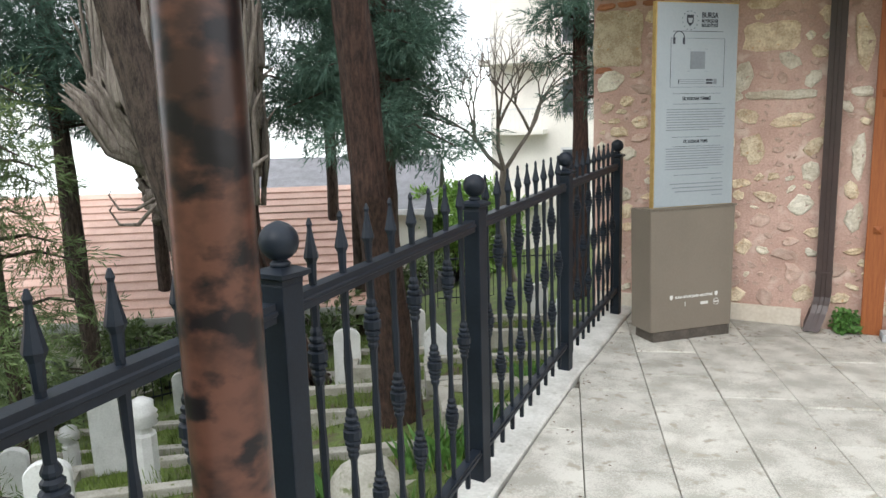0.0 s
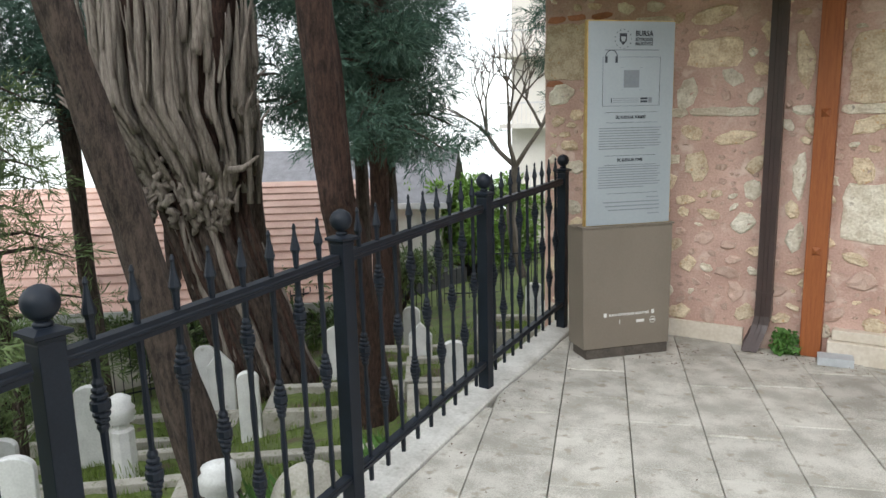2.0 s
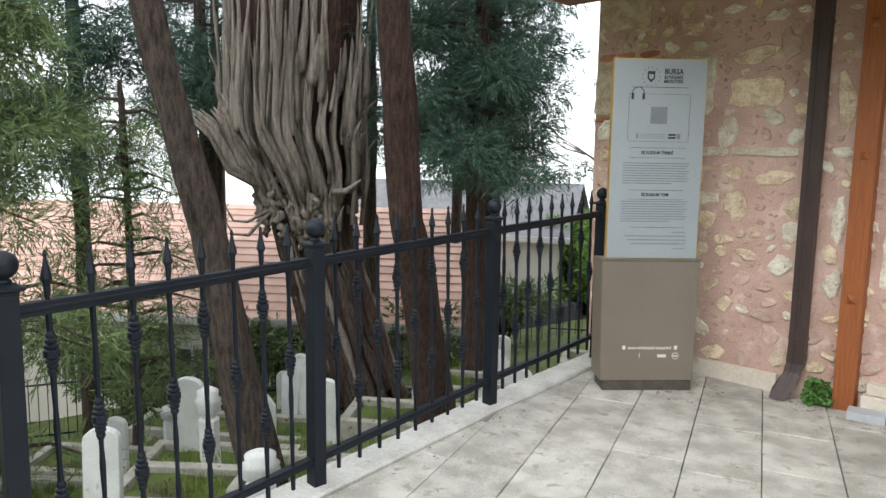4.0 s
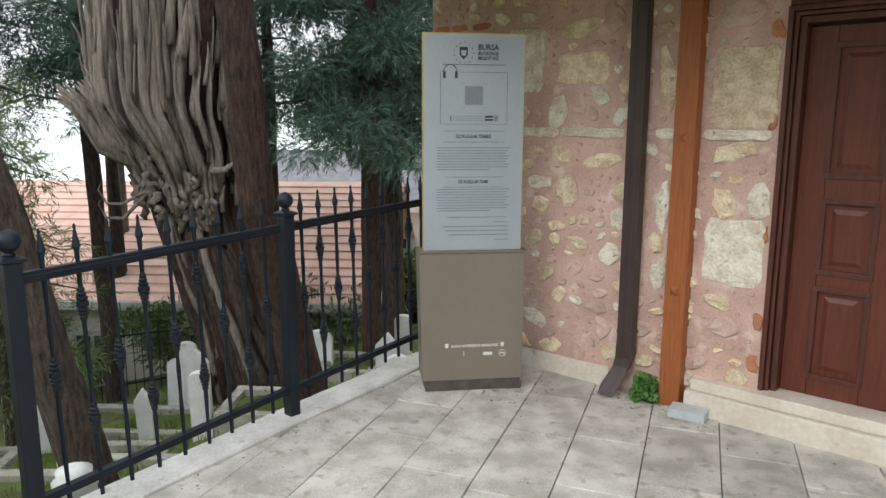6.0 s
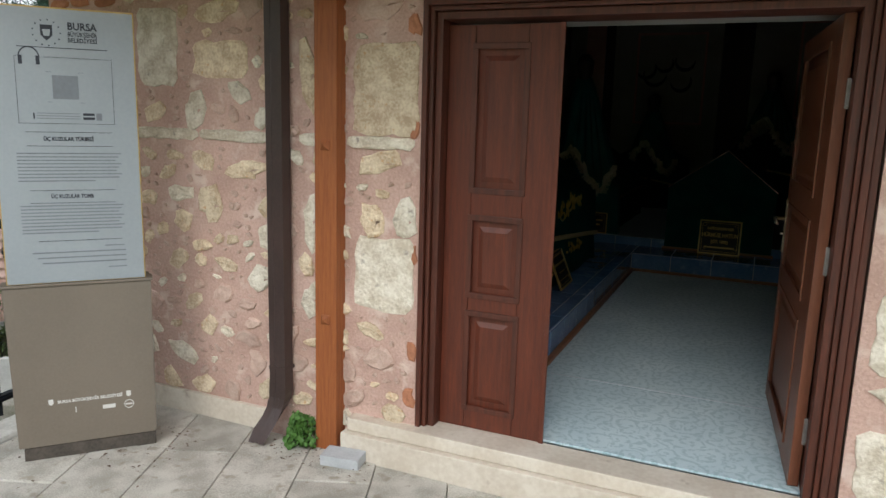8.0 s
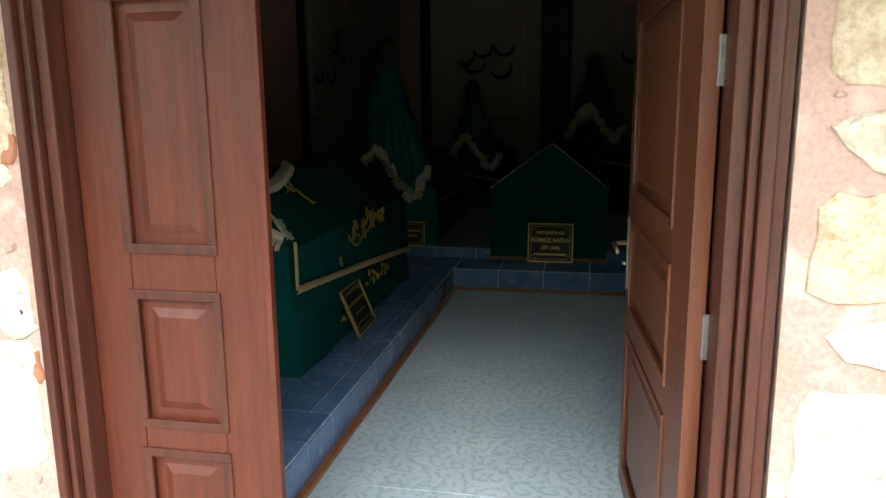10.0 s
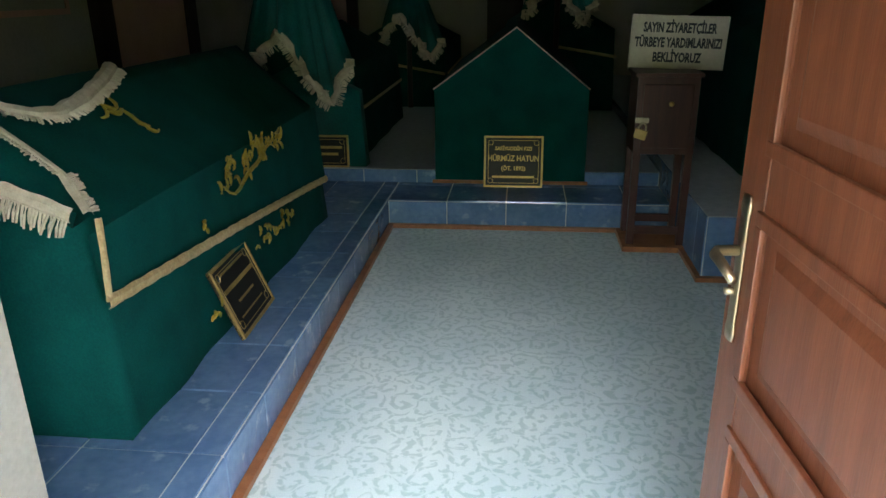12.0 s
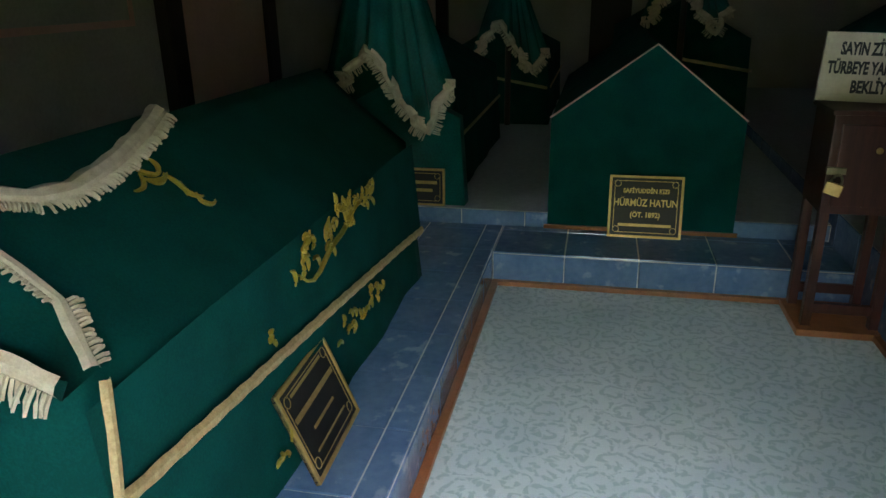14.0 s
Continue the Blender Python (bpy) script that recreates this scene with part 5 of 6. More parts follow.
tufts = []
rg = random.Random(11)
for _ in range(420):
    x, y = rg.uniform(-11, -1.5), rg.uniform(-5, 7)
    tufts.append((x, y, None, 40, 0.35))
blades("grass_tufts", tufts, 0.11, M["blade"], "tufts of spring grass between the graves", 12)
blades("grave_grass", [(x + rg.uniform(-0.6, 0.6), y + rg.uniform(-0.4, 0.4), ground_z(x, y) + 0.12, 60, 0.25) for x, y, *_ in GRAVES for _k in range(9)], 0.09, M["blade"], "grass growing inside the grave surrounds", 13)
blades("weeds", [(x, y, None, 70, 0.3) for x, y in ((-2.2, -2.0), (-1.9, -1.0), (-2.4, 0.2), (-2.0, 0.9), (-2.8, -0.4), (-3.3, -1.6), (-1.7, -2.9), (-2.6, 1.6))], 0.34, M["weed"], "broad green weeds at the foot of the terrace", 14, 0.8)


def trunk(name, pts, radii, material, label, seed, wobble=0.02, sides=18, parent=None):
    dense, rr = [], []
    for (a, b), (ra, rb) in zip(zip(pts, pts[1:]), zip(radii, radii[1:])):
        for k in range(14):
            dense.append(Vector(a).lerp(Vector(b), k / 14))
            rr.append(ra + (rb - ra) * k / 14)
    dense.append(Vector(pts[-1]))
    rr.append(radii[-1])
    bm = add_tube(bmesh.new(), dense, rr, sides)
    for i, v in enumerate(bm.verts):
        q = v.co.copy()
        out = (q - dense[min(i // sides, len(dense) - 1)]).normalized()
        a = 2 * math.pi * (i % sides) / sides
        furrow = noise.noise(Vector((math.cos(a) * 4.5, math.sin(a) * 4.5, q.z * 0.9 + seed))) + 0.5 * noise.noise(Vector((math.cos(a) * 10, math.sin(a) * 10, q.z * 2.5 + seed)))
        v.co += out * furrow * wobble * 1.1 + noise.noise_vector(Vector((q.x * 2, q.y * 2, q.z * 1.3 + seed))) * wobble
    return part(name, bm, material, parent, label, smooth=True)


def foliage(name, clumps, n, leaf, material, parent, seed, droop=0.35, blades_per=6, slim=0.06):
    """A crown of many small sprays: each a fan of narrow leaflets on a stem, round the clump centres (x, y, z, radius)."""
    rnd = np.random.default_rng(seed)
    allv = []
    for cx, cy, cz, rad in clumps:
        k = int(n * rad * rad)
        d = rnd.normal(size=(k, 3))
        d /= np.linalg.norm(d, axis=1)[:, None]
        r = rad * rnd.random(k) ** 0.45
        c = np.stack([cx + d[:, 0] * r, cy + d[:, 1] * r, cz + d[:, 2] * r * 0.55], 1)
        axis = d + rnd.normal(size=(k, 3)) * 0.5
        axis[:, 2] -= droop
        axis /= np.linalg.norm(axis, axis=1)[:, None]
        s = np.cross(axis, rnd.normal(size=(k, 3)))
        s /= np.linalg.norm(s, axis=1)[:, None] + 1e-6
        size = (leaf * rnd.uniform(0.6, 1.35, k))[:, None]
        for b in range(blades_per):
            side = -1 if b % 2 else 1
            ang = 0.15 + 0.55 * rnd.random(k)[:, None]
            dirn = axis * np.cos(ang) + s * np.sin(ang) * side
            root = c + axis * size * 0.28 * b
            w = np.cross(dirn, rnd.normal(size=(k, 3)))
            w = w / (np.linalg.norm(w, axis=1)[:, None] + 1e-6) * size * slim
            allv.append(np.stack([root, root + dirn * size * 0.45 + w, root + dirn * size, root + dirn * size * 0.45 - w], 1).reshape(-1, 3))
    v = np.concatenate(allv)
    m = len(v) // 4
    me = bpy.data.meshes.new(name)
    me.vertices.add(len(v))
    me.vertices.foreach_set("co", v.astype(np.float32).ravel())
    me.loops.add(len(v))
    me.loops.foreach_set("vertex_index", np.arange(len(v), dtype=np.int32))
    me.polygons.add(m)
    me.polygons.foreach_set("loop_start", np.arange(0, len(v), 4, dtype=np.int32))
    me.update(calc_edges=True)
    me.materials.append(material)
    ob = new(name, me)
    ob.parent = parent
    return ob


def bough_clumps(x, y, z0, z1, reach, rnd, count, size, skew=(0, 0)):
    """Clump centres along drooping boughs round an axis."""
    out, lines = [], []
    for i in range(count):
        z = z0 + (z1 - z0) * (i + rnd.random()) / count
        a = rnd.uniform(0, 6.283)
        ln = reach * rnd.uniform(0.55, 1.1) * (1.05 - 0.5 * (z - z0) / max(0.1, z1 - z0))
        tip = (x + ln * math.cos(a) + skew[0], y + ln * math.sin(a) + skew[1], z - 0.12 * ln)
        lines.append(((x, y, z), (x + (tip[0] - x) * 0.5, y + (tip[1] - y) * 0.5, z + 0.06 * ln), tip))
        for k in (0.4, 0.62, 0.82, 1.0):
            out.append((x + (tip[0] - x) * k + rnd.uniform(-0.12, 0.12), y + (tip[1] - y) * k + rnd.uniform(-0.12, 0.12), z - 0.12 * ln * k + rnd.uniform(-0.08, 0.12), size * rnd.uniform(0.7, 1.2)))
    return out, lines


def tree(name, label, pts, radii, bark, crowns, leaf_mat, seed, leaf=0.115, density=430, wobble=0.025):
    f = thing(name, pose(0, 0, 0), label, "tree", "trees in the cemetery")
    trunk("trunk", pts, radii, bark, "", seed, wobble, 36, f)
    rnd = random.Random(seed)
    cl, ln = [], []
    for x, y, z0, z1, reach, count, size in crowns:
        c, l = bough_clumps(x, y, z0, z1, reach, rnd, count, size)
        cl += c
        ln += l
    if cl:
        bm = bmesh.new()
        for a, b, c in ln:
            add_tube(bm, [a, b, c], [0.035, 0.022, 0.008], 5)
        part("branchwork", bm, bark, f)["kind"] = "stuff"
        foliage("crown", cl, density, leaf, leaf_mat, f, seed)
    return f


def gz(x, y):
    return ground_z(x, y) - 0.15


tree("leaning_cypress", "leaning cypress with a long bare grey-brown trunk", [(-3.55, -1.72, gz(-3.55, -1.72)), (-3.62, -2.05, -0.2), (-3.68, -2.24, 0.95), (-3.74, -2.52, 2.1), (-3.8, -2.85, 3.6), (-3.95, -3.3, 6.5)],
     [0.23, 0.155, 0.135, 0.125, 0.115, 0.085], M["bark"], [(-3.9, -3.1, 4.2, 6.8, 1.3, 9, 0.5)], M["leaf_dark"], 21)
tree("red_cypress", "tall cypress with straight reddish-brown trunk", [(-3.95, 0.80, gz(-3.95, 0.80)), (-3.80, 0.38, -0.4), (-3.62, -0.09, 0.92), (-3.68, -0.20, 2.5), (-3.72, -0.28, 4.0), (-3.75, -0.3, 7.0)],
     [0.27, 0.20, 0.175, 0.165, 0.155, 0.10], M["bark_red"], [(-3.6, -0.4, 3.6, 7.0, 1.4, 9, 0.5)], M["leaf_dark"], 22)
tree("dark_conifer", "dark green conifer with drooping feathery boughs", [(-6.3, 3.95, gz(-6.3, 3.95)), (-6.3, 3.95, 0.5), (-6.35, 4.0, 2.0), (-6.4, 4.1, 7.0)], [0.17, 0.15, 0.14, 0.07], M["bark_red"],
     [(-6.2, 3.7, 1.35, 3.4, 1.7, 18, 0.50), (-6.2, 3.5, 3.4, 6.5, 1.6, 14, 0.55)], M["leaf_dark"], 23)
tree("dark_conifer", "dark green conifer with drooping feathery boughs", [(-7.4, 5.6, gz(-7.4, 5.6)), (-7.4, 5.6, 2.0), (-7.4, 5.6, 7.0)], [0.2, 0.16, 0.08], M["bark"],
     [(-7.4, 5.6, 1.2, 3.6, 1.9, 15, 0.52), (-7.4, 5.6, 3.6, 6.8, 1.6, 12, 0.6)], M["leaf_dark"], 24)
tree("dark_conifer", "dark conifer beside the stone wall", [(-4.3, 7.6, gz(-4.3, 7.6)), (-4.3, 7.6, 2.0), (-4.3, 7.6, 7.5)], [0.16, 0.13, 0.07], M["bark_red"],
     [(-4.3, 7.6, 1.9, 4.4, 1.3, 13, 0.45), (-4.3, 7.6, 4.4, 7.0, 1.2, 8, 0.5)], M["leaf_dark"], 25)
tree("tall_cypress", "slim dark cypress trunk with thin hanging foliage", [(-11.3, 1.8, gz(-11.3, 1.8)), (-11.4, 1.75, 1.0), (-11.5, 1.7, 3.5), (-11.6, 1.7, 8.0)], [0.16, 0.13, 0.12, 0.06], M["bark"],
     [(-11.4, 1.75, 1.6, 4.0, 2.0, 18, 0.48), (-11.5, 1.7, 4.0, 8.0, 1.8, 10, 0.6)], M["leaf_dark"], 26, density=380)
tree("tall_cypress", "slim dark cypress with thin foliage among the graves", [(-10.8, -2.2, gz(-10.8, -2.2)), (-10.8, -2.2, 1.5), (-10.9, -2.2, 8.0)], [0.15, 0.13, 0.06], M["bark"],
     [(-10.8, -2.2, 0.8, 4.6, 1.8, 18, 0.45), (-10.8, -2.2, 4.6, 8.0, 1.5, 9, 0.55)], M["leaf_dark"], 27, density=380)
tree("green_shrub_tree", "open leafy evergreen tree with light green sprays", [(-7.6, -3.2, gz(-7.6, -3.2)), (-7.6, -3.2, 0.5), (-7.5, -3.2, 3.6)], [0.09, 0.07, 0.03], M["bark"],
     [(-7.5, -3.2, -1.9, 3.6, 1.8, 38, 0.42)], M["leaf_mid"], 28, leaf=0.13, density=230)
tree("green_shrub_tree", "open leafy evergreen tree with light green sprays", [(-9.2, -0.7, gz(-9.2, -0.7)), (-9.2, -0.7, -0.5), (-9.1, -0.8, 2.6)], [0.08, 0.06, 0.03], M["bark"],
     [(-9.2, -0.7, -2.3, 2.4, 1.25, 30, 0.40)], M["leaf_mid"], 29, leaf=0.13, density=150)


for i, (x, y, zt, reach, low) in enumerate(((-13.6, -2.2, 8.5, 1.9, 1.0), (-12.4, -0.3, 9.0, 2.2, 1.5), (-14.2, 3.4, 9.0, 2.2, 1.7), (-10.4, 5.0, 9.0, 2.0, 1.8), (-12.8, 4.6, 9.0, 2.2, 1.4), (-9.2, 7.0, 9.0, 2.0, 1.7), (-12.0, -4.2, 8.0, 2.0, 0.6), (-11.2, 8.6, 8.5, 1.9, 1.9))):
    tree("background_conifer", "tall dark conifer with thin feathery foliage among the graves", [(x, y, gz(x, y)), (x, y, 1.5), (x + 0.1, y, zt)], [0.17, 0.13, 0.05], M["bark"],
         [(x, y, low, 3.8, reach, 15, 0.5), (x, y, 3.8, zt - 0.5, reach * 0.95, 15, 0.6)], M["leaf_dark"], 80 + i, 0.15, 165)


def dead_cypress():
    """The ancient hollow trunk: fluted dead strands rising, flaring and breaking off."""
    bx, by = -7.85, 2.2
    z0 = gz(bx, by)
    f = thing("dead_cypress", pose(bx, by, z0, 0, 0, 38), "ancient hollow cypress with splintered grey dead wood", "tree", "trees in the cemetery")
    rnd = random.Random(31)
    hgt = 4.4 - z0
    axis = ((0.0, 0.62, 1.02), (0.06, 0.45, 0.86), (0.18, 0.20, 0.74), (0.42, -0.36, 0.74), (0.5, -0.42, 0.80), (0.58, -0.52, 0.98), (0.66, -0.72, 1.16), (0.88, -0.66, 1.22), (1.2, -0.58, 1.28))

    def spine(t):
        """The trunk's axis and half-width at a share of the height: leaning, then opening into a fan."""
        for (ta, xa, ra), (tb, xb, rb) in zip(axis, axis[1:]):
            if t <= tb:
                k = (t - ta) / (tb - ta)
                return xa + (xb - xa) * k, 0.08 * t, ra + (rb - ra) * k
        return axis[-1][1], 0.08 * t, axis[-1][2]

    def core(name, t1, share, material, seed, label=""):
        n = 30
        pts = [(spine(t1 * k / n)[0], spine(t1 * k / n)[1], hgt * t1 * k / n) for k in range(n + 1)]
        bm = add_tube(bmesh.new(), pts, [share * spine(t1 * k / n)[2] for k in range(n + 1)], 64)
        for v in bm.verts:
            c = spine(v.co.z / hgt)
            a = math.atan2(v.co.y - c[1], v.co.x - c[0])
            groove = noise.noise(Vector((math.cos(a) * 5, math.sin(a) * 5, v.co.z * 0.35 + seed))) + 0.5 * noise.noise(Vector((math.cos(a) * 12, math.sin(a) * 12, v.co.z * 0.7)))
            v.co.x += math.cos(a) * groove * 0.17
            v.co.y += math.sin(a) * groove * 0.17
        return part(name, bm, material, f, label, smooth=True)

    core("trunk", 1.0, 0.78, M["bark_red"], 0.0, "dark furrowed hollow core")

    def strand(pl, rl, sides=8, name="strand", material=None):
        bm = add_tube(bmesh.new(), pl, rl, sides)
        for v in bm.verts:
            v.co += noise.noise_vector(Vector((v.co.x * 3, v.co.y * 3, v.co.z * 0.7))) * 0.06 + noise.noise_vector(Vector((v.co.x * 12, v.co.y * 12, v.co.z * 4))) * 0.018
        part(name, bm, material or M["deadwood"], f, smooth=True)

    # bark ribs and a few pale strips up the lower trunk
    for i in range(46):
        a = rnd.uniform(3.1, 6.3)
        t0, t1 = rnd.uniform(0.0, 0.08), rnd.uniform(0.36, 0.56)
        tw, rb, flat = rnd.uniform(-0.25, 0.25), rnd.uniform(0.04, 0.09), rnd.uniform(0.78, 0.90)
        pl, rl = [], []
        for k in range(12):
            t = t0 + (t1 - t0) * k / 11
            x, y, r = spine(t)
            aa = a + tw * t + 0.04 * math.sin(k * 1.1 + i)
            pl.append((x + flat * r * math.cos(aa), y + flat * r * math.sin(aa), hgt * t))
            rl.append(rb * (1.0 - 0.5 * abs(k / 11 - 0.4)))
        strand(pl, rl, 7, "strand", M["deadwood"] if i % 5 == 0 else M["bark_red"] if i % 2 else M["bark"])
    # grey splintered staves of the fan, broken off at uneven heights
    for i in range(230):
        a = rnd.uniform(3.05, 6.4) if i % 5 else rnd.uniform(0, 6.283)
        t0 = rnd.choice((rnd.uniform(0.44, 0.54), rnd.uniform(0.50, 0.66), rnd.uniform(0.60, 0.80)))
        t1 = t0 + rnd.choice((rnd.uniform(0.06, 0.14), rnd.uniform(0.10, 0.22), rnd.uniform(0.18, 0.40)))
        tw, rb = rnd.uniform(-0.5, 0.5), rnd.uniform(0.022, 0.07)
        flat = rnd.uniform(0.78, 1.06)
        pl, rl = [], []
        for k in range(10):
            t = t0 + (t1 - t0) * k / 9
            x, y, r = spine(t)
            aa = a + tw * (t - t0)
            out = flat * r + (rnd.uniform(0.9, 1.1) * 0.20 * (k / 9) ** 3 if i % 4 == 0 else 0)
            pl.append((x + out * math.cos(aa), y + out * math.sin(aa), hgt * t))
            rl.append(rb * (0.7 + 0.3 * math.sin(math.pi * min(1.0, 0.25 + k / 9))) * (1 - 0.85 * (k / 9) ** 5))
        strand(pl, rl, 6)
    # the broken limb that juts out, splintered at its end
    for i in range(20):
        u = i / 19
        b = Vector((-0.95, -0.55 + 0.15 * rnd.random(), hgt * (0.54 + 0.03 * u)))
        tip = Vector((-2.15 + 0.85 * u + rnd.uniform(-0.06, 0.06), -0.8 + rnd.uniform(-0.15, 0.1), hgt * (0.675 + 0.07 * u) + rnd.uniform(-0.10, 0.12)))
        strand([b, b.lerp(tip, 0.45) + Vector((-0.08, -0.05, -0.14)), b.lerp(tip, 0.8), tip], [0.12, 0.09, 0.05, 0.010], 7, "splinter")
    # curled burls hanging under the flare
    for i in range(26):
        a = rnd.uniform(3.5, 5.6)
        x, y, r = spine(0.54)
        zz = hgt * rnd.uniform(0.47, 0.57)
        pl = [(x + (r * 0.92 + 0.08 * math.sin(k * 0.9)) * math.cos(a) + 0.05 * math.sin(k * 1.9 + i), y + (r * 0.94 - 0.02 * k) * math.sin(a), zz - 0.075 * k) for k in range(8)]
        strand(pl, [0.05, 0.06, 0.055, 0.065, 0.055, 0.07, 0.06, 0.02], 7, "burl")
    strand([(0.15, -0.80, hgt * 0.535), (0.40, -0.88, hgt * 0.54), (0.62, -0.9, hgt * 0.565)], [0.06, 0.05, 0.02], 6, "burl")
    for q in (0.0, 0.22):
        strand([(-0.85, -0.6, hgt * 0.50), (-1.25, -0.68, hgt * 0.465 - q), (-1.5, -0.72, hgt * 0.47 - q), (-1.62, -0.72, hgt * 0.50 - q), (-1.55, -0.68, hgt * 0.52 - q)], [0.035, 0.026, 0.02, 0.014, 0.005], 6, "dead_twig")


dead_cypress()


def bare_tree():
    f = thing("bare_tree", pose(-8.4, 12.8, gz(-8.4, 12.8)), "leafless grey tree with fine spreading twigs", "tree", "trees in the cemetery")
    rnd = random.Random(41)
    bm = bmesh.new()

    def grow(p, d, length, r, depth):
        q = p + d * length
        mid = p + d * length * 0.5 + Vector((rnd.uniform(-1, 1), rnd.uniform(-1, 1), rnd.uniform(-1, 1))) * length * 0.06
        add_tube(bm, [p, mid, q], [r, r * 0.85, r * 0.7], 6 if depth < 3 else 4)
        if depth < 6:
            for _ in range(3 if depth < 4 else 2):
                nd = (d + Vector((rnd.uniform(-1, 1), rnd.uniform(-1, 1), rnd.uniform(-0.5, 0.8))) * 0.75).normalized()
                grow(q, nd, length * rnd.uniform(0.6, 0.85), r * 0.6, depth + 1)

    add_tube(bm, [(0.35, 0, 0), (0.0, 0, 0.9), (-0.15, 0, 2.0), (0, 0, 3.4)], [0.17, 0.15, 0.14, 0.12], 10)
    for d in ((-0.7, 0, 0.7), (0.5, 0.2, 0.8), (0.0, -0.3, 1.0)):
        grow(Vector((0, 0, 3.4)), Vector(d).normalized(), 1.3, 0.075, 1)
    part("branchwork", bm, M["twig"], f)


bare_tree()


def bush(name, label, x, y, w, h, material, seed, leaf, density=420):
    f = thing(name, pose(0, 0, 0), label, "bush", "bushes below the terrace")
    rnd = random.Random(seed)
    z = ground_z(x, y)
    cl = [(x + rnd.uniform(-w, w) * 0.5, y + rnd.uniform(-w, w) * 0.35, z + h * rnd.uniform(0.25, 0.95), 0.5 * rnd.uniform(0.7, 1.2)) for _ in range(int(7 * w * h) + 4)]
    bm = bmesh.new()
    for c in cl:
        add_tube(bm, [(x, y, z - 0.1), ((x + c[0]) / 2, (y + c[1]) / 2, z + (c[2] - z) * 0.6), c[:3]], [0.04, 0.025, 0.01], 5)
    part("branchwork", bm, M["bark"], f)["kind"] = "stuff"
    foliage("leaves", cl, density, leaf, material, f, seed, 0.0, 4, 0.16)


bush("fresh_bush", "bright fresh green leafy bush", -12.3, 16.3, 4.2, 3.4, M["leaf_fresh"], 51, 0.2, 200)
for i, (x, y, w, h) in enumerate(((-13.5, 1.0, 3.2, 1.6), (-11.5, -3.4, 3.0, 1.7), (-12.2, 4.0, 3.0, 1.5), (-10.4, 6.6, 2.8, 1.5), (-9.6, 8.6, 2.4, 1.6), (-14.0, -4.5, 3.4, 2.2))):
    bush("hedge_bush", "shaggy evergreen hedge bush at the cemetery edge", x, y, w, h, M["leaf_mid"], 60 + i, 0.13, 260)


def wire_fence(pts):
    for a, b in zip(pts, pts[1:]):
        dx, dy = b[0] - a[0], b[1] - a[1]
        ln = math.hypot(dx, dy)
        f = thing("boundary_fence", pose(a[0], a[1], ground_z(*a), 0, 0, math.degrees(math.atan2(dy, dx))), "thin dark iron boundary fence behind the graves", "fence", "boundary fence runs")
        for z in (0.25, 1.25):
            part("rail", box(0, ln, -0.015, 0.015, z, z + 0.03), M["iron"], f)
        for k in range(int(ln / 0.16)):
            part("bar", box(k * 0.16, k * 0.16 + 0.016, -0.008, 0.008, -0.3, 1.4), M["iron"], f)


wire_fence(((-13.2, -2.0), (-11.6, 2.0), (-10.2, 5.6), (-8.8, 9.6), (-6.0, 11.6)))

# ---- houses below ----


def house(name, label, x, y, turn, w, d, eave, ridge, base, roof_mat, windows, tiles=False):
    f = thing(name, pose(x, y, base, 0, 0, turn), label, "house", "houses below the cemetery")
    eave, ridge = eave - base, ridge - base
    part("wall", box(-w / 2, w / 2, -d / 2, d / 2, -3, eave), M["render"], f, "cream rendered wall")
    for s in (-1, 1):
        o = 0.4
        if tiles:
            n = 16
            for k in range(n):
                bm = bmesh.new()
                ya, yb = -s * (d / 2 + o) * (1 - k / n), -s * (d / 2 + o) * (1 - (k + 1) / n)
                za = eave + (ridge - eave) * (k / n)
                zb = eave + (ridge - eave) * ((k + 1) / n)
                q = [bm.verts.new(v) for v in ((-w / 2 - o, ya, za + 0.07), (w / 2 + o, ya, za + 0.07), (w / 2 + o, yb, zb + 0.03), (-w / 2 - o, yb, zb + 0.03), (-w / 2 - o, ya, za), (w / 2 + o, ya, za))]
                bm.faces.new((q[0], q[1], q[2], q[3]) if s > 0 else (q[3], q[2], q[1], q[0]))
                bm.faces.new((q[4], q[5], q[1], q[0]) if s > 0 else (q[0], q[1], q[5], q[4]))
                part("tile_course", bm, roof_mat, f)
        else:
            bm = bmesh.new()
            q = [bm.verts.new(v) for v in ((-w / 2 - o, -s * (d / 2 + o), eave), (w / 2 + o, -s * (d / 2 + o), eave), (w / 2 + o, 0, ridge), (-w / 2 - o, 0, ridge))]
            bm.faces.new(q if s > 0 else q[::-1])
            part("roof", bm, roof_mat, f)
    bm = bmesh.new()
    for sx in (-1, 1):
        add_prism(bm, [(-d / 2, eave), (d / 2, eave), (0, ridge - 0.05)], -0.05, 0.05)
    bm.transform(pose(0, 0, 0, 0, 0, 90))
    part("gable", bm, M["render"], f)
    part("fascia", box(-w / 2 - 0.4, w / 2 + 0.4, -d / 2 - 0.45, -d / 2 - 0.38, eave - 0.14, eave + 0.05), M["pale_metal"], f)
    part("chimney", box(w * 0.2, w * 0.2 + 0.5, 0.3, 0.8, eave, ridge + 0.7), M["render"], f)
    for wx, wz, ww, wh in windows:
        fr = part("window", box(wx - ww / 2, wx + ww / 2, -d / 2 - 0.04, -d / 2 - 0.001, wz - wh / 2, wz + wh / 2), M["pale_metal"], f, "white framed window")
        for s in (-1, 1):
            part("pane", box(wx + s * ww * 0.23 - ww * 0.18, wx + s * ww * 0.23 + ww * 0.18, -d / 2 - 0.05, -d / 2 - 0.041, wz - wh * 0.4, wz + wh * 0.4), M["glass"], fr)


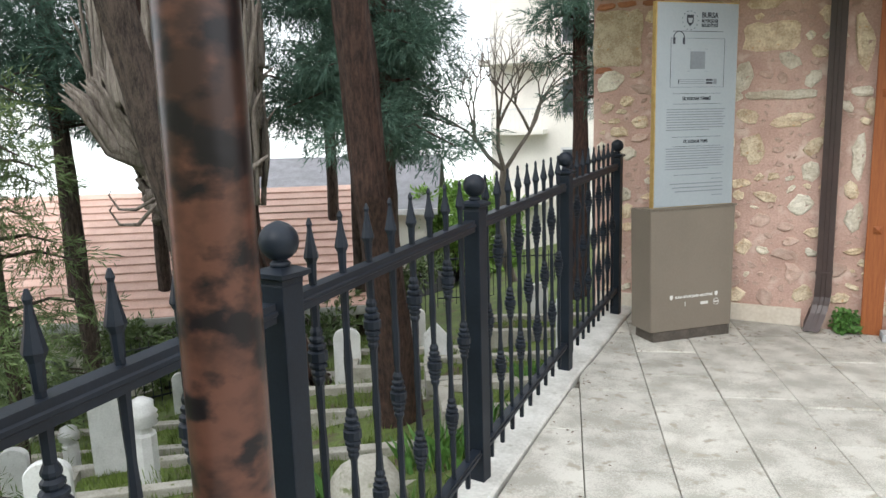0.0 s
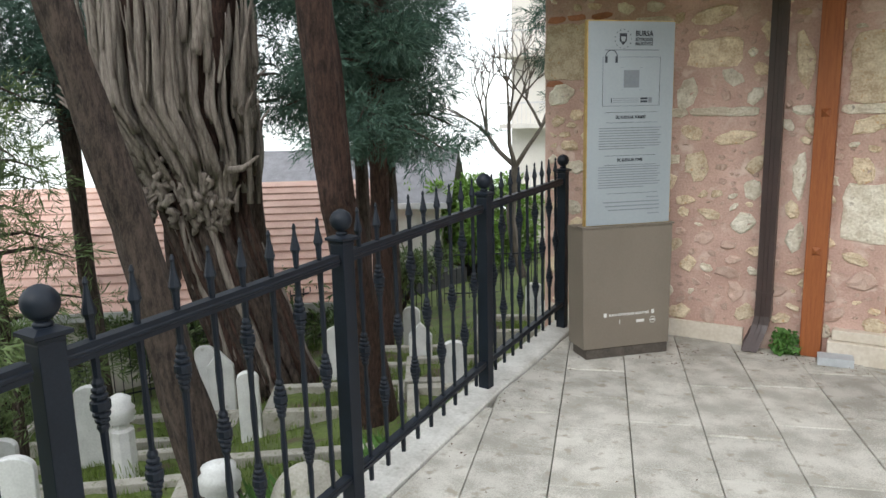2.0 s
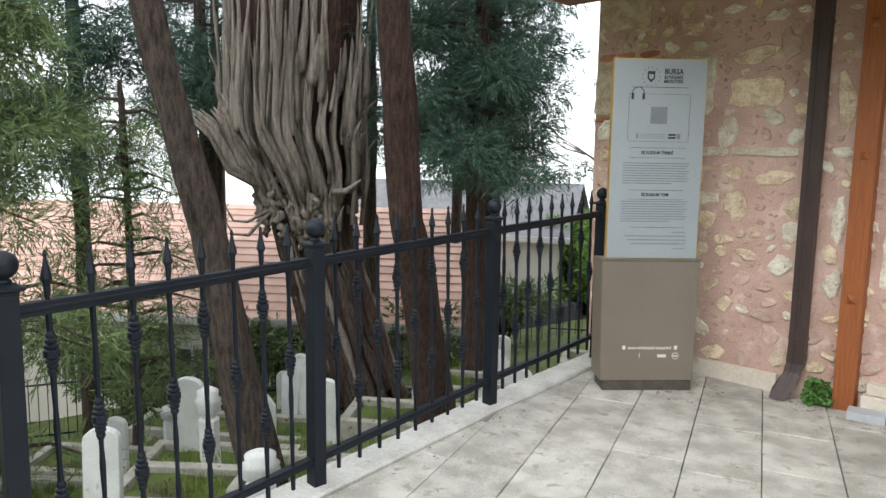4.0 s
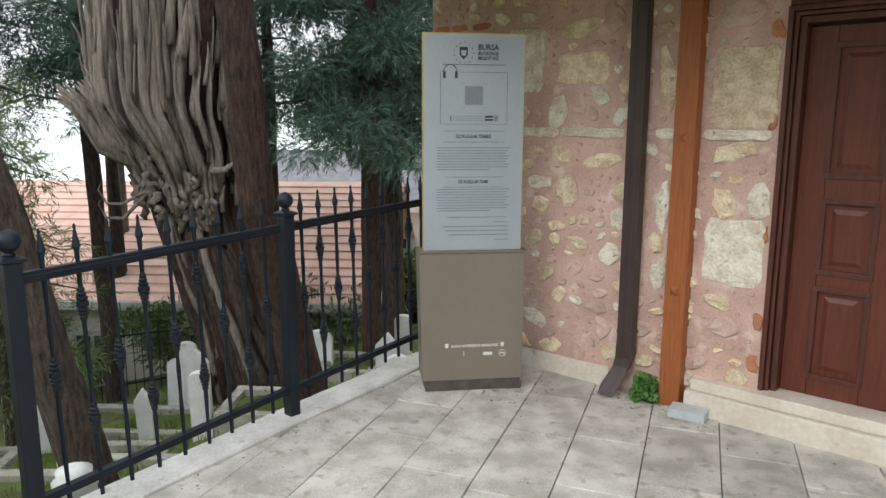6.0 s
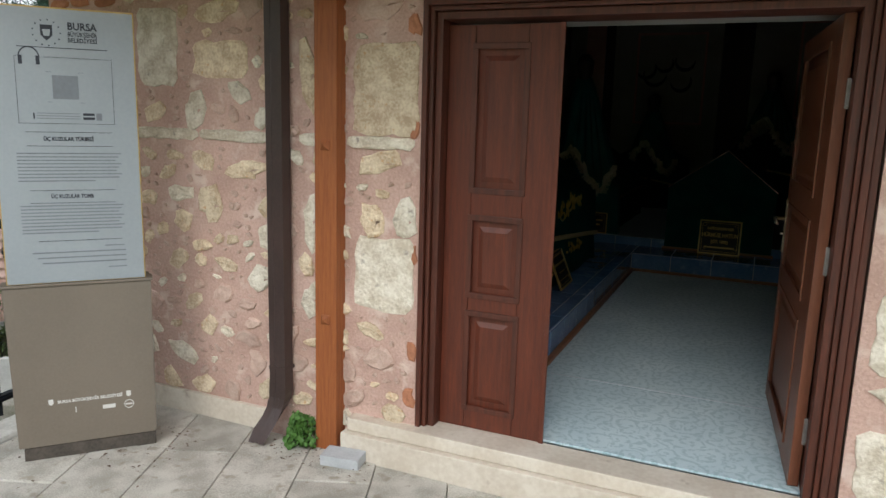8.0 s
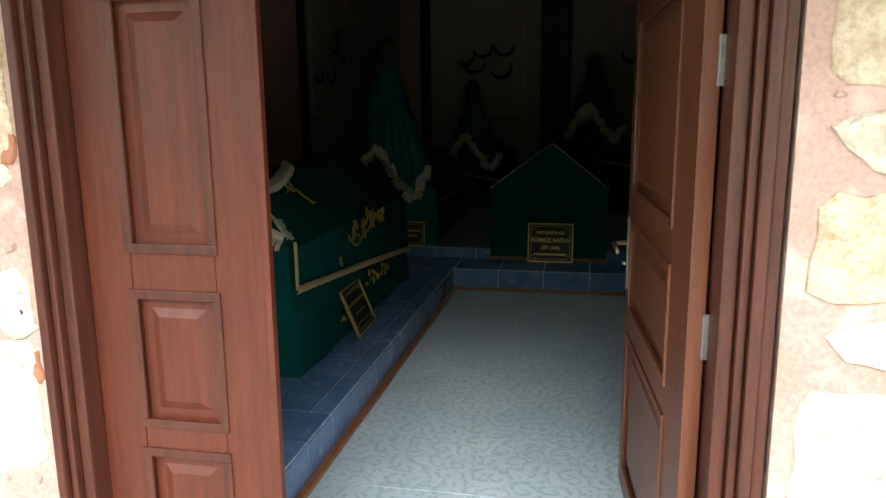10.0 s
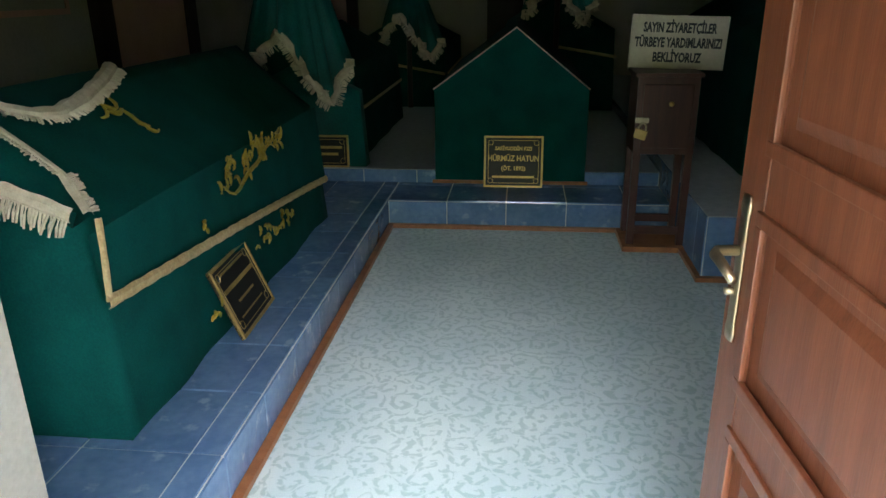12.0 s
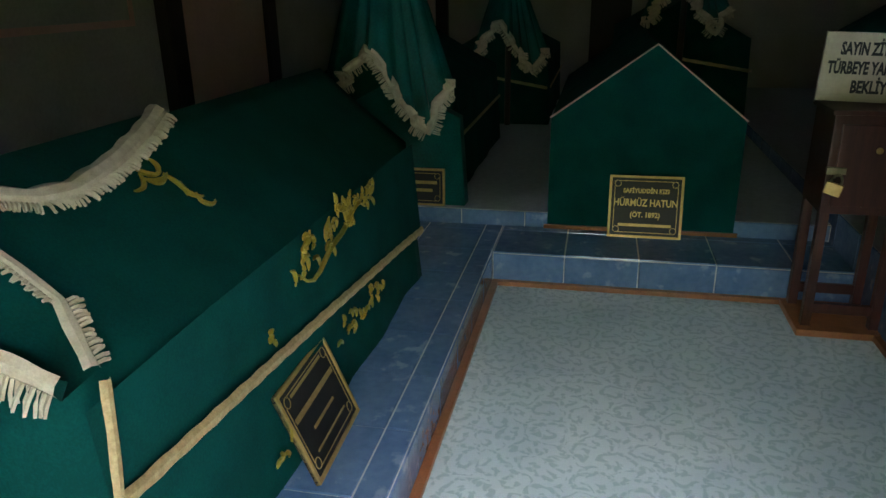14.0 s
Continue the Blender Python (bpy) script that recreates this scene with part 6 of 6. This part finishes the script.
house("red_roof_house", "low house with a weathered red clay tile roof, paled by haze", -17.6, 5.2, 39, 15, 8, -2.3, 0.05, -6.0, M["roof_tile"], ((-2, 2.4, 0.9, 1.1), (1, 2.4, 0.9, 1.1)), True)
house("red_roof_house", "low house with a weathered red clay tile roof, paled by haze", -24, -6.0, 50, 9, 9, -2.2, 0.4, -7.0, M["roof_tile"], ((-2, 3, 0.9, 1.1), (1, 3, 0.9, 1.1)), True)
house("grey_roof_house", "cream house with a grey shingle roof", -17.8, 15.6, 28, 9, 7, -1.1, 0.6, -5.0, M["roof_grey"], ((-2.0, 2.9, 1.0, 1.1), (1.5, 2.9, 1.0, 1.1)))


def apartment():
    f = thing("apartment_house", pose(-11.2, 24.5, -4, 0, 0, 12), "pale cream apartment house with balconies", "building", "houses below the cemetery")
    part("wall", box(-3.2, 5.5, 0, 7, 0, 12), M["render"], f)
    part("roof", box(-3.6, 5.9, -0.5, 7.4, 12, 12.3), M["roof_tile"], f)
    for fl in range(3):
        z = 2.4 + fl * 3.0
        for x in (0.6, 3.6):
            fr = part("window", box(x - 0.65, x + 0.65, -0.06, -0.001, z + 0.6, z + 2.2), M["pale_metal"], f)
            part("pane", box(x - 0.55, x + 0.55, -0.075, -0.061, z + 0.7, z + 2.1), M["glass"], fr)
        b = part("balcony", box(-3.4, -0.6, -1.3, 0, z - 0.2, z), M["render"], f, "cream balcony with railing")
        part("railing", box(-3.4, -0.6, -1.3, -1.26, z + 0.85, z + 0.92), M["pale_metal"], b)
        for k in range(15):
            part("rail_bar", box(-3.38 + k * 0.195, -3.36 + k * 0.195, -1.29, -1.27, z, z + 0.86), M["pale_metal"], b)


apartment()
ob = tagged(part("road", box(-40, -14, 9.0, 12.0, -4.2, -3.4), M["asphalt"]), "asphalt lane between the houses", "road", kind="structure")
ob.matrix_world = pose(0, 0, 0.2, 0, 0, -12)
f = thing("utility_pole", pose(-15.5, 4.2, -4.2), "grey utility pole by the red-roofed house", "pole")
part("shaft", add_tube(bmesh.new(), [(0, 0, 0), (0, 0, 5.6)], [0.13, 0.10], 10), M["twig"], f)

# far hillside town under the white sky: a glowing backdrop with haze as its colour
hz = mat("distance_haze_glow", (0.86, 0.88, 0.90), (0.74, 0.77, 0.80), 1.0, scale=0.03, fine=0.25, bump=0, contrast=0.4)
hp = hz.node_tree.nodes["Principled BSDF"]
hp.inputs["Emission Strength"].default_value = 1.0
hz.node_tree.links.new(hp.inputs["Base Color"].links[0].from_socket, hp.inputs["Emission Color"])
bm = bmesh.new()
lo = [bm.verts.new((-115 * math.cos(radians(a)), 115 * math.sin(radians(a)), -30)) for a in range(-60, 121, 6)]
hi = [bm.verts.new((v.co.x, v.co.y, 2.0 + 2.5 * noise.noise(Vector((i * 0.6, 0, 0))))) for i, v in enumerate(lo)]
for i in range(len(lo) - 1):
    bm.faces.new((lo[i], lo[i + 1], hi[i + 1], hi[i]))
tagged(part("backdrop", bm, hz), "pale glowing backdrop standing in for the hazy distance", "backdrop", kind="structure")

# ---- small things by the wall ----
f = thing("weed_clump", pose(0.385, -0.10, 0.0), "bright green clover-like weed between pipe and post", "plant")
rw = random.Random(71)
bm = bmesh.new()
for _ in range(230):
    a, r, z = rw.uniform(0, 6.283), 0.10 * math.sqrt(rw.random()), rw.uniform(0.01, 0.17)
    r *= 1.15 - z * 3
    c = Vector((r * math.cos(a) * 1.1, -abs(r) * abs(math.sin(a)) * 1.3 + 0.05, z))
    n0 = Vector((rw.uniform(-1, 1), rw.uniform(-1, 0.2), rw.uniform(0.3, 1))).normalized()
    u = n0.orthogonal().normalized()
    v = n0.cross(u)
    s = rw.uniform(0.010, 0.019)
    ctr = bm.verts.new(c - n0 * s * 0.25)
    ring = [bm.verts.new(c + (u * math.cos(k * 1.0472) + v * math.sin(k * 1.0472)) * s * (1.0 if k else 0.7)) for k in range(6)]
    for k in range(6):
        bm.faces.new((ctr, ring[k], ring[(k + 1) % 6]))
part("leaves", bm, M["weed"], f)
bm = bmesh.new()
for _ in range(22):
    a, r = rw.uniform(0, 6.283), 0.08 * rw.random()
    add_tube(bm, [(0, 0, -0.03), (r * math.cos(a) * 0.5, -abs(r * math.sin(a)) * 0.5, 0.06), (r * math.cos(a), -abs(r * math.sin(a)), 0.14)], [0.003, 0.0025, 0.002], 4)
part("stems", bm, M["weed"], f)

vs, fs = [], []
rl = random.Random(72)
for _ in range(330):
    zone = rl.random()
    if zone < 0.35:
        x, y = rl.uniform(-0.75, -0.1), rl.uniform(-0.75, -0.25)
    elif zone < 0.6:
        x, y = rl.uniform(0.1, 0.9), rl.uniform(-0.3, -0.1)
    elif zone < 0.75:
        y = rl.uniform(-4.5, -0.3)
        x = fence_x(y) + 0.13 + rl.random() ** 2 * 0.25
    else:
        x, y = rl.uniform(-0.8, 3.2), rl.uniform(-4.0, -0.15)
    a, s = rl.uniform(0, 6.283), rl.uniform(0.004, 0.014)
    ca, sa, t = math.cos(a) * s, math.sin(a) * s, rl.uniform(0.2, 0.6)
    i = len(vs)
    vs += [(x + ca, y + sa, 0.008), (x - sa * t, y + ca * t, 0.012), (x - ca, y - sa, 0.009), (x + sa * t, y - ca * t, 0.010)]
    fs.append((i, i + 1, i + 2, i + 3))
me = bpy.data.meshes.new("leaf_litter")
me.from_pydata(vs, [], fs)
me.materials.append(M["litter"])
tagged(new("leaf_litter", me), "dry brown leaf scraps on the paving", "leaf litter", kind="stuff")

# ---- pieces: wall stones, then paving slabs ----


def stone_mesh(rnd, w, h, depth, n=9, square=0.0):
    """A worn stone face: ragged outline, low relief, broken surface."""
    bm = bmesh.new()
    ol = []
    if square:
        per = max(3, int(w / 0.06)), max(2, int(h / 0.06))
        jit = 0.012
        for k in range(per[0]):
            ol.append((-w / 2 + w * (k + 0.5) / per[0], -h / 2))
        for k in range(per[1]):
            ol.append((w / 2, -h / 2 + h * (k + 0.5) / per[1]))
        for k in range(per[0]):
            ol.append((w / 2 - w * (k + 0.5) / per[0], h / 2))
        for k in range(per[1]):
            ol.append((-w / 2, h / 2 - h * (k + 0.5) / per[1]))
        ol = [(x + rnd.uniform(-jit, jit), z + rnd.uniform(-jit, jit) * min(1.0, h / 0.12)) for x, z in ol]
    else:
        e = rnd.uniform(0.0, 6.283)
        for k in range(n):
            a = 2 * math.pi * (k + rnd.uniform(-0.35, 0.35)) / n
            rr = rnd.uniform(0.72, 1.12) * (1 + 0.18 * math.cos(2 * a + e))
            ol.append((rr * math.cos(a) * w / 2, rr * math.sin(a) * h / 2))
    m = len(ol)
    lo = [bm.verts.new((x, 0.006, z)) for x, z in ol]
    mid = [bm.verts.new((x * 0.975, -depth * rnd.uniform(0.25, 0.8), z * 0.975)) for x, z in ol]
    hi = [bm.verts.new((x * rnd.uniform(0.74, 0.86), -depth * rnd.uniform(0.7, 1.2), z * rnd.uniform(0.74, 0.86))) for x, z in ol]
    inn = [bm.verts.new((x * 0.4, -depth * rnd.uniform(0.6, 1.3), z * 0.4)) for x, z in ol[::2]]
    for A, B in ((lo, mid), (mid, hi)):
        for k in range(m):
            bm.faces.new((A[k], A[(k + 1) % m], B[(k + 1) % m], B[k]))
    q = len(inn)
    for k in range(m):
        a, b = hi[k], hi[(k + 1) % m]
        c, d = inn[(k // 2) % q], inn[((k + 1) // 2) % q]
        bm.faces.new((a, b, c) if c is d else (a, b, d, c))
    bm.faces.new(inn)
    bmesh.ops.recalc_face_normals(bm, faces=bm.faces[:])
    me = bpy.data.meshes.new("stone")
    bm.to_mesh(me)
    bm.free()
    return me


def facade_stones():
    rnd = random.Random(5)
    taken = []
    # squared blocks: centre x, z, width, height
    blocks = [(-1.27, 2.12, 0.38, 0.42, "stone"), (-1.33, 1.80, 0.24, 0.16, "stone_grey"), (-0.62, 2.12, 0.28, 0.42, "stone_grey"), (-1.22, 2.72, 0.46, 0.30, "stone"),
              (0.835, 1.90, 0.36, 0.44, "stone"), (0.80, 2.30, 0.24, 0.20, "stone_pink"), (0.83, 0.98, 0.34, 0.38, "stone_grey"), (0.385, 1.97, 0.14, 0.40, "stone"), (0.40, 1.22, 0.13, 0.30, "stone_grey"), (0.40, 0.80, 0.12, 0.22, "stone_grey"),
              (0.95, 1.28, 0.12, 0.26, "stone_grey"), (0.76, 1.26, 0.17, 0.17, "stone"), (0.80, 1.55, 0.28, 0.14, "stone"), (3.18, 2.1, 0.34, 0.5, "stone"), (3.15, 1.0, 0.3, 0.34, "stone_grey"), (3.12, 0.45, 0.26, 0.30, "stone_grey"), (3.2, 1.5, 0.4, 0.24, "stone"), (3.17, 0.74, 0.30, 0.16, "stone_grey"), (3.22, 1.27, 0.36, 0.15, "stone_grey"), (3.14, 1.73, 0.26, 0.15, "stone_grey"), (3.45, 1.0, 0.22, 0.3, "stone"), (3.42, 0.5, 0.24, 0.24, "stone_grey"),
              (-0.18, 2.05, 0.36, 0.19, "stone"), (-0.36, 1.78, 0.20, 0.20, "stone_grey"), (0.06, 0.87, 0.19, 0.15, "stone_grey"), (-0.02, 1.47, 0.26, 0.13, "stone"), (-0.27, 1.27, 0.20, 0.25, "stone"), (-0.2, 2.3, 0.3, 0.13, "stone"), (0.02, 2.35, 0.16, 0.2, "stone_pink")]
    for x, z, w, h, mm in blocks:
        sq = 0.85 if w * h > 0.06 else 0.35
        me = stone_mesh(rnd, w, h, 0.016, 11, sq if w * h > 0.06 else 0.0)
        me.materials.append(M[mm])
        ob = new("stone", me)
        ob.parent = wall_south
        ob.location = (x, 0, z)
        taken.append((x, z, w / 2 + 0.012, h / 2 + 0.012))
    # thin pale course
    for x0, x1 in ((-1.02, -0.35), (-0.34, 0.12), (0.335, 0.47), (0.61, 1.0)):
        me = stone_mesh(rnd, x1 - x0, 0.06, 0.018, 14, 0.95)
        me.materials.append(M["stone_grey"])
        ob = new("stone", me)
        ob.parent = wall_south
        ob.location = ((x0 + x1) / 2, 0, 1.645)
        taken.append(((x0 + x1) / 2, 1.645, (x1 - x0) / 2, 0.045))
    # bricks in two thin broken courses
    for x, z in ((-1.36, 2.37), (-1.20, 2.375), (-1.0, 2.37), (-1.38, 1.95 - 0.06), (0.985, 2.2), (0.99, 1.72), (0.985, 1.10), (0.99, 0.6), (0.985, 0.35)):
        w = 0.15 if x < 0 else 0.055
        me = stone_mesh(rnd, w, 0.045 if x < 0 else 0.09, 0.01, 8, 0.9)
        me.materials.append(M["brick"])
        ob = new("brick", me)
        ob.parent = wall_south
        ob.location = (x, 0, z)
        taken.append((x, z, w / 2 + 0.01, 0.035))
    made, rest_v, rest_f = 0, [], []
    for tries in range(13000):
        big = rnd.random()
        w = rnd.uniform(0.13, 0.21) if tries < 900 else rnd.uniform(0.06, 0.14) if tries < 4000 else rnd.uniform(0.028, 0.07)
        h = w * rnd.uniform(0.45, 1.0)
        right = rnd.random() < 0.18
        x = rnd.uniform(-1.44, 1.0) if not right else rnd.uniform(3.0, 3.6)
        z = rnd.uniform(0.16, 2.75)
        if (right is False and x + w / 2 > 1.0) or x - w / 2 < -1.455 or (right and x - w / 2 < 3.0):
            continue
        if any(abs(x - a) < (w / 2 + c) and abs(z - b) < (h / 2 + d) for a, b, c, d in taken):
            continue
        taken.append((x, z, w / 2 + 0.006, h / 2 + 0.004))
        me = stone_mesh(rnd, w, h, 0.017 if w > 0.07 else 0.010, 10 if w > 0.07 else 7)
        made += 1
        if made > 262:
            turn, o = pose(x, 0, z, 0, rnd.uniform(-30, 30), 0), len(rest_v)
            rest_v.extend(tuple(turn @ v.co) for v in me.vertices)
            rest_f.extend(tuple(k + o for k in p.vertices) for p in me.polygons)
            continue
        me.materials.append(M[rnd.choice(("stone", "stone", "stone_pink", "stone_grey"))])
        ob = new("stone", me)
        ob.parent = wall_south
        ob.matrix_basis = pose(x, 0, z, 0, rnd.uniform(-30, 30), 0)
    me = bpy.data.meshes.new("small_rubble")
    me.from_pydata(rest_v, [], rest_f)
    me.materials.append(M["stone_pink"])
    ob = tagged(new("small_rubble", me), "", "", kind="stuff")
    ob.parent = wall_south


facade_stones()


def clip(poly, a, b, c):
    """The part of a polygon where a x + b y <= c."""
    out = []
    for p, q in zip(poly, poly[1:] + poly[:1]):
        dp, dq = a * p[0] + b * p[1] - c, a * q[0] + b * q[1] - c
        if dp <= 0:
            out.append(p)
        if dp * dq < 0:
            t = dp / (dp - dq)
            out.append((p[0] + (q[0] - p[0]) * t, p[1] + (q[1] - p[1]) * t))
    return out


def paving():
    rnd = random.Random(9)
    nx, ny = 0.935, 0.355
    mx, my = 0.355, -0.935
    step, n0 = 0.378, -1.127
    left = []
    for (xa, ya), (xb, yb) in zip(POSTS, POSTS[1:]):
        dx, dy = xb - xa, yb - ya
        ln = math.hypot(dx, dy)
        left.append((dy / ln, -dx / ln, (dy * xa - dx * ya) / ln - 0.096))
    stuff_v, stuff_f = [], []
    for i in range(-10, 18):
        a0 = n0 + i * step
        m = -2.6 + rnd.uniform(0, 0.5)
        while m < 8.5:
            ln = rnd.choice((0.46, 0.52, 0.58, 0.64, 0.72))
            g, gl = 0.002, 0.003
            corners = [(a0 + g, m + gl), (a0 + step - g, m + gl), (a0 + step - g, m + ln - gl), (a0 + g, m + ln - gl)]
            poly = [(u * nx + v * mx, u * ny + v * my) for u, v in corners]
            m += ln
            cxm, cym = sum(p[0] for p in poly) / 4, sum(p[1] for p in poly) / 4
            if cxm > 6.5 or cym < -8.5:
                continue
            poly = clip(poly, 0, 1, -0.036)
            poly = clip(poly, 0, 1, -0.116) if cxm > 0.7 else poly
            for a, b, c in left:
                if poly:
                    poly = clip(poly, a, b, c)
            if len(poly) < 3:
                continue
            area = abs(sum(p[0] * q[1] - q[0] * p[1] for p, q in zip(poly, poly[1:] + poly[:1]))) / 2
            if area < 0.004:
                continue
            cx, cy = sum(p[0] for p in poly) / len(poly), sum(p[1] for p in poly) / len(poly)
            z = rnd.uniform(-0.003, 0.004)
            tx, ty = rnd.uniform(-0.006, 0.006), rnd.uniform(-0.006, 0.006)

            def lift(x, y, k):
                return (cx + (x - cx) * k, cy + (y - cy) * k, z + tx * (x - cx) + ty * (y - cy))

            n = len(poly)
            low = [(x, y, -0.036) for x, y in poly]
            mid = [tuple(Vector(lift(x, y, 1.0)) - Vector((0, 0, 0.006))) for x, y in poly]
            hi = [lift(x, y, 0.988) for x, y in poly]
            vs = low + mid + hi
            fs = [tuple(range(2 * n, 3 * n))]
            for r in (0, n):
                for k in range(n):
                    fs.append((r + k, r + (k + 1) % n, r + n + (k + 1) % n, r + n + k))
            near = -5.6 < cy and cx < 3.3
            if near:
                me = bpy.data.meshes.new("slab")
                me.from_pydata(vs, [], fs)
                bmx = bmesh.new()
                bmx.from_mesh(me)
                bmesh.ops.recalc_face_normals(bmx, faces=bmx.faces[:])
                bmx.to_mesh(me)
                bmx.free()
                me.materials.append(M["slab"])
                ob = new("slab", me)
                ob.parent = terrace
            else:
                o = len(stuff_v)
                stuff_v.extend(vs)
                stuff_f.extend(tuple(k + o for k in q) for q in fs)
    me = bpy.data.meshes.new("outer_slabs")
    me.from_pydata(stuff_v, [], stuff_f)
    me.materials.append(M["slab"])
    ob = tagged(new("outer_slabs", me), "", "", kind="stuff")
    ob.parent = terrace


paving()
